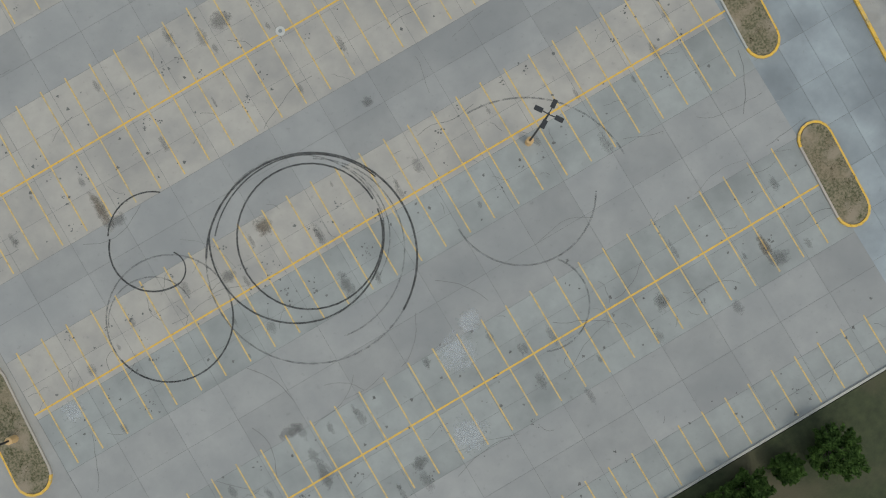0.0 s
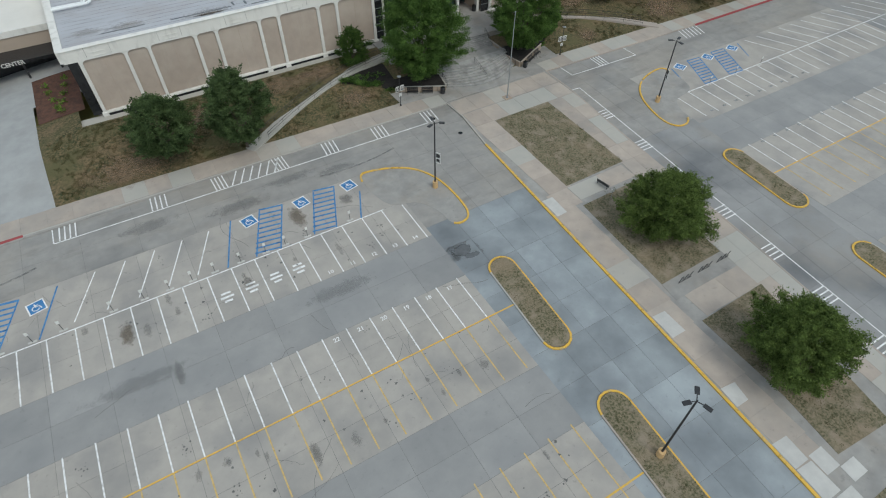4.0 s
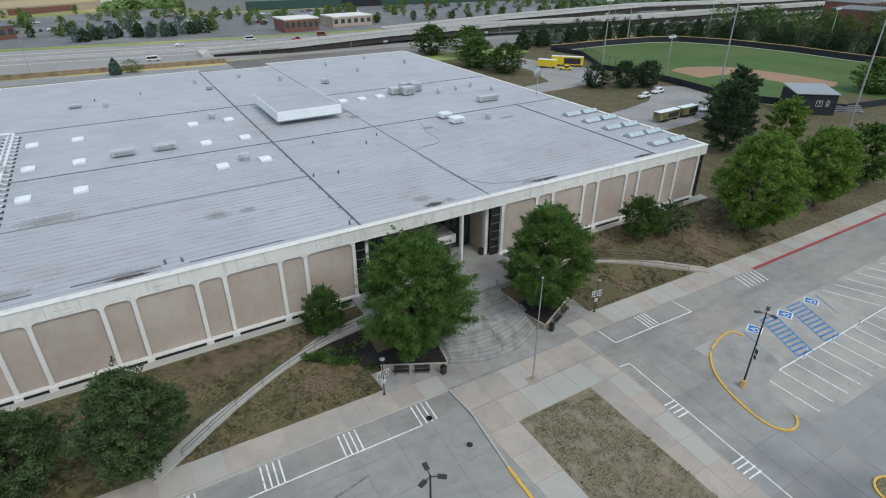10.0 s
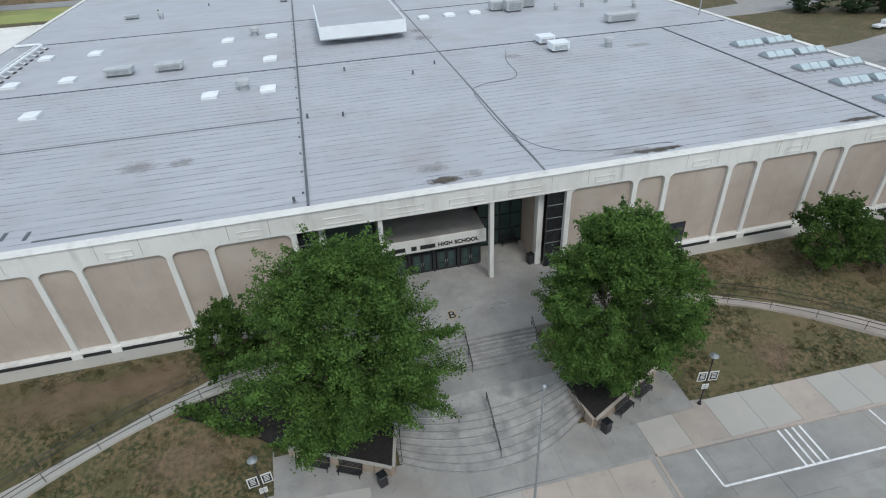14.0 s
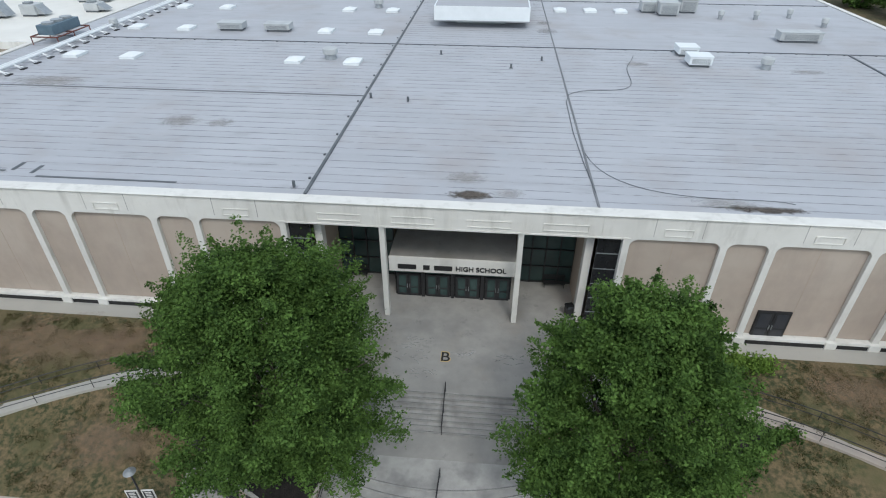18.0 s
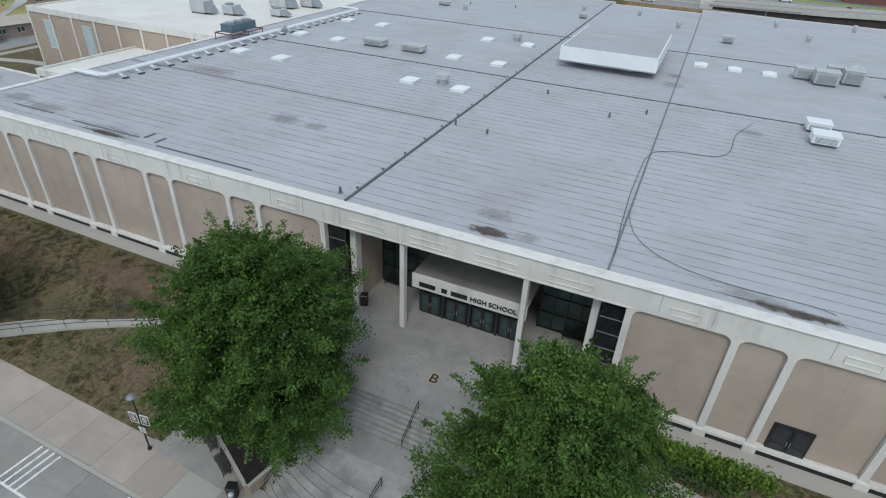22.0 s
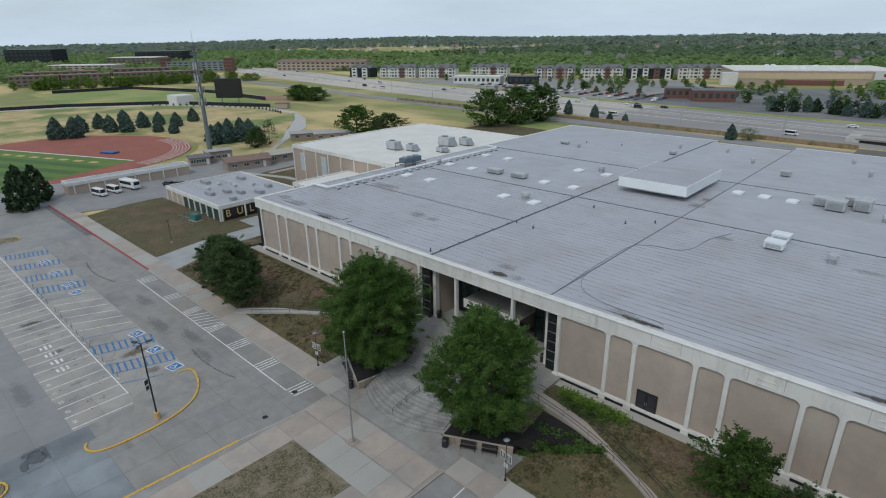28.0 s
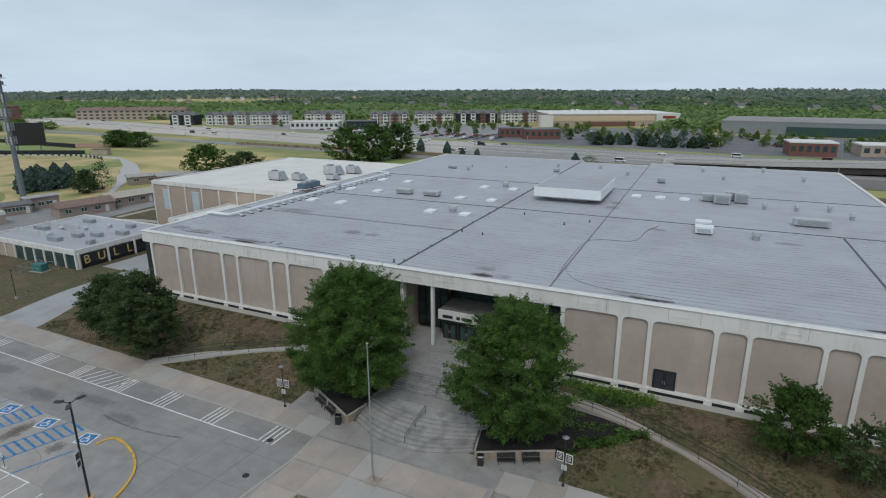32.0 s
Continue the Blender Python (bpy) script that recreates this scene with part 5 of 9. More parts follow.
# ---------------------------------------------------------------- ramps with railings
def bezier(p, n=26):
    out = []
    for t in np.linspace(0, 1, n):
        q = [np.array(v, float) for v in p]
        while len(q) > 1:
            q = [a * (1 - t) + b * t for a, b in zip(q, q[1:])]
        out.append(tuple(q[0]))
    return out


def tube(points, r, sides=5):
    """One bent pipe through the given points."""
    bm = bmesh.new()
    rings = []
    for i, p in enumerate(points):
        a, b = Vector(points[max(i - 1, 0)]), Vector(points[min(i + 1, len(points) - 1)])
        way = (b - a).normalized()
        u = way.cross((0, 0, 1)).normalized()
        w = u.cross(way)
        rings.append([bm.verts.new(Vector(p) + (u * math.cos(t) + w * math.sin(t)) * r) for t in (2 * math.pi * k / sides for k in range(sides))])
    for a, b in zip(rings, rings[1:]):
        for k in range(sides):
            bm.faces.new((a[k], a[(k + 1) % sides], b[(k + 1) % sides], b[k]))
    bm.faces.new(rings[0][::-1])
    bm.faces.new(rings[-1])
    return bm


def railing(points, label, name="railing", post_every=3, top=0.95, owner=None):
    """Black pipe rail: posts with a top and a middle rail that follow the path."""
    t = owner or thing(name, label, "railing")
    for h, r in ((top, 0.036), (top * 0.52, 0.028)):
        part("rail", tube([(x, y, z + h) for x, y, z in points], r), M["black"], t)
    for p in points[::post_every]:
        part("post", rods(((p[0], p[1], p[2] - 0.05), (p[0], p[1], p[2] + top), 0.026), sides=5), M["black"], t)
    return t


for s in (-1, 1):
    path = bezier([(s * 40.5, 6.2, 0.15), (s * 35.0, 9.6, 0.8), (s * 28.0, 15.6, 1.7), (s * 20.0, 16.6, 2.5), (s * 12.6, 17.2, 2.98)])
    bm = strip(bmesh.new(), path, 1.75, -0.5, 0.07)
    ramp_ob = link("pavement_ramp", bm, M["walk"])
    tagged(ramp_ob, "curved concrete ramp climbing the lawn to the entrance", "ramp", kind="structure")
    for off, lab in ((0.84, "black pipe railing along the ramp's upper edge"), (-0.84, "black pipe railing along the ramp's lower edge")):
        side = []
        for i, p in enumerate(path[3:], 3):
            a, b = path[max(i - 1, 0)], path[min(i + 1, len(path) - 1)]
            d = Vector((b[0] - a[0], b[1] - a[1])).normalized()
            side.append((p[0] - d.y * off, p[1] + d.x * off, p[2] + 0.05))
        railing(side, lab)


# ---------------------------------------------------------------- planters, benches, bins
def planter(s, shift=0.0):
    q = lambda x, y: (s * x + shift, y)
    ring = [q(7.5, 6.3), q(14.6, 9.9), q(15.6, 13.6), q(14.6, 16.0), q(6.3, 15.9), q(6.4, 11.6)]
    t = thing("raised_planter", "low tan stone planter with dark mulch beside the steps", "planter")
    part("mulch", prism(ring, 0.1, 1.25), M["mulch"], t)
    for (a, b), (c, d) in ((ring[0], ring[1]), (ring[4], ring[5]), (ring[5], ring[0])):
        n = max(2, int(math.hypot(c - a, d - b) / 1.25))
        for k in range(n):
            p0 = (a + (c - a) * k / n, b + (d - b) * k / n)
            p1 = (a + (c - a) * (k + 0.97) / n, b + (d - b) * (k + 0.97) / n)
            top = 0.95 if b < 12 and d < 13 and min(b, d) < 10 else 1.75
            bm = strip(bmesh.new(), [p0, p1], 0.38, 0.05, top + 0.1 * (k % 2 == 1))
            part("stone_block", bm, M["stone"], t)
        cap = strip(bmesh.new(), [(a, b), (c, d)], 0.46, top + 0.1, top + 0.2)
        part("coping", cap, M["walk"], t)
    return t


planter(-1)
planter(1, 0.3)


def bench(x, y, z, turn):
    t = thing("bench", "black slatted metal bench facing the walk", "bench", (x, y, z), turn, "entrance benches")
    part("seat", boxed(*[(-0.9, -0.24 + 0.1 * k, 0.43, 0.9, -0.16 + 0.1 * k, 0.46) for k in range(5)]), M["black"], t)
    part("backrest", boxed(*[(-0.9, 0.26 + 0.03 * k, 0.56 + 0.11 * k, 0.9, 0.29 + 0.03 * k, 0.64 + 0.11 * k) for k in range(4)]), M["black"], t)
    for q in (-0.8, 0.8):
        part("leg", rods(((q, -0.22, 0), (q, -0.2, 0.44), 0.03), ((q, 0.24, 0), (q, 0.36, 0.98), 0.03), ((q, -0.22, 0.22), (q, 0.26, 0.22), 0.02), sides=6), M["black"], t)


for s, sh in ((-1, 0.0), (1, 0.3)):
    apron_pad = link("pavement_bench_apron", prism([(s * px + sh, py) for px, py in ((7.2, 5.9), (8.6, 5.7), (15.7, 6.0), (15.9, 10.5), (14.6, 10.0), (7.6, 6.5))][::s], -0.1, 0.162), M["plaza"])
    tagged(apron_pad, "grey concrete apron under the benches", "pavement", kind="structure")


def bin_(x, y, z):
    t = thing("litter_bin", "black square litter bin beside the steps", "bin", (x, y, z), 20, "litter bins")
    part("body", boxed((-0.3, -0.3, 0, 0.3, 0.3, 0.95), bevel=0.04), M["black"], t)
    part("lid", boxed((-0.34, -0.34, 0.95, 0.34, 0.34, 1.12), bevel=0.06), M["granite"], t)


for s, sh in ((-1, 0), (1, 0.5)):
    for x, y in ((10.45, 7.05), (12.65, 8.15)):
        bench(s * x + sh * 0.6, y, 0.16, s * 26.5)
    bin_(s * 8.3 + sh * 0.4, 5.75, 0.16)
    bench(s * 8.4, 27.6, 2.97, 0)
    bin_(s * 9.3, 23.9, 2.97)
bench(-1.9, -25.2, 0.15, 100)
post = thing("sign_post", "small white notice on a thin steel post in the turf bed", "sign", (-2.6, -27.6, 0.16))
part("post", rods(((0, 0, -0.05), (0, 0, 1.5), 0.035), sides=6), M["galv"], post)
part("plate", boxed((-0.32, -0.02, 0.95, 0.32, 0.02, 1.55)), M["whitewall"], post)


# handrails on the steps
def handrail(a, b, label="black pipe handrail on the steps"):
    t = thing("handrail", label, "handrail")
    a, b = Vector(a), Vector(b)
    up = Vector((0, 0, 0.92))
    part("rail", rods((a + up, b + up, 0.03), (a + up * 0.55, b + up * 0.55, 0.022), sides=6), M["black"], t)
    for k in (0, 0.5, 1):
        p = a.lerp(b, k)
        part("post", rods((p - Vector((0, 0, 0.1)), p + up, 0.028), sides=6), M["black"], t)


handrail((0.2, 5.4, 0.4), (0.45, 9.8, 1.5))
handrail((0.25, 12.9, 1.55), (0.3, 15.3, 2.97))
handrail((-6.7, 7.0, 0.3), (-6.3, 10.8, 1.5))
handrail((7.3, 7.0, 0.3), (6.9, 10.8, 1.5))
handrail((-5.4, 12.9, 1.55), (-5.4, 15.4, 2.97))
handrail((6.2, 12.9, 1.55), (6.2, 15.4, 2.97))


# ---------------------------------------------------------------- banner posts and small signs
def banner_post(x, y, z, turn=0.0):
    t = thing("banner_post", "slim black lamp post with two black-and-white banners", "lamp post", (x, y, z), turn, "banner posts")
    part("pole", rods(((0, 0, -0.1), (0, 0, 5.1), 0.06, 0.05), sides=8), M["black"], t)
    part("foot", rods(((0, 0, 0), (0, 0, 0.25), 0.16, 0.12), sides=8), M["black"], t)
    part("lamp_globe", rods(((0, 0, 5.1), (0, 0, 5.2), 0.1, 0.34), ((0, 0, 5.2), (0, 0, 5.34), 0.34, 0.1), sides=12), M["steel"], t)
    for q in (-1, 1):
        b = part("banner", boxed((min(q * 0.1, q * 0.78), -0.02, 2.6, max(q * 0.1, q * 0.78), 0.02, 3.55)), M["whitewall"], t)
        part("print", boxed((min(q * 0.17, q * 0.71), -0.028, 2.7, max(q * 0.17, q * 0.71), 0.028, 3.45)), M["letter"], b)
        part("print_bars", boxed(*[(q * 0.44 - 0.17, -0.034, 2.85 + 0.15 * k, q * 0.44 + 0.17, 0.034, 2.92 + 0.15 * k) for k in range(4)]), M["whitewall"], b)
    n = part("notice", boxed((-0.26, -0.05, 1.75, 0.26, -0.03, 2.3)), M["whitewall"], t)
    part("notice_bars", boxed(*[(-0.2, -0.056, 1.85 + 0.1 * k, 0.2, -0.05, 1.89 + 0.1 * k) for k in range(4)]), M["steel"], n)


banner_post(-16.0, 5.9, 0.13, 8)
banner_post(16.6, 6.3, 0.13, -8)


def reserve_post(x, y):
    t = thing("reserved_sign", "small white stall sign on a thin post with pale base", "sign", (x, y, 0.0), 0, "stall signs")
    part("post", rods(((0, 0, 0), (0, 0, 1.6), 0.03), sides=6), M["black"], t)
    part("plate", boxed((-0.16, -0.045, 1.25, 0.16, -0.03, 1.75)), M["whitewall"], t)
    part("foot", boxed((-0.45, -0.14, 0.0, 0.45, 0.14, 0.13), bevel=0.04), M["newslab"], t)


for x in (-34.4, -40.2, -43.1, -45.6, -48.7, -51.8, -54.4, -57.0, -59.8, -63.1, -68.2, -71.2, -74.3, -77.2):
    reserve_post(x, -13.65)
for x in (31.6, 38.0, 44.5):
    reserve_post(x, -14.2)
for k in range(5):
    x = -28.7 - 2.85 * k
    lettering(str(14 - k), 0.75, M["white"], pose(x, -20.6, 0.004), lot, "stall_number", 0.003)
for k in range(6):
    x = -29.3 - 2.82 * k
    lettering(str(17 + k), 0.75, M["white"], pose(x, -29.9, 0.004), lot, "stall_number", 0.003)
for x in (-43.1, -45.9, -48.8, -51.7):
    for j, w in enumerate((1.1, 1.5, 0.9)):
        part("stall_writing", boxed((x - w / 2, -17.6 - 0.62 * j, 0.002, x + w / 2, -17.3 - 0.62 * j, 0.009)), M["white"], lot)
for k in range(9):
    x, y = 26.0 + 2.86 * k, -19.8
    part("stall_writing", boxed((x - 0.4, y - 0.2, 0.002, x + 0.4, y + 0.2, 0.009)), M["chalk"], lot_east)
    part("stall_writing", boxed((x - 0.4, -29.7, 0.002, x + 0.4, -29.3, 0.009)), M["chalk"], lot_east)


# plaza letter and chalk
letter = lettering("B", 1.5, M["gold"], pose(0.0, 18.5, 2.964), entry, "floor_letter_edge", 0.003)
letter = lettering("B", 1.3, M["letter"], pose(0.0, 18.5, 2.969), entry, "floor_letter", 0.003)
rnd = random.Random(5)
for cx, cy, r in ((-2.5, 18.6, 1.3), (-1.6, 16.8, 0.9), (4.4, 18.6, 1.0), (-2.4, 19.9, 1.0), (1.1, 19.0, 0.7)):
    bm = bmesh.new()
    for _ in range(14):
        x, y, a = cx + rnd.uniform(-r, r), cy + rnd.uniform(-r, r) * 0.5, rnd.uniform(-0.8, 0.8)
        l = rnd.uniform(0.2, 0.6)
        strip(bm, [(x, y), (x + l * math.cos(a), y + l * math.sin(a))], 0.045, 2.961, 2.966)
    part("chalk_marks", bm, M["chalk"], entry)

# bicycle racks
for x in (-5.0, -1.8, 1.4):
    t = thing("bicycle_rack", "black wave-shaped metal bicycle rack on a concrete pad", "bicycle rack", (x, -43.2, 0.165), 0, "bicycle racks")
    pts = [(-1.0 + 0.2 * k, 0.0, 0.9 if k % 4 in (1, 2) else 0.05) for k in range(11)]
    part("wave_bar", rods(*[(a, b, 0.04) for a, b in zip(pts, pts[1:])], sides=6), M["black"], t)
    part("foot_bar", rods(((-1.05, 0, 0.03), (1.05, 0, 0.03), 0.03), sides=6), M["black"], t)

# hedge and low planting beside the east ramp
hedge = thing("hedge", "clipped bright green hedge along the east ramp", "hedge", (0, 0, 0))
pts = np.concatenate([np.random.RandomState(60 + k).normal(size=(650, 3)) * (0.5, 0.36, 0.3) + (15.5 + 1.0 * k, 19.6, 3.15) for k in range(8)])
ob = new("leaves", leaf_mesh("leaves", pts, 0.12, M["leafbright"], 71))
ob.parent = hedge
hedge = thing("shrub", "low dark shrubs with white flowers beside the ramp", "shrub", (0, 0, 0))
pts = np.concatenate([np.random.RandomState(90 + k).normal(size=(200, 3)) * (0.5, 0.4, 0.3) + (16.5 + 1.1 * k, 18.4 - 0.05 * k, 2.85) for k in range(5)])
ob = new("leaves", leaf_mesh("leaves", pts, 0.15, M["leaf"], 72))
ob.parent = hedge
for s, sh in ((-1, 0), (1, 0.5)):
    t = thing("ground_cover", "low green plants edging the dark mulch bed", "plants", (0, 0, 0))
    quad = [Vector(p) for p in ((s * 14.0 + sh, 9.9), (s * 22.8, 14.3), (s * 20.4, 15.5), (s * 14.2 + sh, 15.9))]
    bm = bmesh.new()
    rows_m = []
    for v in np.linspace(0, 1, 9):
        a, b = quad[0].lerp(quad[3], v), quad[1].lerp(quad[2], v)
        rows_m.append([bm.verts.new((p.x, p.y, lawn(p.x, p.y) + 0.1 + max(0.0, 1.27 - lawn(p.x, p.y)) * max(0.0, 1.0 - 2.5 * u))) for p, u in ((a.lerp(b, u), u) for u in np.linspace(0, 1, 9))])
    for a, b in zip(rows_m, rows_m[1:]):
        for i in range(8):
            bm.faces.new((a[i], a[i + 1], b[i + 1], b[i]))
    bedp = link("mulch_bed", bm, M["mulch"], t)
    pts = np.concatenate([np.random.RandomState(120 + k).normal(size=(40, 3)) * (0.25, 0.25, 0.12) + (s * (15.5 + 0.55 * k), 13.6 + 0.13 * k + 0.5 * math.sin(k * 2.1), lawn(s * (15.5 + 0.55 * k), 13.6 + 0.13 * k) + 0.2) for k in range(10)])
    low_row = [(s * (15.0 + 7.2 * f) + sh, 10.6 + 3.9 * f + 0.25 * math.sin(9 * f)) for f in np.linspace(0, 1, 15)]
    pts = np.concatenate([pts] + [np.random.RandomState(150 + k).normal(size=(170, 3)) * (0.32, 0.3, 0.16) + (px, py, lawn(px, py) + 0.3) for k, (px, py) in enumerate(low_row)])
    ob = new("leaves", leaf_mesh("leaves", pts, 0.13, M["leaf"], 73 + s))
    ob.parent = t

# ---------------------------------------------------------------- grass tufts
def tufts(name, label, spots, seed, size, material, blades=5):
    """Short blades in small tufts, in one mesh."""
    rs = np.random.RandomState(seed)
    c = np.repeat(np.asarray(spots), blades, 0)
    n = len(c)
    c = c + rs.normal(size=(n, 3)) * (0.12, 0.12, 0.0)
    a = rs.uniform(0, 2 * math.pi, n)
    side = np.stack([np.cos(a), np.sin(a), np.zeros(n)], 1) * size * 0.35
    tip = np.stack([rs.normal(size=n) * 0.5, rs.normal(size=n) * 0.5, rs.uniform(0.5, 1.2, n)], 1) * size
    v = np.stack([c - side, c + side, c + tip], 1).reshape(-1, 3)
    me = bpy.data.meshes.new(name)
    me.from_pydata(v.tolist(), [], np.arange(3 * n).reshape(n, 3).tolist())
    me.materials.append(material)
    return tagged(new(name, me), label, "grass", kind="stuff")


def patchy(x, y, k=0.3):
    return noise.noise((x * k, y * k, 7.7))


rs = np.random.RandomState(77)
spots = []
for x0, x1 in ((-65.5, -8.0), (8.5, 61.0)):
    for x, y in zip(rs.uniform(x0, x1, 40000), rs.uniform(6.9, 20.2, 40000)):
        if abs(x) < 16 and y > 7.5:
            continue
        if patchy(x, y) > -0.2 and patchy(x, y, 1.5) > 0.02:
            spots.append((x, y, lawn(x, y) + 0.02))
tufts("lawn_grass", "short patchy olive grass on the school lawns", spots, 5, 0.08, M["blade"])
spots = []
for x0, x1, y0, y1, z in ((-5.6, 4.6, -22.4, -4.8, 0.16), (-6.6, 3.4, -41.6, -26.2, 0.16), (-7.6, 1.6, -58.0, -48.5, 0.16), (-8.0, -2.0, -65.0, -58.0, 0.16), (-9.4, -0.4, -87.6, -70.2, 0.16), (-24.0, -21.1, -41.5, -30.5, 0.16), (-24.9, -21.9, -62.5, -51.5, 0.16), (-25.9, -23.0, -82.0, -73.0, 0.16), (-26.9, -24.1, -100.5, -93.0, 0.16), (17.6, 20.4, -40.5, -30.0, 0.16), (16.1, 19.0, -63.0, -51.5, 0.16), (-108.2, -105.5, -83.0, -72.5, 0.16)):
    m = int((x1 - x0) * (y1 - y0) * 9)
    for x, y in zip(rs.uniform(x0, x1, m), rs.uniform(y0, y1, m)):
        if patchy(x, y, 1.4) > 0.0:
            spots.append((x, y, z))
tufts("bed_grass", "tufts of dry green grass in the turf beds and islands", spots, 6, 0.1, M["blade"])

# ---------------------------------------------------------------- marks on the lot
def mark(points, width, material, name="tyre_mark", z=0.011):
    ob = link(name, strip(bmesh.new(), points, width, 0.0, 0.004), material, lot)
    ob.location.z = z


def ring(cx, cy, r, a0, a1, sx=1.0, n=44):
    return [(cx + r * sx * math.cos(t), cy + r * math.sin(t)) for t in np.linspace(radians(a0), radians(a1), n)]


mark(ring(-72.6, -76.1, 7.1, 0, 352), 0.17, M["rubber"])
mark(ring(-72.4, -76.3, 7.5, -60, 40), 0.12, M["fadedrubber"], z=0.016)
mark(ring(-73.5, -78.0, 10.25, -60, 150), 0.2, M["rubber"], z=0.021)
mark(ring(-73.5, -78.0, 10.25, 150, 300), 0.16, M["fadedrubber"], z=0.021)
mark(ring(-73.2, -77.6, 9.6, 20, 140), 0.13, M["rubber"], z=0.026)
mark(ring(-73.7, -75.4, 8.5, 150, 340), 0.17, M["rubber"], z=0.031)
mark(ring(-73.7, -76.0, 8.4, -20, 120), 0.13, M["fadedrubber"], z=0.031)
mark(ring(-73.0, -77.4, 8.9, -100, 60), 0.14, M["fadedrubber"], z=0.036)
mark(ring(-88.3, -76.1, 6.15, 190, 345), 0.16, M["rubber"], z=0.016)
mark(ring(-88.3, -76.1, 6.15, -15, 190), 0.15, M["fadedrubber"], z=0.016)
mark(ring(-89.9, -75.4, 4.2, 0, 160), 0.13, M["fadedrubber"], z=0.019)
mark(ring(-86.2, -69.3, 4.35, 140, 275), 0.17, M["rubber"])
mark(ring(-85.8, -68.3, 4.3, 50, 150), 0.15, M["rubber"], z=0.016)
mark(ring(-86.2, -71.9, 1.8, 250, 400), 0.13, M["rubber"], z=0.016)
mark(ring(-52.6, -82.8, 7.2, 180, 330), 0.17, M["fadedrubber"])
mark(ring(-56.5, -93.2, 4.6, -115, 40), 0.16, M["fadedrubber"], z=0.016)
mark(ring(-53.3, -84.7, 11.2, 0, 90), 0.17, M["fadedrubber"])
for k, (x, y, sx, sy) in enumerate(((-31.5, -3.4, 2.6, 0.8), (-38.0, -2.2, 3.0, 0.8), (-46.0, -4.0, 3.6, 0.9), (-57.0, -2.4, 3.2, 0.9), (-40.5, -23.6, 3.8, 0.9), (-62.0, -24.5, 4.0, 0.9), (-84.0, -24.0, 4.0, 1.0))):
    part("tyre_smudge", prism(blob(x, y, 1.5, 700 + k, 0.15, 26, sx, sy), 0.0, 0.0125 + 0.0003 * k), M["smudge"], lot)
for k, (cx, cy, r, a0, a1) in enumerate(((-30.0, 26.0, 30.0, 262, 285), (-78.0, 30.0, 34.0, 258, 284))):
    mark(ring(cx, cy, r, a0, a1), 0.24, M["fadedrubber"], z=0.013 + 0.003 * (k % 3))
rnd = random.Random(9)
n_mark = 0
SOUTH_STAINS = ((-88.9, -63.6, 0.55, 0.9, 3.2, "ruststain"), (-88.1, -65.3, 0.6, 1.5, 0.9, "oil"), (-35.0, -99.4, 0.5, 0.9, 2.6, "ruststain"), (-34.4, -101.0, 0.6, 1.5, 1.2, "oil"), (-46.5, -98.9, 0.55, 1.2, 1.2, "oil"), (-83.6, -91.5, 0.6, 1.6, 0.9, "oil"), (-74.4, -100.4, 0.55, 1.3, 1.0, "oil"), (-82.9, -96.7, 0.6, 1.0, 2.0, "oil"), (-76.0, -72.9, 0.6, 1.2, 1.4, "ruststain"), (-71.9, -82.0, 0.55, 0.8, 2.6, "oil"), (-81.3, -75.5, 0.5, 1.2, 1.2, "oil"), (-69.5, -53.2, 0.7, 1.4, 1.2, "oil"), (-61.2, -67.6, 0.4, 1.2, 1.2, "oil"))
NORTH_STAINS = ((-27.0, -68.2, 2.6, 0.95, 1.1, "damp"), (-25.2, -64.9, 0.8, 0.8, 1.1, "damp"), (-22.6, -70.4, 0.7, 1.0, 0.9, "damp"), (-58.8, -25.4, 0.5, 0.8, 2.6, "oil"), (-25.0, -25.6, 1.0, 1.6, 1.0, "damp"), (-24.2, -26.8, 0.5, 2.2, 0.8, "damp"), (-62.5, -17.5, 0.6, 1.0, 2.4, "ruststain"), (-49.0, -17.2, 0.5, 1.0, 2.0, "oil"), (-40.0, -9.5, 0.7, 1.2, 2.4, "ruststain"), (-33.0, -9.6, 0.6, 1.2, 1.6, "oil"), (-50.0, -40.6, 0.5, 0.8, 2.2, "oil"), (-47.5, -61.0, 0.6, 0.9, 2.6, "oil"), (-96.0, -97.5, 0.6, 1.2, 1.6, "oil"))
for cx, cy, r, sx, sy, tone in SOUTH_STAINS + NORTH_STAINS:
    pts = blob(cx, cy, r * 1.5, 200 + n_mark, 0.15, 28, sx, sy)
    part("dark_stain", prism(pts, 0.0, 0.0105 + 0.0002 * n_mark), M[tone], lot)
    n_mark += 1
for cx, cy, r in ((-66.0, -93.0, 1.6), (-68.8, -100.6, 1.5), (-100.8, -79.2, 0.9), (-63.5, -91.0, 1.0)):
    part("pale_stain", prism(blob(cx, cy, r * 1.5, 260 + n_mark, 0.15, 28), 0.0, 0.017 + 0.0002 * n_mark), M["palestain"], lot)
    n_mark += 1
for k in range(120):
    x = -103 + 2.86 * rnd.randrange(26) + rnd.uniform(-0.5, 0.5)
    y = rnd.choice((-17, -39, -54, -61, -75, -81, -94, -101)) + rnd.uniform(-2.4, 2.4)
    part("drip_stain", prism(blob(x, y, rnd.uniform(0.35, 1.0), 400 + k, 0.2, 16, rnd.uniform(0.4, 0.8), rnd.uniform(0.9, 2.0)), 0.0, 0.0102 + 0.00001 * k), M["drip"], lot)
bm = bmesh.new()
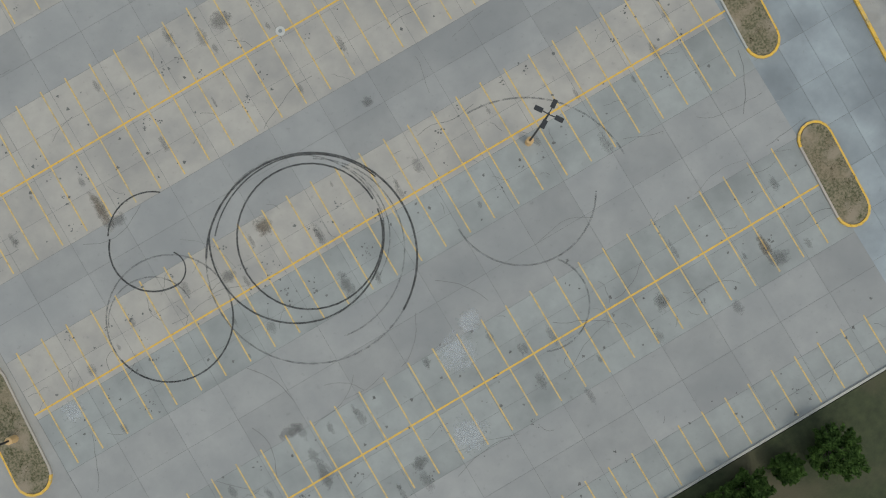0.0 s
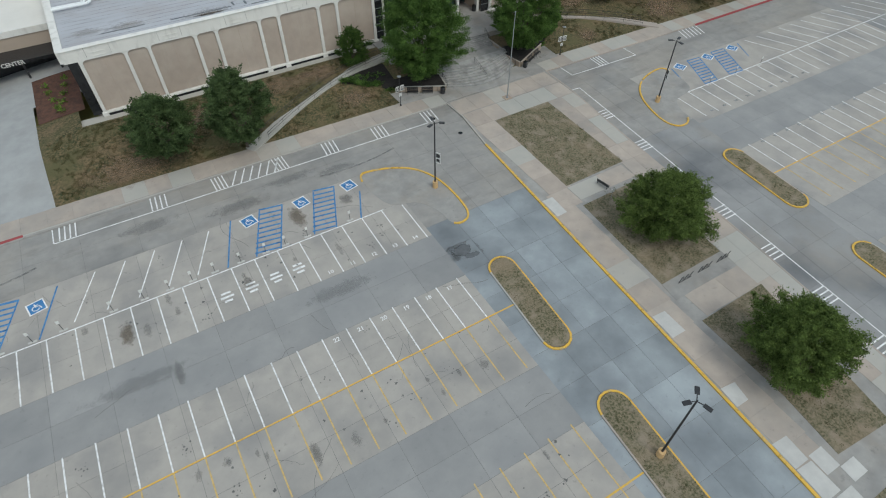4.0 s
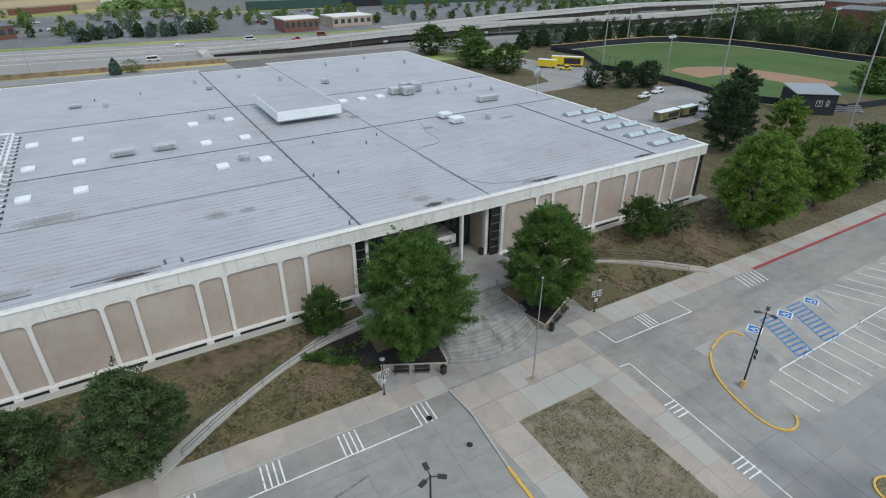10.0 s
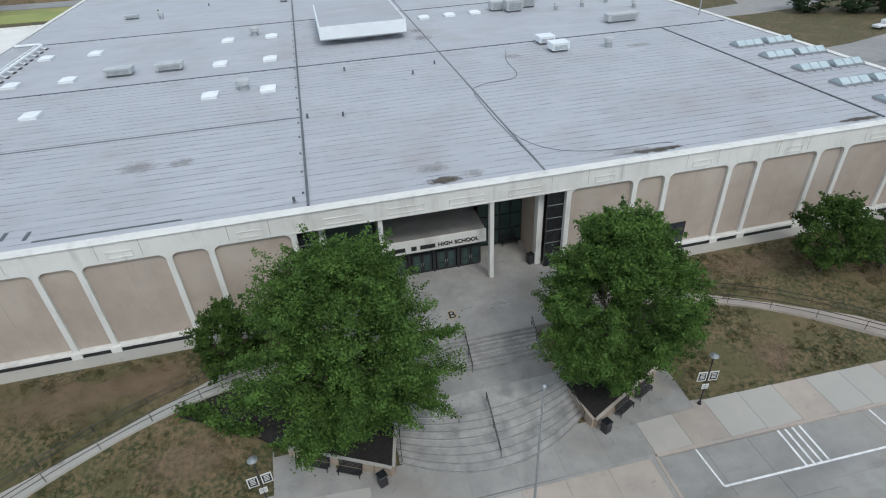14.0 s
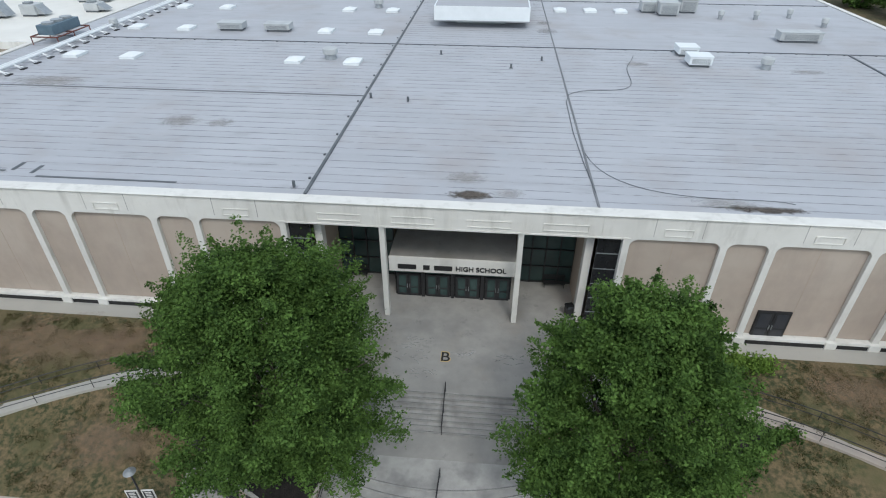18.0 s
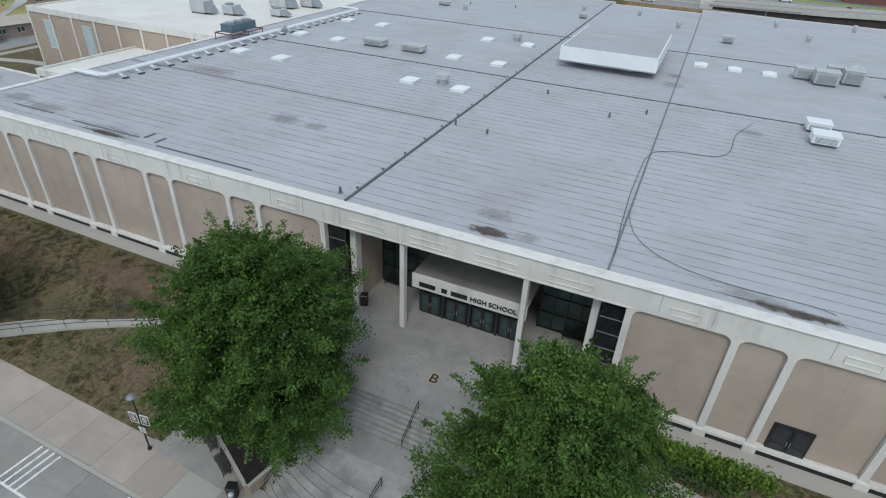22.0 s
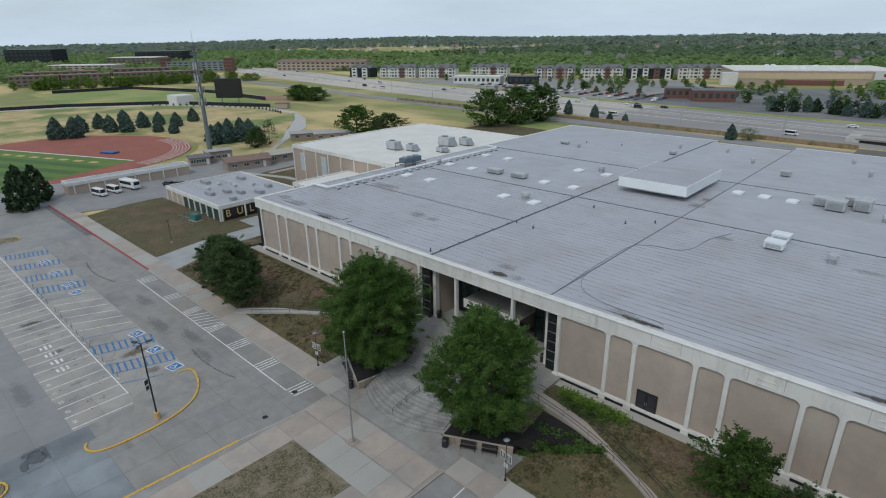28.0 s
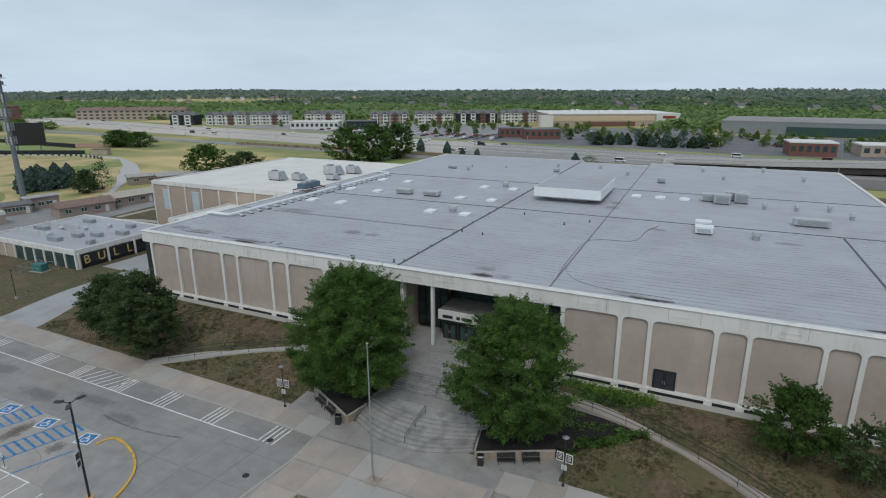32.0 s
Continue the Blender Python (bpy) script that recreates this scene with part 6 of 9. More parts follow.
for k in range(330):
    x, y = rnd.uniform(-104, -28), rnd.choice((-17, -39, -54, -61, -75, -80, -94, -100, -112)) + rnd.uniform(-3.2, 3.2)
    prism(blob(x, y, rnd.uniform(0.05, 0.17), k, 0.6, 9), 0.0, 0.0095 + 0.00001 * k, bm)
for k in range(170):
    x, y = -103 + 2.86 * rnd.randrange(26) + rnd.uniform(-0.6, 0.6), rnd.choice((-10, -17, -32, -39, -54, -61, -75, -80, -94, -100, -112)) + rnd.uniform(-2.8, 2.8)
    for j in range(rnd.randint(3, 8)):
        prism(blob(x + rnd.gauss(0, 0.28), y + rnd.gauss(0, 0.34), rnd.uniform(0.03, 0.1), k + j, 0.6, 7), 0.0, 0.0095 + 0.00001 * k, bm)
part("oil_spots", bm, M["spot"], lot)["kind"] = "stuff"
bm = bmesh.new()
for k in range(60):
    x, y = rnd.uniform(-104, -28), rnd.uniform(-108, -8)
    pts = [(x, y)]
    a = rnd.choice((0, 1.57, 0.5, -0.9)) + rnd.uniform(-0.4, 0.4)
    for _ in range(rnd.randint(4, 9)):
        a += rnd.uniform(-0.3, 0.3)
        x, y = x + 0.8 * math.cos(a), y + 0.8 * math.sin(a)
        pts.append((x, y))
    strip(bm, pts, rnd.uniform(0.02, 0.04), 0.0, 0.009 + 0.00002 * k)
for k in range(130):
    x, y = rnd.uniform(-104, -28), rnd.choice((-10, -17, -32, -39, -54, -61, -75, -80, -94, -100, -112)) + rnd.uniform(-3.0, 3.0)
    pts = [(x, y)]
    a = rnd.choice((0, 1.57, 0.5, -0.9, 2.3))
    for _ in range(rnd.randint(3, 8)):
        a += rnd.uniform(-0.6, 0.6)
        d = rnd.uniform(0.15, 0.5)
        x, y = x + d * math.cos(a), y + d * math.sin(a)
        pts.append((x, y))
    strip(bm, pts, rnd.uniform(0.02, 0.038), 0.0, 0.009 + 0.00001 * k)
part("cracks", bm, M["crack"], lot)["kind"] = "stuff"
sewer = thing("manhole_cover", "round iron manhole cover in the drop-off lane", "manhole cover", (-13.4, 0.6, 0.0), 0, kind="structure")
part("lid", rods(((0, 0, -0.05), (0, 0, 0.02), 0.36), sides=20), M["granite"], sewer)
sewer = thing("manhole_cover", "round iron manhole cover in the drive", "manhole cover", (-11.8, -4.6, 0.0), 0, kind="structure")
part("lid", rods(((0, 0, -0.05), (0, 0, 0.02), 0.34), sides=20), M["granite"], sewer)
oldbase = thing("lamp_footing", "round pale footing of a removed lamp", "footing", (-65.0, -57.2, 0.0))
part("ring", rods(((0, 0, -0.05), (0, 0, 0.06), 0.5, 0.46), sides=18), M["newslab"], oldbase)
part("bolt_plate", rods(((0, 0, 0.05), (0, 0, 0.1), 0.2, 0.18), sides=12), M["steel"], oldbase)

# ---------------------------------------------------------------- things on the roof
RZ = 13.04


def skylight(x, y, w=1.9, d=2.3):
    t = thing("roof_skylight", "white domed skylight on a low kerb on the roof", "skylight", (x, y, RZ), 0, "roof skylights")
    part("kerb", boxed((-w / 2, -d / 2, 0, w / 2, d / 2, 0.3)), M["sheet"], t)
    bm = bmesh.new()
    n = 6
    g = [[bm.verts.new((w * 0.52 * (2 * i / n - 1), d * 0.52 * (2 * j / n - 1), 0.3 + 0.28 * (1 - (2 * i / n - 1) ** 2) * (1 - (2 * j / n - 1) ** 2))) for i in range(n + 1)] for j in range(n + 1)]
    for j in range(n):
        for i in range(n):
            bm.faces.new((g[j][i], g[j][i + 1], g[j + 1][i + 1], g[j + 1][i]))
    part("dome", bm, M["skylight"], t, smooth=True)


for x in (-49.2, -41.9, -21.4, -14.3):
    for y in (55.9, 70.4, 84.9):
        skylight(x, y)
for x in (12.6, 17.4, 22.2):
    skylight(x, 87.8)


def turbine(x, y, r=0.75, h=1.3):
    t = thing("roof_ventilator", "round galvanised roof ventilator", "ventilator", (x, y, RZ), 0, "roof ventilators")
    part("base", rods(((0, 0, 0), (0, 0, h * 0.45), r * 0.8, r * 0.7), sides=14), M["galv"], t)
    part("hood", rods(((0, 0, h * 0.5), (0, 0, h * 0.95), r, r), ((0, 0, h * 0.95), (0, 0, h * 1.05), r, r * 0.6), sides=14), M["unit"], t)
    part("band", rods(((0, 0, h * 0.44), (0, 0, h * 0.52), r * 0.85, r * 0.85), sides=14), M["steel"], t)


for x, y, r in ((-17.1, 87.6, 0.8), (-17.4, 57.4, 0.9), (-14.1, 126.7, 0.5), (33.7, 57.9, 0.7), (6.7, 118.6, 0.5), (-2.2, 128.3, 0.5), (30.0, 120.0, 0.5), (36.6, 84.0, 0.45), (42.0, 84.5, 0.45), (47.5, 86.0, 0.45), (50.0, 80.0, 0.5), (-36.0, 110.0, 0.6), (-52.5, 70.0, 0.6), (25.0, 133.0, 0.5), (40.0, 138.0, 0.5), (48.0, 125.0, 0.5)):
    turbine(x, y, r)


def roof_box(x, y, w, d, h, label, material="sheet", legs=True):
    t = thing("roof_unit", label, "roof unit", (x, y, RZ))
    if legs:
        part("curb", boxed((-w * 0.42, -d * 0.42, 0, w * 0.42, d * 0.42, 0.3)), M["darkseam"], t)
    part("housing", boxed((-w / 2, -d / 2, 0.28, w / 2, d / 2, 0.28 + h), bevel=0.05), M[material], t)
    part("grille", boxed(*[(-w * 0.4, -d / 2 - 0.02, 0.42 + k * 0.12, w * 0.4, -d / 2, 0.48 + k * 0.12) for k in range(max(1, int(h / 0.14) - 1))]), M["steel"], t)
    part("lid", boxed((-w / 2 - 0.06, -d / 2 - 0.06, 0.28 + h, w / 2 + 0.06, d / 2 + 0.06, 0.36 + h)), M[material], t)


for x, y, w, d, h, lab in ((-35.1, 70.6, 3.6, 2.0, 0.75, "long low grey roof hood"), (-28.3, 70.6, 3.6, 2.0, 0.75, "long low grey roof hood"), (26.3, 58.8, 2.6, 2.2, 0.9, "white box ventilator on the roof"), (26.1, 63.3, 2.4, 2.2, 0.8, "white box ventilator on the roof"), (29.2, 86.6, 3.0, 2.6, 1.6, "tall grey air-handling unit"), (32.8, 89.0, 2.6, 2.4, 1.7, "grey air-handling unit with round fan"), (26.6, 88.6, 2.4, 2.4, 1.3, "plain grey air-handling unit on the roof"), (30.8, 91.6, 2.0, 2.0, 1.4, "small grey air-handling unit"), (-12.2, 117.0, 1.6, 1.2, 0.6, "small grey roof unit"), (16.0, 109.0, 2.0, 1.4, 0.9, "grey roof unit on legs"), (-42.0, 112.5, 2.6, 1.0, 0.5, "small grey roof unit with red pipes")):
    roof_box(x, y, w, d, h, lab, "unit" if "grey" in lab else "sheet")
roof_box(42.7, 71.2, 5.4, 1.8, 1.0, "long teal-grey roof unit with angled ends", "unit")
turbine(33.2, 90.6, 1.0, 2.2)

for k in range(5):
    for x0 in (49.4, 54.2):
        y = 27.6 + 5.9 * k
        t = thing("ridge_skylight", "long translucent ridge skylight on steel feet", "skylight", (x0, y, RZ), 0, "ridge skylights")
        bm = bmesh.new()
        a = [bm.verts.new(p) for p in ((0, -0.9, 0.25), (3.9, -0.9, 0.25), (3.9, 0, 0.75), (0, 0, 0.75), (0, 0.9, 0.25), (3.9, 0.9, 0.25))]
        for f in ((0, 1, 2, 3), (3, 2, 5, 4), (0, 3, 4), (1, 5, 2), (0, 4, 5, 1)):
            bm.faces.new([a[i] for i in f])
        part("glazing", bm, M["ridgeglass"], t)
        part("kerb", boxed((-0.1, -1.0, 0.0, 4.0, 1.0, 0.26)), M["galv"], t)
        for q in (0.0, 1.3, 2.6, 3.9):
            part("glazing_bar", tube([(q, -0.92, 0.27), (q, 0.0, 0.78), (q, 0.92, 0.27)], 0.035, 4), M["galv"], t)
        for q in (0.2, 1.4, 2.6, 3.7):
            part("foot", rods(((q, -1.0, 0.1), (q, -1.45, 0.0), 0.04), sides=4), M["steel"], t)

pent = thing("roof_penthouse", "broad flat white penthouse slab raised over the roof", "penthouse", (0, 0, RZ))
part("plinth", boxed((-3.6, 78.2, 0.0, 3.6, 91.0, 0.95)), M["unit"], pent)
part("fascia", boxed((-6.7, 75.0, 0.92, 7.0, 94.0, 2.95)), M["sheet"], pent)
part("top", boxed((-6.5, 75.2, 2.95, 6.8, 93.8, 2.99)), M["roof"], pent)
part("drip", boxed((-6.77, 74.92, 0.92, 7.07, 75.0, 1.07)), M["galv"], pent)

pipe = thing("roof_pipe_run", "white insulated roof pipe on many small feet", "pipe run", (0, 0, RZ))
line = [(-58.4, 36.5, 0.55), (-53.4, 36.5, 0.55), (-52.9, 37.2, 0.55), (-52.5, 93.6, 0.55), (-53.2, 94.4, 0.55), (-57.0, 94.6, 0.55)]
part("pipe", rods(*[(a, b, 0.2) for a, b in zip(line, line[1:])], sides=8), M["skylight"], pipe)
part("second_pipe", rods(((-58.2, 37.3, 0.5), (-53.7, 37.3, 0.5), 0.12), ((-53.7, 37.3, 0.5), (-53.4, 93.2, 0.5), 0.12), sides=6), M["skylight"], pipe)
for k in range(24):
    y = 38.5 + 2.35 * k
    part("foot", rods(((-52.6, y, 0.5), (-51.6, y + 0.25, 0.05), 0.05), ((-52.6, y, 0.5), (-51.6, y - 0.25, 0.05), 0.05), ((-52.6, y, 0.5), (-54.2, y, 0.05), 0.05), ((-54.2, y, 0.3), (-51.6, y, 0.3), 0.04), sides=4), M["skylight"], pipe)
    for px, py in ((-51.6, 0.25), (-51.6, -0.25), (-54.2, 0.0)):
        part("pad", boxed((px - 0.2, y + py - 0.16, 0.0, px + 0.2, y + py + 0.16, 0.12)), M["black"], pipe)
chill = thing("roof_chiller", "grey-blue chiller with three fans on a red steel frame", "chiller", (-55.9, 63.4, RZ))
part("body", boxed((-1.1, -2.8, 1.1, 1.1, 2.8, 2.3), bevel=0.05), M["chillerblue"], chill)
for k in (-1.8, 0.0, 1.8):
    part("fan_ring", rods(((0, k, 2.3), (0, k, 2.55), 0.75), sides=14), M["galv"], chill)
for x, y in ((-1.8, -3.4), (1.8, -3.4), (-1.8, 0), (1.8, 0), (-1.8, 3.4), (1.8, 3.4)):
    part("frame_leg", rods(((x, y, 0), (x, y, 1.1), 0.09), sides=4), M["rust"], chill)
part("frame", rods(((-1.8, -3.4, 1.0), (1.8, -3.4, 1.0), 0.09), ((-1.8, 3.4, 1.0), (1.8, 3.4, 1.0), 0.09), ((-1.8, -3.4, 1.0), (-1.8, 3.4, 1.0), 0.09), ((1.8, -3.4, 1.0), (1.8, 3.4, 1.0), 0.09), ((-1.8, 0, 1.0), (1.8, 0, 1.0), 0.09), sides=4), M["rust"], chill)
dish = thing("satellite_dish", "grey mesh satellite dish on a mast at the roof edge", "satellite dish", (56.5, 70.0, RZ))
part("mast", rods(((0, 0, 0), (0, 0, 6.0), 0.12, 0.06), sides=6), M["galv"], dish)
part("reflector", rods(((0, -0.1, 5.4), (0, 0.15, 5.4), 0.3, 1.2), sides=16), M["galv"], dish)
cable = thing("roof_cable", "loose dark cable lying in a loop on the roof", "cable", (0, 0, RZ))
loop = bezier([(19.3, 62.3, 0), (18.2, 57.0, 0), (14.6, 56.5, 0), (20.5, 50.5, 0), (16.5, 45.5, 0), (13.5, 51.3, 0), (10.1, 47.2, 0)], 30)
loop += [(9.6, 45.0, 0), (9.5, 37.0, 0), (9.7, 31.0, 0), (10.0, 26.0, 0)]
part("wire", tube([(x, y, 0.05) for x, y, _ in loop], 0.032, 4), M["darkseam"], cable)
loop = bezier([(10.0, 33.0, 0), (10.5, 28.0, 0), (13.0, 26.0, 0), (16.5, 25.2, 0), (22.0, 26.6, 0), (23.5, 25.6, 0)], 16)
part("second_wire", tube([(x, y, 0.04) for x, y, _ in loop], 0.024, 4), M["darkseam"], cable)
k = 0
for x, y, r, sx in ((-26.2, 36.3, 1.0, 1.3), (-22.1, 36.1, 0.8, 1.2), (0.7, 27.2, 0.8, 1.3), (4.0, 25.0, 0.55, 1.4), (19.0, 24.9, 0.6, 3.0), (19.3, 58.6, 0.7, 1.6), (-38.0, 25.0, 0.9, 3.0), (-49.5, 26.4, 1.1, 2.0), (-55.0, 27.2, 0.9, 1.8), (9.6, 74.0, 1.3, 0.9), (9.5, 79.0, 1.0, 0.8), (38.0, 57.0, 0.6, 2.6), (-46.0, 46.0, 1.4, 2.4)):
    k += 1
    part("roof_stain", prism(blob(x, y, r * 1.7, 300 + k, 0.1, 24, sx), RZ, RZ + 0.024 + 0.0005 * k), M["roofstain"], school)
for x, y, r, sx, sy in ((21.5, 24.3, 0.8, 3.2, 0.5), (1.2, 24.6, 0.8, 1.6, 0.7), (-38.0, 24.4, 0.7, 3.0, 0.5), (44.0, 24.4, 0.7, 3.4, 0.5)):
    k += 1
    part("leaf_litter", prism(blob(x, y, r * 1.6, 300 + k, 0.1, 24, sx, sy), RZ, RZ + 0.024 + 0.0005 * k), M["litter"], school)
for x, y in ((-5.9, 43.2), (-9.8, 44.0), (-4.2, 60.5), (4.4, 55.5), (8.1, 58.9), (-11.6, 24.6), (-28, 120), (-38, 118)):
    t = thing("roof_vent_pipe", "short dark vent pipe on the roof", "vent pipe", (x, y, RZ), 0, "roof vent pipes")
    part("pipe", rods(((0, 0, 0), (0, 0, 0.5), 0.12, 0.12), sides=8), M["darkseam"], t)
    part("flashing", rods(((0, 0, 0), (0, 0, 0.1), 0.3, 0.16), sides=8), M["lap"], t)


for x, y, w, d in ((-34.0, 26.0, 0.3, 1.3), (-32.2, 25.6, 0.3, 1.3), (-39.0, 25.2, 9.0, 0.22), (-26.0, 24.5, 11.0, 0.2), (-50.0, 25.6, 6.0, 0.2)):
    part("roof_patch", boxed((x - w / 2, y - d / 2, RZ, x + w / 2, y + d / 2, RZ + 0.03)), M["darkseam"], school)


# ---------------------------------------------------------------- west campus
def flat_block(name, label, x0, y0, x1, y1, h, wall, roof_mat, bays=0, band=True, windows=(), z0=0.0, pane="glass"):
    t = thing(name, label, "building", (0, 0, z0))
    part("wall", boxed((x0, y0, -0.3, x1, y1, h - 0.5)), M[wall], t)
    part("roof", boxed((x0 + 0.25, y0 + 0.25, h - 0.5, x1 - 0.25, y1 - 0.25, h - 0.28)), M[roof_mat], t)
    if band:
        part("fascia", boxed((x0 - 0.2, y0 - 0.2, h - 1.0, x1 + 0.2, y0 + 0.2, h), (x0 - 0.2, y1 - 0.2, h - 1.0, x1 + 0.2, y1 + 0.2, h), (x0 - 0.2, y0 + 0.2, h - 1.0, x0 + 0.2, y1 - 0.2, h), (x1 - 0.2, y0 + 0.2, h - 1.0, x1 + 0.2, y1 - 0.2, h)), M["precast"], t)
    for k in range(bays + 1):
        x = x0 + (x1 - x0) * k / max(1, bays)
        if bays:
            part("rib", boxed((x - 0.18, y0 - 0.22, -0.2, x + 0.18, y0 + 0.1, h - 1.0)), M["precast"], t)
    for wx0, wz0, wx1, wz1 in windows:
        w = part("window", boxed((wx0, y0 - 0.06, wz0, wx1, y0 + 0.05, wz1)), M[pane], t)
        part("window_frame", boxed((wx0 - 0.08, y0 - 0.1, wz1, wx1 + 0.08, y0 - 0.02, wz1 + 0.1), (wx0 - 0.08, y0 - 0.1, wz0 - 0.1, wx1 + 0.08, y0 - 0.02, wz0)), M["precast"], w)
    return t


annex = flat_block("annex_building", "low white-ribbed school annex with dark window bays and gold lettering", -117.0, 27.6, -86.5, 50.0, 5.0, "tanwall", "roof", 9, True, [(-117.0 + 3.389 * k + 0.3, 0.1, -117.0 + 3.389 * (k + 1) - 0.3, 3.9) for k in range(3, 9)])
part("dark_screen", boxed((-86.5, 28.6, 0.4, -86.3, 49.0, 3.8)), M["granite"], annex)
for k in range(4):
    y = 28.0 + k * 6.2
    part("rib", boxed((-86.4, y - 0.17, -0.1, -86.05, y + 0.17, 4.1)), M["precast"], annex)
for k, ch in enumerate("BULL"):
    lettering(ch, 2.5, M["gold"], pose(-86.2, 29.6 + k * 3.15, 2.6, 90, 0, 90), annex, "screen_letter", 0.04)
for x, y, w in ((-97.5, 35.5, 2.6), (-94.0, 37.5, 2.6), (-90.5, 41.0, 3.0), (-99.0, 31.5, 3.6), (-94.5, 46.0, 2.2), (-108.5, 45.5, 3.2), (-112.0, 36.5, 4.2), (-89.5, 33.0, 1.6)):
    part("roof_duct", boxed((x - w / 2, y - 0.7, 4.7, x + w / 2, y + 0.7, 5.6), bevel=0.08), M["galv"], annex)
for x, y in ((-101.5, 40.0), (-99.0, 44.0), (-104.0, 33.5), (-107.0, 38.0)):
    part("roof_fan", rods(((x, y, 4.7), (x, y, 5.2), 0.45), ((x, y, 5.3), (x, y, 5.6), 0.7, 0.5), sides=12), M["unit"], annex)
part("roof_screen", boxed((-116.0, 33.0, 4.7, -104.0, 33.2, 5.6), (-116.0, 40.0, 4.7, -104.0, 40.2, 5.6)), M["unit"], annex)
box_t = thing("transformer_box", "teal electrical cabinet on a concrete pad", "transformer", (-92.5, 24.0, lawn(-92.5, 24.0)), 8)
part("cabinet", boxed((-1.3, -0.8, 0.1, 1.3, 0.8, 1.6), bevel=0.04), M["teal"], box_t)
part("pad", boxed((-1.7, -1.2, -0.2, 1.7, 1.2, 0.12)), M["walk"], box_t)
gym = flat_block("gym_building", "tall tan gym block with white roof and narrow windows", -107.0, 63.0, -60.0, 118.0, 12.6, "tanwall", "whiteroof", 8, True, [(-103.5, 5.4, -101.2, 10.4), (-93.0, 5.4, -90.6, 10.4)], 0.0, "ridgeglass")
for x, y, w, d, h in ((-78, 78, 3.6, 2.6, 2.2), (-72.5, 80, 2.6, 2.4, 1.6), (-70, 92, 4.2, 3.0, 2.4), (-66, 96, 3.0, 2.4, 2.0), (-64.5, 84, 2.4, 2.4, 1.2)):
    u = part("roof_unit", boxed((x - w / 2, y - d / 2, 12.6, x + w / 2, y + d / 2, 12.5 + h), bevel=0.06), M["unit"], gym)
    part("unit_curb", boxed((x - w * 0.45, y - d * 0.45, 12.2, x + w * 0.45, y + d * 0.45, 12.6)), M["darkseam"], u)
    bm = bmesh.new()
    v = [bm.verts.new(p) for p in ((x + w / 2, y - d * 0.4, 12.4 + h), (x + w / 2, y + d * 0.4, 12.4 + h), (x + w / 2 + 1.3, y + d * 0.4, 12.7), (x + w / 2 + 1.3, y - d * 0.4, 12.7), (x + w / 2, y - d * 0.4, 12.7), (x + w / 2, y + d * 0.4, 12.7))]
    for f in ((0, 3, 2, 1), (0, 4, 3), (1, 2, 5), (3, 4, 5, 2)):
        bm.faces.new([v[i] for i in f])
    part("intake_hood", bm, M["galv"], u)
    part("fan_ring", rods(((x - w * 0.15, y, 12.5 + h), (x - w * 0.15, y, 12.75 + h), d * 0.32), sides=14), M["steel"], u)
link_b = flat_block("link_building", "low link between gym and school with cream roof", -80.0, 45.0, -59.2, 66.0, 8.6, "tanwall", "whiteroof", 0, True)
part("dark_entrance", boxed((-79.0, 44.6, 0.0, -60.5, 45.0, 5.0)), M["granite"], link_b)
part("entrance_canopy", boxed((-79.5, 40.5, 5.0, -60.0, 45.0, 5.5)), M["granite"], link_b)
lettering("ACTIVITIES CENTER", 0.9, M["whitewall"], pose(-69.5, 40.46, 5.24, 90), link_b, "entrance_lettering", 0.02)
for x in (-78.0, -72.0, -66.0, -61.0):
    part("canopy_post", rods(((x, 41.0, 0), (x, 41.0, 5.0), 0.16), sides=8), M["black"], link_b)
lawn_sheet("pavement_west_court", -76.2, -66.4, 6.6, 31.0, M["courtwalk"], "pale concrete walk climbing beside the school's west end")["category"] = "pavement"
lawn_sheet("pavement_activities_court", -84.0, -59.2, 31.0, 46.0, M["courtwalk"], "pale concrete court before the activities entrance")["category"] = "pavement"
lawn_sheet("ground_mulch_bed", -66.0, -59.4, 25.4, 39.3, M["redmulch"], "red mulch bed with young plants at the building corner", lift=0.08)["category"] = "mulch bed"
t = thing("bed_plants", "small round green plants in the red mulch", "plants")
pts = np.concatenate([np.random.RandomState(400 + k).normal(size=(60, 3)) * (0.28, 0.28, 0.18) + (-62.6 + 1.6 * math.sin(k * 3.3), 26.8 + 1.25 * k, 0.45 + lawn(-62.6, 27.0)) for k in range(9)])
ob = new("leaves", leaf_mesh("leaves", pts, 0.14, M["leafbright"], 41))
ob.parent = t
lawn_sheet("ground_west_yard", -121.0, -76.2, 6.7, 27.5, M["grass"], "dry brown lawn before the annex")
lawn_sheet("ground_west_strip", -86.3, -76.2, 27.5, 31.0, M["grass"], "strip of dry lawn beside the annex")
lawn_sheet("ground_west_strip", -86.3, -84.0, 31.0, 50.0, M["grass"], "strip of dry lawn beside the annex")
back = link("ground_back_yard", prism([(-135, 50.5), (-86, 50.5), (-80.5, 46.5), (-80.5, 64), (-107.5, 64), (-107.5, 120), (-135, 126)], -0.3, -0.06), M["grass"])
tagged(back, "olive grass yard between annex, huts and gym", "lawn", kind="structure")
for pts in ([(-135, 60.5), (-118, 66.0), (-108, 67.0)], [(-128, 66.0), (-128.5, 78.0), (-124, 90.0)], [(-106, 50.6), (-104, 62.5)]):
    ob = link("pavement_yard_walk", strip(bmesh.new(), pts, 2.2, -0.2, -0.03), M["walk"])
    tagged(ob, "narrow concrete walk across the back yard", "pavement", kind="structure")
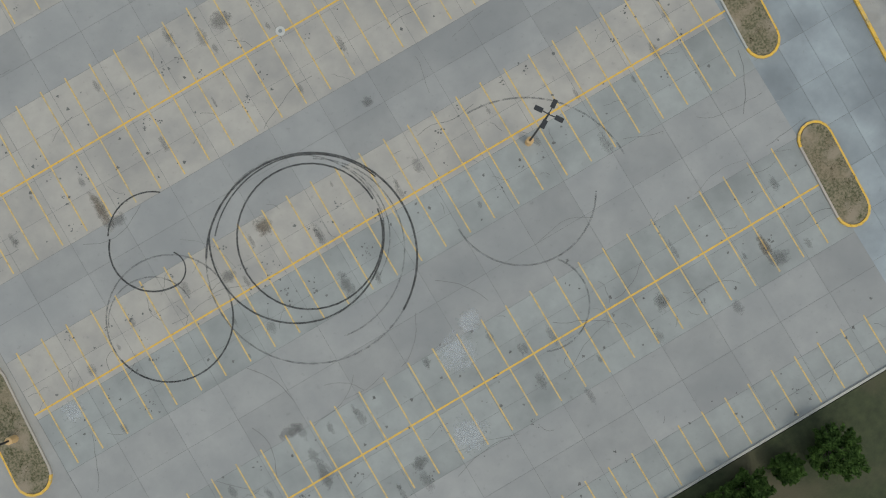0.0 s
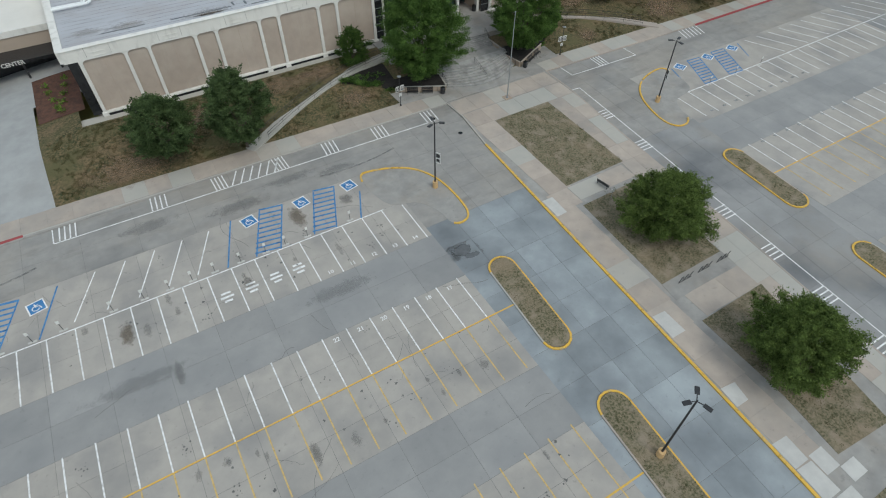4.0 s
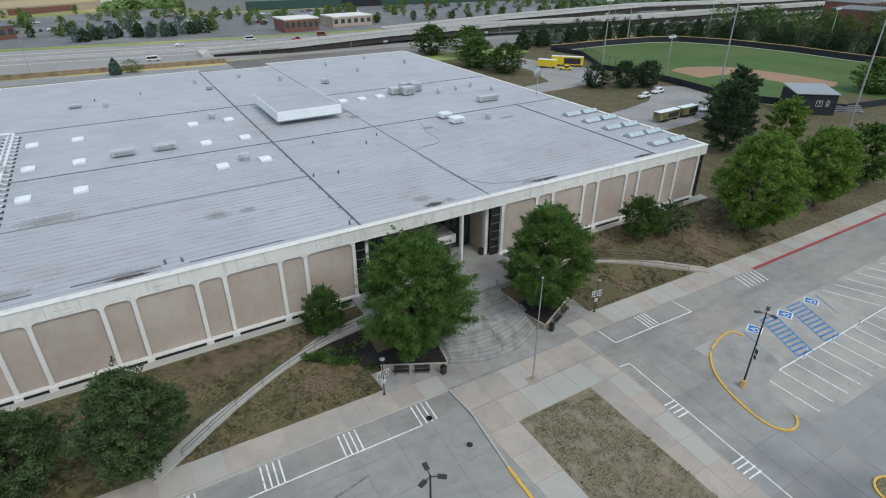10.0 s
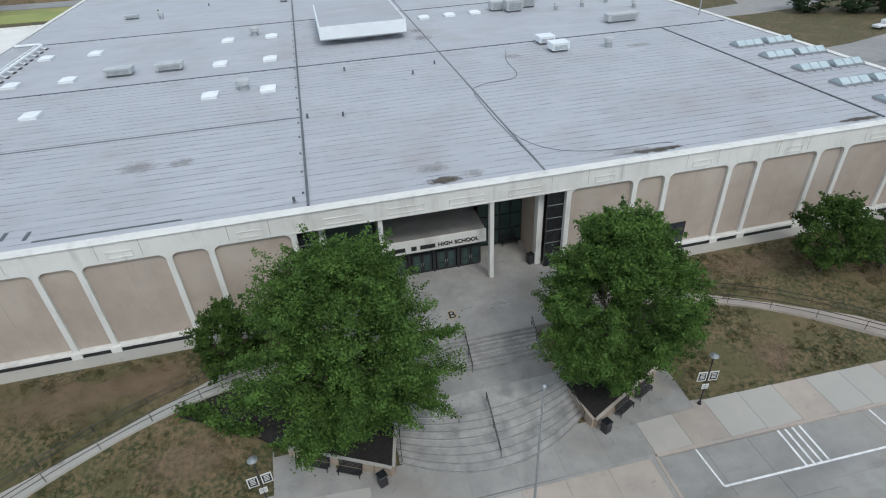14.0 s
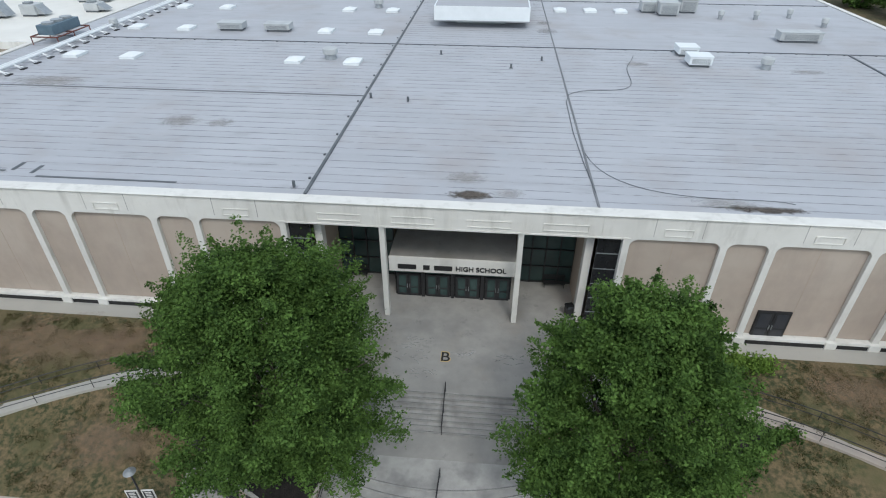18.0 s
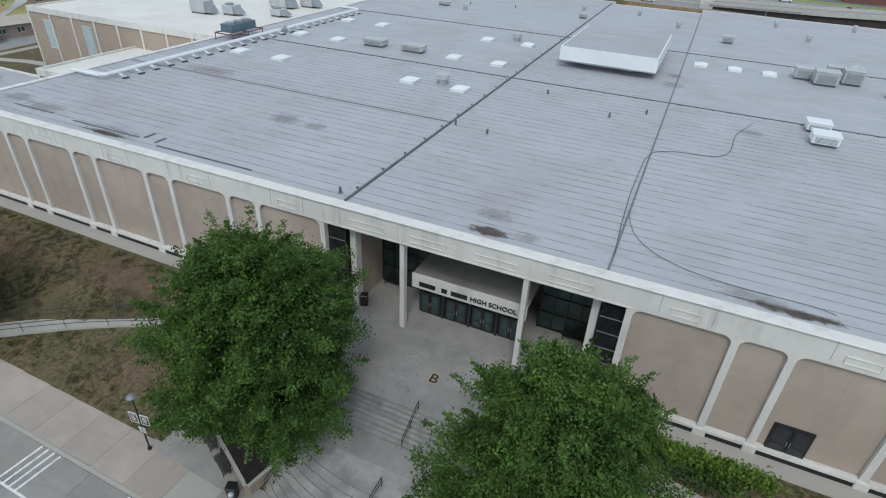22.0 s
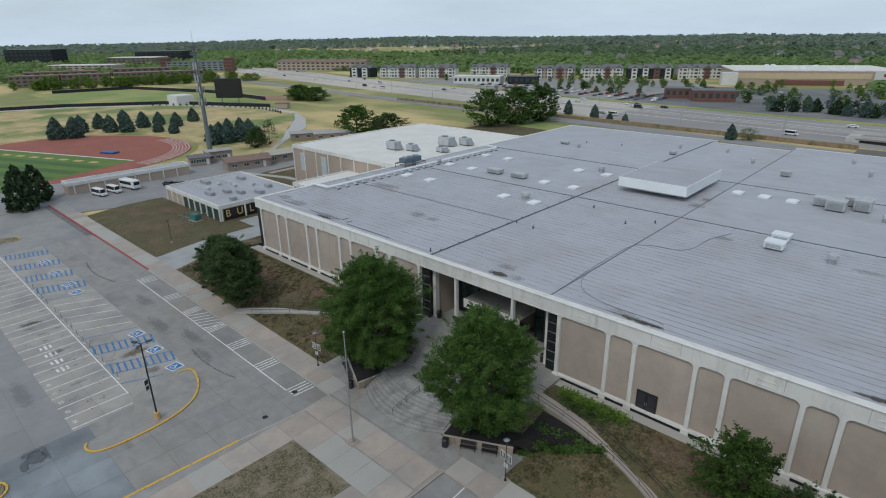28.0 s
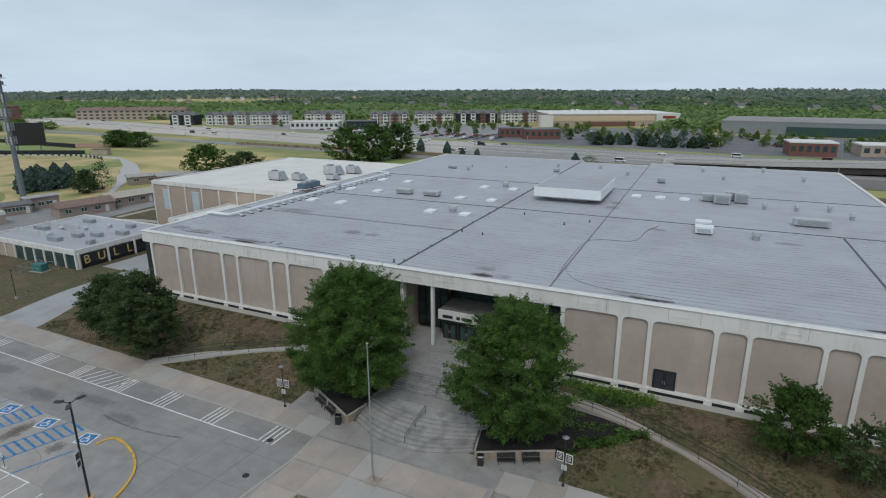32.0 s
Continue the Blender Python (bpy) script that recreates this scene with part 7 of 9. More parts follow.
yl = thing("yard_lamp", "slim black lamp post on the annex lawn", "street lamp", (-81.5, 13.4, lawn(-81.5, 13.4)))
part("pole", rods(((0, 0, -0.1), (0, 0, 5.2), 0.07, 0.05), sides=8), M["black"], yl)
part("lamp_head", boxed((-0.25, -0.16, 5.2, 0.25, 0.16, 5.34), bevel=0.03), M["black"], yl)
part("foot", rods(((0, 0, -0.1), (0, 0, 0.35), 0.26, 0.24), sides=12), M["walk"], yl)
fen = thing("yard_fence", "low grey mesh fence round the transformer pad", "fence", (-92.5, 24.0, lawn(-92.5, 24.0)), 8)
for x0, y0, x1, y1 in ((-3.2, -2.4, 2.6, -2.4), (-3.2, -2.4, -3.2, 1.8), (-3.2, 1.8, 2.6, 1.8)):
    part("rail", rods(((x0, y0, 1.5), (x1, y1, 1.5), 0.03), ((x0, y0, 0.15), (x1, y1, 0.15), 0.03), sides=5), M["galv"], fen)
    for k in range(5):
        f = k / 4
        part("post", rods(((x0 + (x1 - x0) * f, y0 + (y1 - y0) * f, -0.1), (x0 + (x1 - x0) * f, y0 + (y1 - y0) * f, 1.55), 0.035), sides=5), M["galv"], fen)
roads = link("road_west", prism([(-170, -20), (-126.5, -20), (-126.5, 8), (-119, 27.4), (-119, 52), (-150, 52), (-160, 42), (-170, 5)], -0.3, -0.04), M["aisle"])
tagged(roads, "grey concrete service road west of the annex", "road", kind="structure")
serv = link("road_service", strip(bmesh.new(), [(-150, 63), (-162, 79), (-179, 96), (-193, 111), (-209, 128), (-233, 144), (-263, 158)], 8.0, -0.3, -0.1), M["newslab"])
tagged(serv, "pale service road winding behind the stadium", "road", kind="structure")
store_row = flat_block("storage_building", "long low tan storage building with garage bays", -154.0, 9.0, -149.0, 46.0, 3.6, "tanwall", "roof", 0, True)
for k in range(8):
    y = 11.0 + 4.4 * k
    part("bay_rib", boxed((-149.1, y - 0.15, 0, -148.8, y + 0.15, 3.0)), M["precast"], store_row)


# ---------------------------------------------------------------- vehicles
def car(x, y, turn, paint="carwhite", kind="car", z=0.0, label=""):
    """A small parked vehicle with body, glass and four wheels."""
    van, truck = kind == "van", kind == "pickup"
    length, h = (5.6, 2.2) if van else (5.6, 1.85) if truck else (4.6, 1.45)
    t = thing("van" if van else "pickup_truck" if truck else "car", label or {"carwhite": "white", "cardark": "dark", "carred": "red", "cargo": "yellow", "steel": "grey"}[paint] + {"van": " passenger van parked on concrete", "pickup": " pickup truck on the road", "car": " car on the road"}[kind], "vehicle", (x, y, z), turn)
    part("body", boxed((-length / 2, -0.92, 0.35, length / 2, 0.92, 0.95), bevel=0.12), M[paint], t)
    c0, c1 = (-length / 2 + 0.1, length / 2 - 1.0) if van else (-0.4, 1.5) if truck else (-1.5, 1.0)
    part("cabin", boxed((c0, -0.82, 0.95, c1, 0.82, h), bevel=0.15), M[paint], t)
    part("windows", boxed((c0 + 0.15, -0.84, 1.05, c1 - 0.15, 0.84, h - 0.18), (c1 - 0.1, -0.7, 1.0, c1 + 0.03, 0.7, h - 0.2)), M["carglass"], t)
    for wx in (-length / 2 + 0.9, length / 2 - 0.9):
        for wy in (-0.86, 0.86):
            w = part("wheel", rods(((wx, wy - 0.1, 0.34), (wx, wy + 0.1, 0.34), 0.34), sides=12), M["black"], t)
    return t


for k in range(2):
    car(-141.5 - 0.8 * k, 15.8 + 4.2 * k, 12, "carwhite", "van")
bus = thing("minibus", "white minibus with dark windows beside the storage row", "bus", (-143.5, 25.0, 0.0), 12)
part("body", boxed((-3.8, -1.15, 0.5, 3.8, 1.15, 2.9), bevel=0.12), M["carwhite"], bus)
part("windows", boxed((-3.4, -1.17, 1.5, 2.6, 1.17, 2.4), (3.7, -0.9, 1.5, 3.83, 0.9, 2.5)), M["carglass"], bus)
for wx in (-2.4, 2.6):
    for wy in (-1.0, 1.0):
        part("wheel", rods(((wx, wy - 0.12, 0.42), (wx, wy + 0.12, 0.42), 0.42), sides=12), M["black"], bus)
for k in range(2):
    car(-137.5 + 2.8 * k, 34.5 + 2.0 * k, 20, "cardark")
car(122.9, 92.4, 8, "carwhite", "pickup")
car(132.6, 95.0, 8, "carwhite", "pickup")
car(126.0, 70.4, 8, "carwhite", "pickup")


def trailer(x, y, turn, length, height, paint, label, print_m=None):
    t = thing("box_trailer", label, "trailer", (x, y, 0.0), turn)
    b = part("box", boxed((-length / 2, -1.25, 0.7, length / 2, 1.25, height), bevel=0.05), M[paint], t)
    part("roof", boxed((-length / 2 + 0.05, -1.2, height, length / 2 - 0.05, 1.2, height + 0.05)), M["sheet"], t)
    if print_m:
        part("print", boxed((-length * 0.1, -1.27, 1.1, length * 0.42, 1.27, height - 0.5)), M[print_m], b)
    for wx in (-length * 0.25, -length * 0.1, length * 0.35):
        part("wheel", rods(((wx, -1.2, 0.4), (wx, 1.2, 0.4), 0.4), sides=12), M["black"], t)
    return t


trailer(106.3, 69.2, 4, 9.6, 3.0, "olive", "olive printed box trailer with white roof", "black")
trailer(115.8, 69.6, 2, 7.4, 3.0, "olive", "dark printed box trailer with white roof", "black")
trailer(139.5, 150.2, -45, 13.5, 4.0, "cargo", "long yellow semi-trailer with white roof", "black")
trailer(129.4, 151.5, -52, 8.0, 3.4, "cargo", "yellow box truck body")
car(133.0, 143.8, -45, "cargo", "pickup")

# ---------------------------------------------------------------- east: yard road, ball field
ob = link("ground_east_lawn", prism([(59, 24), (96, 60.2), (150, 60.2), (152, 112), (148, 130), (163, 168), (160, 186), (120, 190), (59, 148)], -0.3, -0.07), M["grass"])
tagged(ob, "dark dry grass beside the school and the yard road", "lawn", kind="structure")
ob = link("road_east", prism([(94, 62), (109, 63), (127, 66), (146, 73), (149.5, 97), (141, 104), (121, 88.5), (106, 84.5), (94, 83)], -0.3, -0.03), M["lot"])
tagged(ob, "pale concrete service yard east of the school", "road", kind="structure")
ob = link("road_north_yard", prism([(94, 117), (108, 116.5), (129, 119), (140, 128), (146, 137), (140, 152), (134, 180), (119, 177), (120, 150), (112, 129), (94, 126)], -0.3, -0.03), M["lot"])
tagged(ob, "pale gravelly yard road with parked trucks", "road", kind="structure")
ob = link("ground_north_lawn", prism([(-140, 146), (190, 150), (190, 205), (-140, 218)], -0.3, -0.12), M["grass"])
tagged(ob, "dry mown grass bank behind the school", "lawn", kind="structure")
WALL_RUN = [(160, 185), (173, 184), (197, 184), (224, 181), (241, 174), (255, 150), (261, 123), (262, 96), (264, 78), (262, 60)]
field = link("ground_ball_field", prism([(146, 75), (150, 97), (151, 112), (149, 128), (147, 137), (164, 167)] + WALL_RUN + [(200, 46), (165, 50)], -0.3, 0.0), M["green"])
tagged(field, "green mown baseball outfield", "field", kind="structure")
ob = link("ground_infield", prism([(168, 104), (170, 120), (176, 122.5), (183, 122), (192, 118), (198, 113), (202, 104), (205, 92), (206.5, 81), (206, 72), (198, 69), (191, 72), (187, 87), (187.5, 102), (178, 104)], -0.2, 0.02), M["dirt"])
tagged(ob, "brown dirt baseball infield", "field", kind="structure")
fence = thing("outfield_fence", "long dark padded outfield fence with pale capping", "fence")
for a, b in zip(WALL_RUN, WALL_RUN[1:]):
    part("fence_panel", strip(bmesh.new(), [a, b], 0.3, 0.0, 2.6), M["darkwall"], fence)
    part("fence_cap", strip(bmesh.new(), [a, b], 0.34, 2.6, 2.85), M["lampbase"], fence)
    part("warning_line", strip(bmesh.new(), [(a[0] - 1.5, a[1] - 1.5), (b[0] - 1.5, b[1] - 1.5)], 1.0, 0.0, 0.03), M["newslab"], fence)
fence = thing("outfield_net", "dark mesh screen along the foul line", "fence")
for a, b in zip([(160, 185), (164, 167), (147, 137)], [(164, 167), (147, 137), (149, 128)]):
    part("net_rail", rods(((*a, 5.6), (*b, 5.6), 0.06), ((*a, 0.2), (*b, 0.2), 0.06), sides=5), M["black"], fence)
    n = max(2, int(math.hypot(b[0] - a[0], b[1] - a[1]) / 3))
    for k in range(n):
        x, y = a[0] + (b[0] - a[0]) * k / n, a[1] + (b[1] - a[1]) * k / n
        part("net_post", rods(((x, y, 0), (x, y, 5.6), 0.09), sides=5), M["black"], fence)
    part("lower_pad", strip(bmesh.new(), [a, b], 0.15, 0.0, 2.0), M["darkwall"], fence)
fence = thing("backstop_wall", "dark padded wall round the infield", "fence")
for a, b in zip([(150, 128), (150.5, 110), (149.5, 97), (146, 75), (163, 48), (190, 44)], [(150.5, 110), (149.5, 97), (146, 75), (163, 48), (190, 44), (207, 50)]):
    part("fence_panel", strip(bmesh.new(), [a, b], 0.3, 0.0, 2.2), M["darkwall"], fence)


def flood_mast(x, y, h, s=1.0):
    t = thing("floodlight_mast", "tall grey floodlight mast beside the ball field", "floodlight", (x, y, 0.0), 0, "ball field floodlights")
    part("pole", rods(((0, 0, 0), (0, 0, h), 0.32 * s, 0.14 * s), sides=8), M["galv"], t)
    part("crossbar", boxed((-1.8 * s, -0.12, h - 1.6, 1.8 * s, 0.12, h - 1.4), (-1.8 * s, -0.12, h - 0.5, 1.8 * s, 0.12, h - 0.3)), M["galv"], t)
    for k in range(4):
        part("lamp", boxed((-1.75 * s + k * s, -0.4, h - 1.3, -1.2 * s + k * s, 0.3, h - 0.7)), M["sheet"], t)


for x, y, h in ((144, 134, 28), (158, 113, 16), (154, 86, 31), (142, 36, 35), (214, 186, 20), (262, 172, 20), (283, 118, 20)):
    flood_mast(x, y, h)
house = thing("scorer_house", "dark two-storey press box with pale metal roof", "building", (152.6, 54.3, 0.0), -37.6)
part("wall", boxed((-6, -5.2, 0, 6, 5.2, 6.4)), M["darkwall"], house)
bm = bmesh.new()
v = [bm.verts.new(p) for p in ((-6.3, -5.6, 6.35), (6.3, -5.6, 6.35), (6.3, 5.6, 7.3), (-6.3, 5.6, 7.3), (-6.3, -5.6, 6.55), (6.3, -5.6, 6.55), (6.3, 5.6, 7.5), (-6.3, 5.6, 7.5))]
for f in ((3, 2, 1, 0), (4, 5, 6, 7), (0, 1, 5, 4), (1, 2, 6, 5), (2, 3, 7, 6), (3, 0, 4, 7)):
    bm.faces.new([v[i] for i in f])
part("roof", bm, M["galv"], house)
for x in (-4.0, -2.0, 0.0, 2.0, 4.0):
    part("roof_seam", boxed((x - 0.04, -5.55, 6.5, x + 0.04, -5.5, 6.6)), M["galv"], house)
for cx, z0, c in ((1.0, 2.9, 0.8), (3.4, 3.0, 0.35)):
    w = part("window", boxed((cx - c, -5.28, z0, cx + c, -5.2, z0 + 1.5)), M["glass"], house)
    part("window_frame", boxed((cx - c - 0.1, -5.32, z0 - 0.1, cx + c + 0.1, -5.25, z0), (cx - c - 0.1, -5.32, z0 + 1.5, cx + c + 0.1, -5.25, z0 + 1.6), (cx - 0.04, -5.32, z0, cx + 0.04, -5.25, z0 + 1.5), (cx - c - 0.1, -5.32, z0, cx - c, -5.25, z0 + 1.5), (cx + c, -5.32, z0, cx + c + 0.1, -5.25, z0 + 1.5)), M["whitewall"], w)
stand = thing("bleachers", "small pale metal bleachers beside the press box", "bleachers", (163.0, 47.5, 0.0), -37.6)
for k in range(4):
    part("seat_plank", boxed((-4.5, -1.8 + 0.8 * k, 0.5 + 0.4 * k, 4.5, -1.4 + 0.8 * k, 0.56 + 0.4 * k)), M["galv"], stand)
    part("foot_plank", boxed((-4.5, -2.2 + 0.8 * k, 0.2 + 0.4 * k, 4.5, -1.9 + 0.8 * k, 0.25 + 0.4 * k)), M["galv"], stand)
for x in (-4.0, 0.0, 4.0):
    part("frame", rods(((x, -2.1, 0), (x, -2.1, 0.3), 0.05), ((x, 1.2, 0), (x, 1.2, 1.8), 0.05), ((x, -2.1, 0.2), (x, 1.2, 1.75), 0.05), sides=5), M["galv"], stand)

# ---------------------------------------------------------------- stadium, west
SC, SN = math.cos(radians(23)), math.sin(radians(23))


def oval(u, v):
    """Stadium axes: u along the end line, v towards the bank."""
    return (-223 + u * SC - v * SN, 27 + u * SN + v * SC)


def d_shape(ru, rv, back, n=28):
    arc = [oval(ru * math.cos(t), rv * math.sin(t)) for t in np.linspace(0, math.pi, n)]
    return arc + [oval(-ru, -back), oval(ru, -back)]


ob = link("ground_track", prism(d_shape(50, 45, 90), -0.3, -0.05), M["track"])
tagged(ob, "red rubber running track round the stadium field", "track", kind="structure")
for k in range(6):
    r = 49.3 - 1.25 * k
    part("lane_line", strip(bmesh.new(), [oval(r * math.cos(t), (r - 5) * math.sin(t)) for t in np.linspace(-0.1, 1.3, 20)], 0.22, -0.05, -0.03), M["white"], ob)
M["stadiumturf"] = mat("stadium_turf", (0.125, 0.2, 0.04), (0.105, 0.175, 0.036), 0.05, 0.95)
turf = link("ground_stadium_turf", prism([oval(-38, 0), oval(38, 0), oval(38, -90), oval(-38, -90)], -0.2, 0.0), M["stadiumturf"])
tagged(turf, "striped green stadium turf with yellow end zone letters", "field", kind="structure")
part("end_line", strip(bmesh.new(), [oval(-38, -0.6), oval(38, -0.6)], 0.9, 0.0, 0.02), M["white"], turf)
for k in range(6):
    part("turf_stripe", strip(bmesh.new(), [oval(-36, -14 - 9 * k), oval(36, -14 - 9 * k)], 4.4, 0.0, 0.015), M["darkturf"], turf)
for k in range(7):
    part("end_zone_bar", strip(bmesh.new(), [oval(-24 + 8 * k, -7.5), oval(-20 + 8 * k, -7.5)], 2.2, 0.0, 0.02), M["fadedyellow"], turf)
mat_t = thing("landing_mat", "blue foam high-jump landing mat on the track", "mat", (-211.0, 40.5, -0.04), 23)
part("cushion", boxed((-3.5, -1.6, 0.0, 3.5, 1.6, 0.7), bevel=0.1), M["bluemat"], mat_t)
part("edge_band", boxed((-3.54, -1.64, 0.1, 3.54, 1.64, 0.22)), M["darkwall"], mat_t)
rim = [oval(53 * math.cos(t), 48 * math.sin(t)) for t in np.linspace(0.0, math.pi, 24)]
outer = [(-155, 76), (-185, 104), (-207, 120), (-235, 143), (-262, 160), (-297, 161), (-340, 142), (-373, 124), (-412, 72), (-430, 20)]
bank = link("ground_stadium_bank", prism(rim[::-1] + outer, -0.3, -0.07), M["drybank"])
tagged(bank, "dry tan grass bank round the stadium curve", "bank", kind="structure")
path = link("road_bank_path", strip(bmesh.new(), outer[4:], 5.0, -0.3, -0.04), M["newslab"])
tagged(path, "pale concrete path along the top of the bank", "road", kind="structure")
ob = link("ground_far_field", prism([(-545, 85), (-540, 170), (-420, 190), (-330, 182), (-300, 172), (-345, 152), (-380, 134), (-420, 80)], -0.3, -0.08), M["palefield"])
tagged(ob, "green practice field beyond the stadium path", "field", kind="structure")
wall_f = thing("field_fence", "long low dark fence above the stadium path", "fence")
for a, b in zip(outer[5:], outer[6:]):
    part("fence_panel", strip(bmesh.new(), [(a[0] - 2.5, a[1] + 5), (b[0] - 5, b[1] + 3)], 0.3, -0.1, 2.0), M["darkwall"], wall_f)
far_f = thing("field_fence", "dark fence along the far edge of the practice field", "fence")
part("fence_panel", strip(bmesh.new(), [(-540, 100), (-528, 160), (-430, 188), (-340, 186)], 0.4, -0.1, 2.4), M["darkwall"], far_f)
bare = link("ground_ball_infield", prism(blob(-352, 198, 16, 72, 0.1, 24, 1.4, 0.8), -0.2, -0.05), M["dirt"])
tagged(bare, "pale dirt infield beyond the scoreboard", "field", kind="structure")
hut = thing("garden_shed", "small tan shed with brown roof beside the path", "shed", (-288.4, 168.6, -0.1), 30)
part("wall", boxed((-4.0, -2.2, 0, 4.0, 2.2, 3.0)), M["tanwall"], hut)
part("roof", boxed((-4.3, -2.5, 3.0, 4.3, 2.5, 3.3)), M["brownroof"], hut)
for k in range(26):
    f = k / 25
    x, y = -372 + 108 * f, 119 + 36 * math.sin(f * 2.0)
    t = thing("young_arborvitae", "young narrow evergreen on the bank", "shrub", (x, y, -0.08), 0, "young evergreens")
    pts = np.random.RandomState(900 + k).normal(size=(60, 3)) * (0.35, 0.35, 0.6) + (0, 0, 1.1)
    ob = new("leaves", leaf_mesh("leaves", pts, 0.3, M["pine"], 900 + k))
    ob.parent = t
mast = thing("stadium_light_mast", "very tall grey lattice mast with flood lamps", "floodlight", (-184.5, 70.0, 0.0))
part("pole", rods(((0, 0, 0), (0, 0, 41), 0.95, 0.45), sides=12), M["mastgrey"], mast)
for h in (37.0, 39.2):
    part("platform", boxed((-2.6, -0.35, h, 2.6, 0.35, h + 0.16), (-0.35, -2.0, h, 0.35, 2.0, h + 0.16)), M["steel"], mast)
    for k in range(6):
        part("lamp", boxed((-2.5 + 0.92 * k, -0.7, h + 0.25, -1.95 + 0.92 * k, -0.1, h + 1.3), bevel=0.08), M["darkseam"], mast)
for h in (19.5, 24.0, 28.5, 33.0):
    part("collar_rail", rods(((-1.5, -0.9, h), (1.5, -0.9, h), 0.08), ((1.5, -0.9, h), (0.0, 1.5, h), 0.08), ((0.0, 1.5, h), (-1.5, -0.9, h), 0.08), sides=5), M["galv"], mast)
    for k, (x, y) in enumerate(((-1.5, -0.9), (1.5, -0.9), (0.0, 1.5), (-0.5, -1.0), (0.8, 0.4))):
        part("aerial_panel", boxed((x - 0.2, y - 0.14, h - 1.3, x + 0.2, y + 0.14, h + 1.3)), M["unit" if k % 2 else "steel"], mast)
part("aerial", rods(((0, 0, 41), (0, 0, 46), 0.08, 0.03), sides=5), M["steel"], mast)
score = thing("scoreboard", "large black scoreboard on two posts", "scoreboard", (-338, 158, 0.0), 38)
part("board", boxed((-9.5, -0.5, 4.0, 9.5, 0.5, 17.0), bevel=0.1), M["granite"], score)
for x in (-6, 6):
    part("post", rods(((x, 0.6, 0), (x, 0.6, 16), 0.4), sides=8), M["steel"], score)
shed = flat_block("field_shed", "small white field house", -374, 130, -358, 142, 6.5, "whitewall", "whitewall", 0, False)
ob = link("pavement_service_yard", prism([(-168, 46), (-131, 52.2), (-131, 60), (-135, 94), (-150, 94), (-158, 82), (-170, 60)], -0.3, -0.05), M["aisle"])
tagged(ob, "grey concrete yard between the field huts", "pavement", kind="structure")


def field_hut(x, y, turn, length, width, h, roof_m, label, pitch=1.3):
    """A low hut, its long side and its row of windows turned to the school."""
    hut = thing("field_hut", label, "building", (x, y, 0.0), turn)
    a, b = length / 2, width / 2
    part("wall", boxed((-a, -b, -0.2, a, b, h)), M["hutwall"], hut)
    bm = bmesh.new()
    v = [bm.verts.new(p) for p in ((-a - 0.5, -b - 0.5, h - 0.1), (a + 0.5, -b - 0.5, h - 0.1), (a + 0.5, 0, h + pitch), (-a - 0.5, 0, h + pitch), (-a - 0.5, b + 0.5, h - 0.1), (a + 0.5, b + 0.5, h - 0.1))]
    for f in ((0, 1, 2, 3), (3, 2, 5, 4), (0, 3, 4), (1, 5, 2), (0, 4, 5, 1)):
        bm.faces.new([v[i] for i in f])
    part("roof", bm, M[roof_m], hut)
    for q in (-0.7, -0.15, 0.35):
        w = part("window", boxed((a * q - 0.7, -b - 0.05, 1.1, a * q + 0.7, -b + 0.05, 2.2)), M["glass"], hut)
        part("window_frame", boxed((a * q - 0.8, -b - 0.08, 2.2, a * q + 0.8, -b, 2.3), (a * q - 0.8, -b - 0.08, 1.0, a * q + 0.8, -b, 1.1), (a * q - 0.04, -b - 0.08, 1.1, a * q + 0.04, -b, 2.2)), M["whitewall"], w)
    part("door", boxed((a * 0.7 - 0.5, -b - 0.05, 0.1, a * 0.7 + 0.5, -b + 0.05, 2.2)), M["whitewall"], hut)


field_hut(-143.5, 64.3, 78, 15, 7, 3.0, "brownroof", "low pinkish hut with brown pitched roof")
field_hut(-144.5, 80.0, 82, 15, 7, 3.0, "palehutroof", "low pinkish hut with pale tan pitched roof")
field_hut(-176.0, 113.5, 62, 18, 7, 3.0, "greyroofpale", "long low hut with pale grey roof", 0.6)
field_hut(-167.5, 120.0, 62, 18, 7, 3.0, "greyroofpale", "long low hut with weathered grey roof", 0.6)
field_hut(-163.5, 63.5, 80, 9, 5, 3.8, "greyroofpale", "small flat-roofed hut beside the mast", 0.3)
field_hut(-161.0, 55.0, 75, 7, 5, 3.0, "greyroof", "small dark-roofed hut beside the mast", 0.8)

# ---------------------------------------------------------------- highway and bridge
HWY = [(-900, 432), (-620, 372), (-400, 330), (-200, 301), (-105, 288), (0, 274), (150, 262), (330, 254), (700, 240), (1300, 240)]
# One road in two tones: the change with viewing angle is painted in.
hw = link("road_highway", strip(bmesh.new(), HWY[:5], 66.0, -0.4, -0.05), M["asphalt"])
tagged(hw, "wide highway behind the school, toned pale for its viewing angle", "road", kind="structure")
hw_east = link("road_highway", strip(bmesh.new(), HWY[4:], 66.0, -0.4, -0.055), M["greyasphalt"])
tagged(hw_east, "wide highway below the overpass, toned grey for its viewing angle", "road", kind="structure")
front = link("road_frontage", strip(bmesh.new(), [(-700, 290), (-200, 240), (0, 222), (150, 214), (420, 214)], 12.0, -0.4, -0.06), M["aisle"])
tagged(front, "grey frontage road below the highway", "road", kind="structure")
for off in (-9.5, 0.2, 10.0, 21.0):
    bm = strip(bmesh.new(), [(x, y + off) for x, y in HWY], 0.5, -0.05, -0.02 if abs(off) > 1 else 0.8)
    part("lane_line" if abs(off) > 1 else "median_barrier", bm, M["white"] if abs(off) > 1 else M["newslab"], hw)
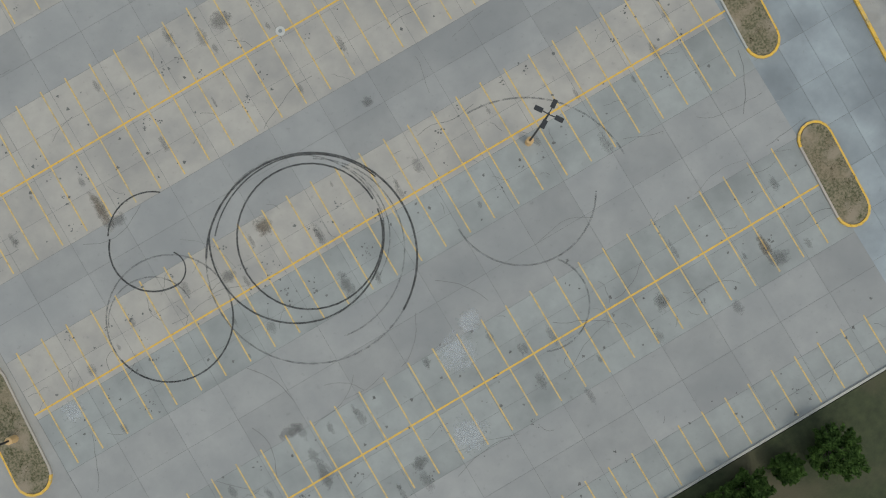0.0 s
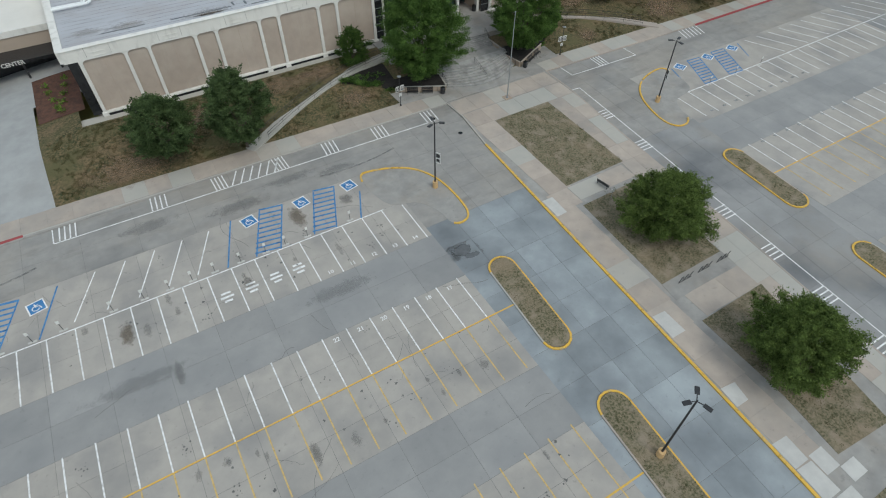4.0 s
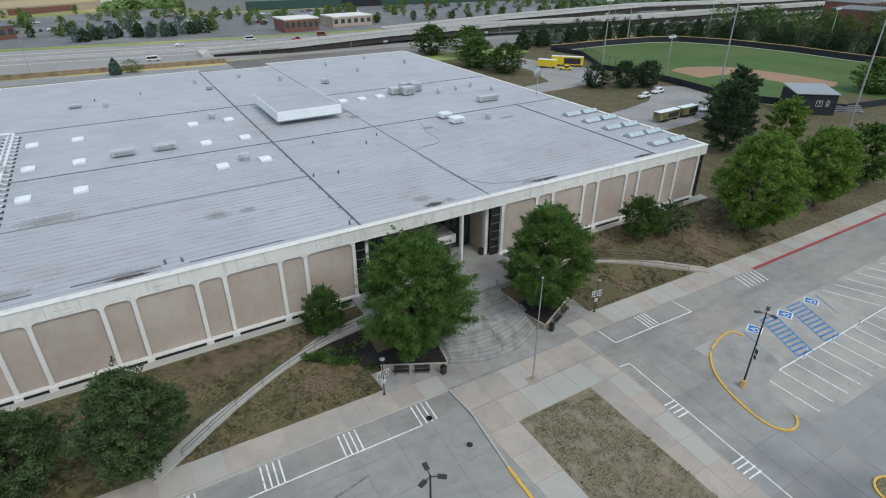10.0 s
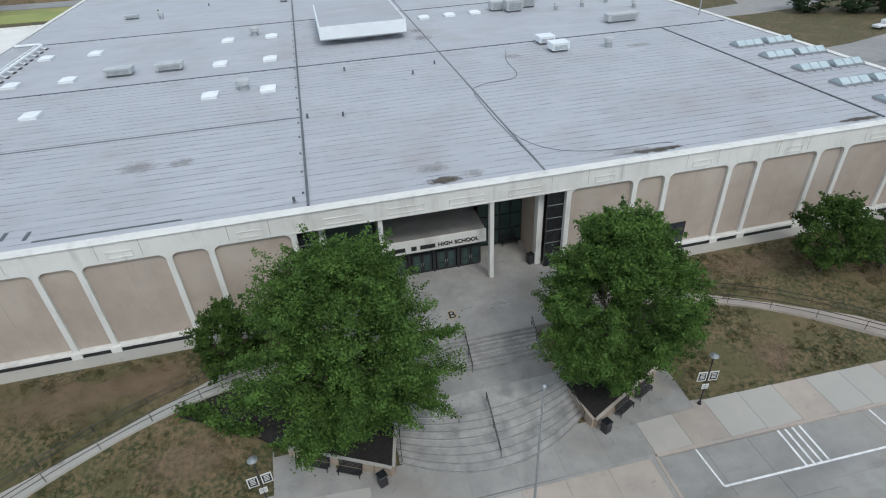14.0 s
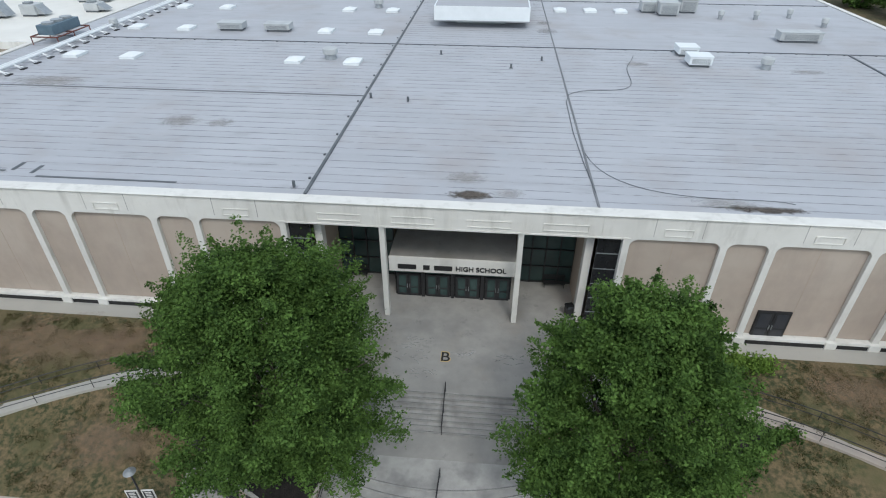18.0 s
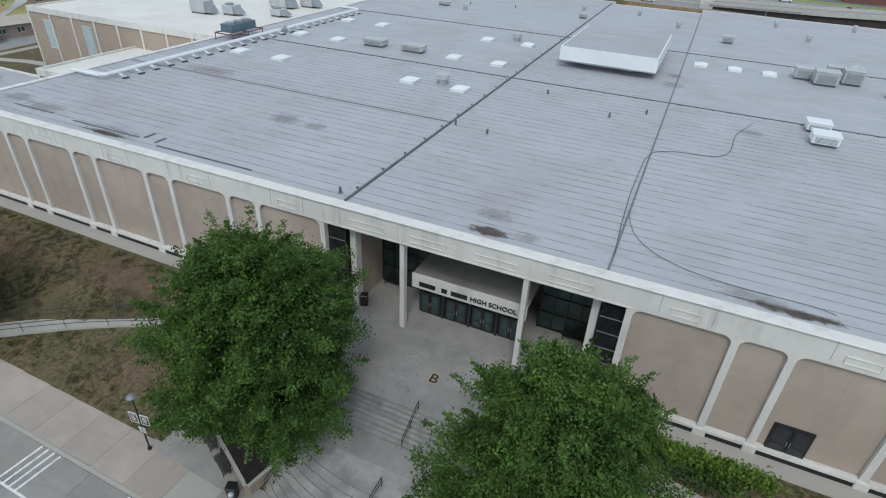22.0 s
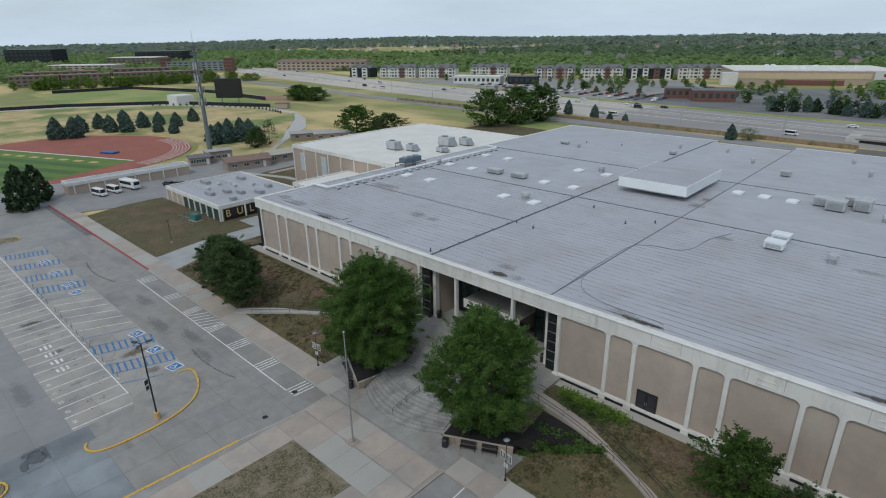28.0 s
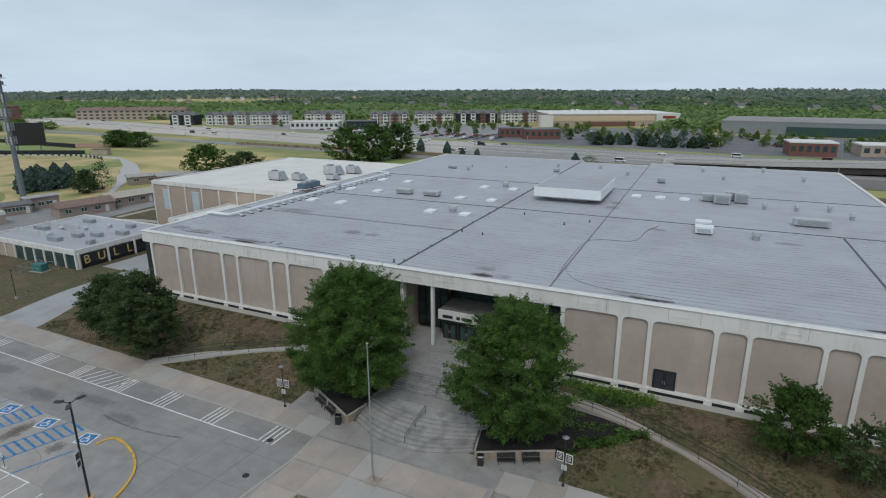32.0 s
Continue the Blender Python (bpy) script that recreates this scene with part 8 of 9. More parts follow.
wall = link("wall_retaining", strip(bmesh.new(), [(-260, 248), (-60, 238), (14, 234)], 1.0, -0.3, 1.6), M["soil"])
tagged(wall, "tan earth and concrete retaining bank beside the highway", "wall", kind="structure")
ob = link("ground_underpass", prism([(14, 236), (14, 212), (420, 206), (760, 196), (760, 215), (330, 228)], -0.3, -0.045), M["earth"])
tagged(ob, "brown bare earth below the overpass", "ground", kind="structure")
ob = link("ground_east_woods", prism([(262, 205), (268, 80), (262, -60), (700, -60), (760, 190)], -0.3, -0.1), M["southgrass"])
tagged(ob, "dark grass below the trees east of the ball field", "ground", kind="structure")
NEAR_DECK = [(8, 257.5, 1.3), (48, 249.5, 2.8), (103, 251.5, 4.3), (174, 247.5, 5.3), (232, 231, 6.3), (306, 221.5, 6.8), (412, 222, 6.8), (525, 213, 6.8), (800, 205, 6.0)]
FAR_DECK = [(110, 268, 4.0), (189, 269, 6.3), (244, 268, 7.3), (308, 268, 8.3), (433, 246, 8.3), (800, 236, 8.0)]
for deck, start in ((NEAR_DECK, 98), (FAR_DECK, 150)):
    br = thing("highway_bridge", "long pale concrete overpass on single piers", "bridge", (0, 0, 0))
    part("deck", strip(bmesh.new(), deck, 13.0, -0.4, 0.2), M["greyasphalt"], br)
    for off in (-6.4, 6.4):
        part("parapet", strip(bmesh.new(), [(x, y + off, z) for x, y, z in deck], 0.35, -0.45, 1.2), M["newslab"], br)
    for off in (-5.4, -1.8, 1.8, 5.4):
        # Dark girders, drawn deeper to stand for the black shade below the deck.
        part("girder", strip(bmesh.new(), [(x, y + off, z) for x, y, z in deck], 0.7, -3.2, -0.4), M["girder"], br)
    for j in range(9):
        x = start + 62 * j
        y, z = float(np.interp(x, [q[0] for q in deck], [q[1] for q in deck])), float(np.interp(x, [q[0] for q in deck], [q[2] for q in deck]))
        part("pier", rods(((x, y - 2, -0.3), (x, y - 2, z - 2.9), 1.1), sides=10), M["newslab"], br)
        part("pier_cap", boxed((x - 1.2, y - 6.6, z - 3.1, x + 1.2, y + 6.2, z - 2.3)), M["newslab"], br)
part("abutment", boxed((7.0, 250.4, -0.4, 12.0, 263.0, 1.6)), M["newslab"], br)
rnd = random.Random(77)
paints = ["carwhite", "cardark", "carred", "steel", "carwhite", "cardark"]
for k in range(46):
    i = rnd.randrange(1, 7)
    f = rnd.random()
    a, b = HWY[i], HWY[i + 1]
    car(a[0] + (b[0] - a[0]) * f, a[1] + (b[1] - a[1]) * f + rnd.choice((-22, -17, -6, 5, 15, 20, 26)), math.degrees(math.atan2(b[1] - a[1], b[0] - a[0])), rnd.choice(paints), rnd.choice(("car", "car", "pickup", "van")), -0.03)
verge = link("ground_highway_verge", strip(bmesh.new(), [(x, y + 38) for x, y in HWY[1:8]], 7.0, -0.3, -0.05), M["palefield"])
tagged(verge, "narrow green verge between highway and car parks", "verge", kind="structure")
verge = link("ground_highway_verge", strip(bmesh.new(), [(-150, 212), (-60, 205), (20, 200), (150, 196)], 16.0, -0.3, -0.05), M["palefield"])
tagged(verge, "olive green verge behind the school", "verge", kind="structure")
for k in range(70):
    car(rnd.uniform(-120, 400), rnd.uniform(352, 445), rnd.choice((0, 90)), rnd.choice(paints), "car", -0.1)
for k in range(60):
    q = k // 15
    car(-290 + 12.5 * (k % 15) + rnd.uniform(-1, 1), 366 + 9 * q - 0.13 * (12.5 * (k % 15)), 80, rnd.choice(paints), "car", -0.1)
for k in range(16):
    x = -330 + 45 * k
    t = thing("street_lamp", "tall thin grey street lamp beside the highway", "street lamp", (x, 246 - 0.05 * x if x < 0 else 236, 0.0), 0, "highway lamps")
    part("pole", rods(((0, 0, 0), (0, 0, 12), 0.13, 0.08), sides=6), M["galv"], t)
    part("arm", rods(((0, 0, 11.9), (0, 2.2, 12.3), 0.06), sides=5), M["galv"], t)


# ---------------------------------------------------------------- far buildings
def far_block(name, label, x, y, w, d, h, wall, roof_m, turn=0.0, storeys=1, cols=6, gable=False, z=0.0, win=True):
    t = thing(name, label, "building", (x, y, z), turn)
    part("wall", boxed((-w / 2, -d / 2, -1, w / 2, d / 2, h)), M[wall], t)
    if gable:
        bm = bmesh.new()
        n = max(1, int(w / 14))
        for k in range(n):
            x0, x1 = -w / 2 + w * k / n - 0.5, -w / 2 + w * (k + 1) / n + 0.5
            r = h + 3.2 + 0.6 * (k % 2)
            v = [bm.verts.new(p) for p in ((x0, -d / 2 - 0.6, h), (x1, -d / 2 - 0.6, h), (x1 - 1.5, 0, r), (x0 + 1.5, 0, r), (x0, d / 2 + 0.6, h), (x1, d / 2 + 0.6, h))]
            for f in ((0, 1, 2, 3), (3, 2, 5, 4), (0, 3, 4), (1, 5, 2), (0, 4, 5, 1)):
                bm.faces.new([v[i] for i in f])
        part("roof", bm, M[roof_m], t)
    else:
        part("roof", boxed((-w / 2 - 0.3, -d / 2 - 0.3, h, w / 2 + 0.3, d / 2 + 0.3, h + 0.7)), M[roof_m], t)
    if win:
        for s in range(storeys):
            z0 = h * (s + 0.35) / storeys
            for k in range(cols):
                cx = -w / 2 + w * (k + 0.5) / cols
                part("window", boxed((cx - w / cols * 0.28, -d / 2 - 0.08, z0, cx + w / cols * 0.28, -d / 2 + 0.05, z0 + h / storeys * 0.45)), M["glass"], t)
    return t


def apartment(x, y, turn, w, body, bays=4):
    """Three storeys under a grey roof, with white gabled bays standing forward."""
    t = far_block("apartment_block", "three-storey apartment block with white gabled bays and grey roof", x, y, w, 15, 9.5, body, "greyroof", turn, 3, bays * 2, True)
    for q in range(bays):
        cx = -w / 2 + w * (q + 0.5) / bays
        c = w / bays * 0.24
        bay = part("gabled_bay", boxed((cx - c, -9.2, -1.0, cx + c, -7.4, 10.0)), M["whitewall" if q != 2 else "brick"], t)
        bm = bmesh.new()
        v = [bm.verts.new(p) for p in ((cx - c - 0.5, -9.6, 9.9), (cx + c + 0.5, -9.6, 9.9), (cx, -9.6, 12.6), (cx - c - 0.5, -2, 9.9), (cx + c + 0.5, -2, 9.9), (cx, -2, 12.6))]
        for f in ((0, 1, 2), (3, 5, 4), (0, 2, 5, 3), (1, 4, 5, 2), (0, 3, 4, 1)):
            bm.faces.new([v[i] for i in f])
        part("gable_roof", bm, M["greyroof"], bay)
        for z in (1.0, 4.2, 7.3):
            part("bay_window", boxed((cx - c * 0.55, -9.28, z, cx + c * 0.55, -9.2, z + 1.6)), M["glass"], bay)
    return t


for x, y, tn, w, body in ((-430, 402, 28, 40, "whitewall"), (-392, 424, 28, 40, "whitewall"), (-352, 462, 24, 40, "whitewall"), (-282, 478, 34, 40, "tanwall"), (-244, 504, 34, 40, "whitewall"), (-206, 530, 35, 42, "darkwall"), (-168, 556, 38, 42, "whitewall")):
    apartment(x, y, tn, w, body)
apartment(-470, 384, 20, 26, "darkwall", 2)
far_block("hotel", "long three-storey hotel with brown pitched roof", -612, 432, 128, 20, 11, "tanwall", "brownroof", 28, 3, 18, True)
far_block("shop_row", "low white shop row with red sign band", -308, 390, 44, 18, 6.0, "whitewall", "whiteroof", 25, 1, 10)
far_block("shop", "small dark flat shop beside the highway", -270, 408, 26, 16, 6.5, "darkwall", "greyroof", 25, 1, 5)
big = far_block("warehouse_store", "very large low tan warehouse store with pale roof", -75, 564, 125, 80, 11.0, "tanwall", "whiteroof", 26, 1, 1, win=False)
part("cream_band", boxed((-62.6, -40.3, 5.0, 38, -39.9, 9.4)), M["creamwall"], big)
part("brick_band", boxed((-30, -40.25, -0.5, 20, -39.95, 4.0)), M["brick"], big)
part("sign_wall", boxed((40, -40.6, 0.0, 62.6, -39.9, 11.4)), M["whitewall"], big)
part("red_sign", boxed((46, -40.8, 7.0, 58, -40.5, 9.2)), M["carred"], big)
part("corner_entrance", boxed((-72, -46, -0.5, -60, -34, 10.0)), M["whitewall"], big)
rnd_u = random.Random(61)
for k in range(14):
    ux, uy = rnd_u.uniform(-56, 56), rnd_u.uniform(-30, 34)
    part("roof_unit", boxed((ux - 1.6, uy - 1.2, 11.6, ux + 1.6, uy + 1.2, 13.0)), M["sheet"], big)
far_block("tavern", "small brick restaurant with dark roof", -86, 370, 26, 16, 6.5, "brick", "greyroof", 25, 1, 6)
far_block("tavern", "small red brick cafe with pale sign", -112, 376, 16, 12, 6.0, "brick", "greyroof", 25, 1, 4)
big = far_block("hardware_store", "very long low grey store with dark green front", 202, 492, 330, 80, 9.5, "steel", "greyasphalt", -6, 1, 1, win=False)
part("green_front", boxed((-120, -41.0, 0, 160, -40.0, 6.5)), M["darkgreen"], big)
part("entrance_block", boxed((-40, -43.0, 0, -6, -40.0, 13.0)), M["darkwall"], big)
b = far_block("restaurant", "square red-brick restaurant with white flat roof", 76, 326, 22, 18, 6.8, "brick", "whiteroof", 4, 1, 6)
far_block("restaurant", "tan and yellow restaurant with pale roof", 113, 336, 28, 18, 5.6, "tanwall", "whiteroof", 4, 1, 6)
far_block("brick_school", "red brick house group with white roof edges", 392, 158, 34, 24, 11, "brick", "greyroof", 10, 3, 7)
far_block("brick_school", "red brick house group beyond the pines", 432, 180, 36, 26, 12, "brick", "greyroof", 0, 3, 7)
for x, y, w, tn in ((-640, 112, 42, 66), (-624, 152, 42, 68), (-606, 194, 42, 68), (-590, 236, 38, 70), (-700, 150, 70, 66), (-690, 230, 60, 66)):
    far_block("flat_block", "long brown low-rise apartment block with flat roof", x, y, w, 16, 10, "flatwall", "brownroof", tn, 3, 8)
for x, y, w, d, h, m, r in ((-760, 330, 80, 24, 12, "steel", "greyroof"), (-715, 352, 11, 11, 17, "brick", "brownroof"), (-795, 300, 11, 11, 17, "brick", "brownroof"), (-980, 330, 80, 40, 14, "flatwall", "whiteroof"), (-1100, 420, 90, 40, 20, "darkwall", "greyroof"), (-1250, 250, 90, 40, 26, "darkwall", "greyroof"), (-1180, 120, 70, 40, 22, "steel", "whiteroof"), (-860, 220, 90, 30, 10, "tanwall", "whiteroof")):
    far_block("office_block", "distant flat-roofed office block", x, y, w, d, h, m, r, 40, 4, 10)
for pts in ([(-140, 330), (0, 311), (150, 299), (330, 291), (470, 288), (470, 450), (28, 452), (28, 522), (-120, 470)], [(-430, 376), (-300, 352), (-140, 330), (-120, 470), (-170, 520), (-330, 445)]):
    ob = link("road_car_park", prism(pts, -0.3, -0.08), M["tarmac" if pts[0][0] > -200 else "lot"])
    tagged(ob, "asphalt car park before the far stores", "car park", kind="structure")


# ---------------------------------------------------------------- middle and far trees
crown_data = {}


def plain_tree(x, y, h, r, seed, material, conifer=False, n=420, label="", z=-0.1):
    """A tree seen from afar; alike trees share their trunk and crown meshes."""
    t = thing("spruce_tree" if conifer else "tree", label or ("blue-green conical spruce on the grass bank" if conifer else "full green tree beyond the school"), "tree", (x, y, z), seed * 37 % 360)
    key = (material.name, conifer, n, seed % 4)
    if key not in crown_data:
        rs = np.random.RandomState(seed)
        if conifer:
            k = rs.uniform(0, 1, n) ** 0.6
            a = rs.uniform(0, 2 * math.pi, n)
            wide = np.sin(np.minimum(1.0, k * 1.2) * 1.57) ** 0.9 * np.where(k > 0.9, 0.85, 1.0)
            q = wide * rs.uniform(0.7, 1.0, n) * (0.86 + 0.14 * np.sin(a * 5 + k * 22))
            pts = np.stack([q * np.cos(a), q * np.sin(a), 1.9 * (1 - k) + 0.06], 1)
            size = 0.13
        else:
            many = 300 if n > 1000 else 90
            pts = clumps(1.0, 0.98, 1.02, seed, many, max(4, n // many), 0.4, 0.14 if n > 1000 else 0.24)
            size = 0.05 if n > 1000 else 0.11
        bm = rods(((0, 0, 0), (0, 0, 1.5 if conifer else 1.0), 0.05, 0.02), sides=6)
        me = bpy.data.meshes.new("trunk")
        bm.to_mesh(me)
        bm.free()
        me.materials.append(M["bark"])
        crown_data[key] = (me, leaf_mesh("crown", pts, size, material, seed))
    for name, me in zip(("trunk", "crown"), crown_data[key]):
        ob = new(name, me)
        ob.parent = t
        ob.scale = (r, r, h / 2)
    return t


for k, (x, y, h, r) in enumerate(((103, 205, 13, 9), (116, 192, 13, 9), (104, 168, 12, 9), (108, 152, 11, 8), (120, 113, 8, 5), (129.6, 108, 9, 5.5), (137, 104, 9, 5.5), (200, 57, 11, 8), (212, 48, 10, 7), (112, 52, 10, 6), (122, 62, 11, 6), (-166, 132, 13, 10), (-152, 139, 10, 9), (-137, 192, 17, 11), (-130, 206, 18, 11), (-124, 224, 17, 11), (-322, 203, 10, 11), (-308, 208, 9, 10), (-334, 212, 9, 9), (-175.5, 86, 8, 5))):
    plain_tree(x, y, h, r, 500 + k, M["pine"] if k in (4, 5, 6) else M["leafgrey"] if k in (12, 19) else M["leaf"] if k % 3 else M["leafdark"], n=6400)
def bank_spruces(places, seed):
    for k, (x, y, h, r) in enumerate(places):
        plain_tree(x, y, h * 0.8, r * 0.82, seed + k, M["spruce"], True, 1400)


bank_spruces(((-267, 36, 13, 5.2), (-265, 43, 12.5, 5.2), (-270, 60, 11, 4.8), (-288, 60.5, 10, 4.6), (-264, 65.5, 11, 4.8), (-273, 76.5, 10.5, 4.6), (-301, 76.5, 9, 4.5), (-251, 75.5, 8, 3.4), (-275.5, 85.5, 9, 4.2), (-241, 79, 7.5, 3.4), (-263, 89.5, 9.5, 4.3), (-274.5, 103.5, 9.5, 4.2), (-281, 50, 11, 4.8)), 560)
bank_spruces(((-196, 77, 11, 4.4), (-201, 83, 11, 4.6), (-195, 83, 10, 4.4), (-195, 89, 10, 4.2), (-218, 106, 8, 3.6), (-230, 101, 7.5, 3.4), (-225, 105, 8, 3.6), (-206, 90, 9, 4), (-188, 94, 9, 4.2), (-209, 86, 9, 4.2), (-198, 93, 9, 4), (-129, 255, 10, 3.4), (-106, 249, 9.5, 3.2), (-95, 245, 6, 2.3), (-86, 244, 6, 2.3), (-30, 227, 8.5, 3.2)), 576)
plain_tree(-178.5, 94, 10, 4.6, 611, M["pine"], False, 1200, "dark evergreen beside the service road")
plain_tree(-141, -3, 13, 4.5, 613, M["pine"], True, 900, "dark spruce beside the west entrance road")
plain_tree(-149, 2, 11, 4.2, 614, M["pine"], True, 900, "dark spruce beside the west entrance road")
plain_tree(-24, 230, 5, 5, 612, M["leaf"], n=1200)
belt = random.Random(31)
BELT = [(152, 197), (190, 197), (222, 193), (250, 184), (266, 162), (273, 130), (276, 100), (276, 66)]
for k in range(92):
    f = (k // 2) / 45 * (len(BELT) - 1)
    i = min(int(f), len(BELT) - 2)
    x, y = (BELT[i][j] + (BELT[i + 1][j] - BELT[i][j]) * (f - i) for j in (0, 1))
    back_row = 6.0 * (k % 2)
    plain_tree(x + belt.uniform(-1.5, 1.5) + back_row * 0.7, y + belt.uniform(-1.5, 1.5) + back_row * 0.7, belt.uniform(8, 12.5), belt.uniform(3.2, 4.6), 600 + k, M["pine"], k % 5 == 0, 1100, "dark pine in the belt beyond the ball field")
for k in range(34):
    x, y = belt.uniform(290, 350), belt.uniform(66, 196)
    plain_tree(x, y, belt.uniform(11, 16), belt.uniform(6, 8.5), 1300 + k, M["leafdark"] if k % 3 else M["leaf"], False, 1100, "tall leafy tree behind the pine belt")
for k in range(150):
    x, y = (belt.uniform(-350, -140), belt.uniform(404, 520)) if k < 60 else (belt.uniform(-140, 40), belt.uniform(352, 500)) if k < 100 else (belt.uniform(20, 330), belt.uniform(346, 445))
    if (40 < x < 130 and y < 352) or (-124 < x < -70 and y < 388) or y - 0.55 * (x + 300) > 462 and x < -140:
        continue
    plain_tree(x, y, belt.uniform(4, 7), belt.uniform(2.2, 3.6), 700 + k, M["leafbright"] if k % 3 == 0 else M["fartree"], k % 7 == 0, 540, "small tree among the far car parks")
for k in range(150):
    f = k / 149
    x = -420 + 800 * f + belt.uniform(-8, 8)
    y = 350 - 0.13 * x + (belt.uniform(0, 14) if k % 2 else belt.uniform(20, 110))
    if (45 < x < 130 and y < 356) or (-135 < x < -68 and 358 < y < 392) or (-340 < x < -250 and y < 425) or (x < -140 and y > 372 + 0.45 * (x + 440)):
        continue
    plain_tree(x, y, belt.uniform(4, 7), belt.uniform(2.0, 3.4), 1000 + k, (M["leafbright"], M["fartree"], M["fartree"], M["leafdark"])[k % 4], k % 9 == 0, 900, "leafy tree beside the far car parks")
for k in range(16):
    plain_tree(-44 + 4.6 * k + belt.uniform(-2, 2), 340 + belt.uniform(-5, 6), belt.uniform(6, 10), belt.uniform(3.0, 4.4), 860 + k, M["pine"] if k % 2 else M["spruce"], k % 3 > 0, 800, "dark evergreen beside the far car park")
for k in range(40):
    f = k / 39
    plain_tree(-600 + 70 * f + belt.uniform(-14, 6), 90 + 190 * f + belt.uniform(-8, 8), belt.uniform(7, 11), belt.uniform(4, 6.5), 880 + k, M["leafbright"], False, 900, "green tree before the brown flats")


def woods(name, label, spots, material, seed, leaves=26, leaf=0.42):
    """A far wood: many rough crowns in one mesh."""
    rs = np.random.RandomState(seed)
    p = np.repeat(np.asarray(spots), leaves, 0)
    n = len(p)
    d = rs.normal(size=(n, 3))
    d /= np.linalg.norm(d, axis=1)[:, None]
    d[:, 2] = np.abs(d[:, 2]) * 1.05
    c = p[:, :3] + d * p[:, 3:] * rs.uniform(0.7, 1.05, (n, 1))
    up = d * 0.75 + rs.normal(size=(n, 3)) * 0.45 + (0, 0, 0.45)
    up /= np.linalg.norm(up, axis=1)[:, None]
    u = np.cross(up, rs.normal(size=(n, 3)))
    u /= np.linalg.norm(u, axis=1)[:, None]
    w = np.cross(up, u)
    s = p[:, 3:] * leaf * rs.uniform(0.6, 1.3, (n, 1))
    v = np.stack([c - u * s, c + w * s * 0.8, c + u * s, c - w * s * 0.8], 1).reshape(-1, 3)
    me = bpy.data.meshes.new(name)
    me.from_pydata(v.tolist(), [], np.arange(4 * n).reshape(n, 4).tolist())
    me.materials.append(material)
    ob = new(name, me)
    return tagged(ob, label, "woods", kind="stuff")


# Greens lifted, the farthest also bluer, to put distance haze into the colour.
M["woodland"] = leafy("hazed_woodland", (0.14, 0.225, 0.085), (0.33, 0.44, 0.175), 0.5, 0.06)
M["darkwood"] = leafy("hazed_dark_woodland", (0.13, 0.19, 0.11), (0.215, 0.285, 0.16), 0.5, 0.03)
M["hazewood"] = leafy("hazed_far_woodland", (0.19, 0.25, 0.2), (0.26, 0.32, 0.255), 0.5, 0.01)
rs = np.random.RandomState(8)


def spots_in(x0, x1, y0, y1, n, r0, r1, keep, z=-1.0):
    return [(x, y, z, r) for x, y, r in zip(rs.uniform(x0, x1, n), rs.uniform(y0, y1, n), rs.uniform(r0, r1, n)) if keep(x, y)]


def behind(x, y):
    """North of the shops, flats and stores."""
    line = 640 if -160 < x < -20 else 505 + 0.2 * max(0.0, x - 20) if -20 <= x < 60 else 570 if x < 380 and x >= 60 else 330 if x >= 380 else 600 + (x + 160) * 0.42
    return y > line + 12 * math.sin(x / 37)


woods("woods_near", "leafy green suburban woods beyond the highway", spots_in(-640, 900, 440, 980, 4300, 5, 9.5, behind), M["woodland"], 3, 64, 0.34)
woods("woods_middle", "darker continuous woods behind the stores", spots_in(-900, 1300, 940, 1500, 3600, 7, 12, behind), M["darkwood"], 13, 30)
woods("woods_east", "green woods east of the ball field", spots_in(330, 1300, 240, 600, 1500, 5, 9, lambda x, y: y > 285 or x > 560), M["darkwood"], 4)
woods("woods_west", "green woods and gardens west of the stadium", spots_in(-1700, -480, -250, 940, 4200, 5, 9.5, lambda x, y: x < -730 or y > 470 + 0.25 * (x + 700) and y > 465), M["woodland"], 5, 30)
far = [(x, y, 2 + 16 * max(0.0, noise.noise((x / 700, y / 700, 0))), r) for x, y, r in zip(rs.uniform(-3900, 3400, 5200), rs.uniform(1450, 3900, 5200), rs.uniform(10, 19, 5200))]
far += [(x, y, 1, r) for x, y, r in zip(rs.uniform(-3900, -1600, 1800), rs.uniform(-600, 1500, 1800), rs.uniform(10, 17, 1800))]
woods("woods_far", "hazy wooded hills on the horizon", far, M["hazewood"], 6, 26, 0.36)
for k in range(60):
    x, y = belt.uniform(-1500, 300), belt.uniform(760, 1700)
    h = thing("far_house", "distant pale house among the woods", "house", (x, y, 3.0), belt.uniform(0, 90))
    part("wall", boxed((-6, -5, -3, 6, 5, 5.5)), M["whitewall" if k % 2 else "tanwall"], h)
    bm = bmesh.new()
    v = [bm.verts.new(p) for p in ((-6.5, -5.5, 5.4), (6.5, -5.5, 5.4), (6.5, 0, 9.0), (-6.5, 0, 9.0), (-6.5, 5.5, 5.4), (6.5, 5.5, 5.4))]
    for f in ((0, 1, 2, 3), (3, 2, 5, 4), (0, 3, 4), (1, 5, 2), (0, 4, 5, 1)):
        bm.faces.new([v[i] for i in f])
    part("roof", bm, M["greyroof" if k % 3 else "brownroof"], h)
tower = thing("water_tower", "distant white water tower on the horizon", "water tower", (900, 3300, 0))
part("stem", rods(((0, 0, 0), (0, 0, 36), 5, 4), sides=10), M["whitewall"], tower)
part("tank", rods(((0, 0, 36), (0, 0, 42), 5, 14), ((0, 0, 42), (0, 0, 50), 14, 14), ((0, 0, 50), (0, 0, 54), 14, 3), sides=16), M["whitewall"], tower)

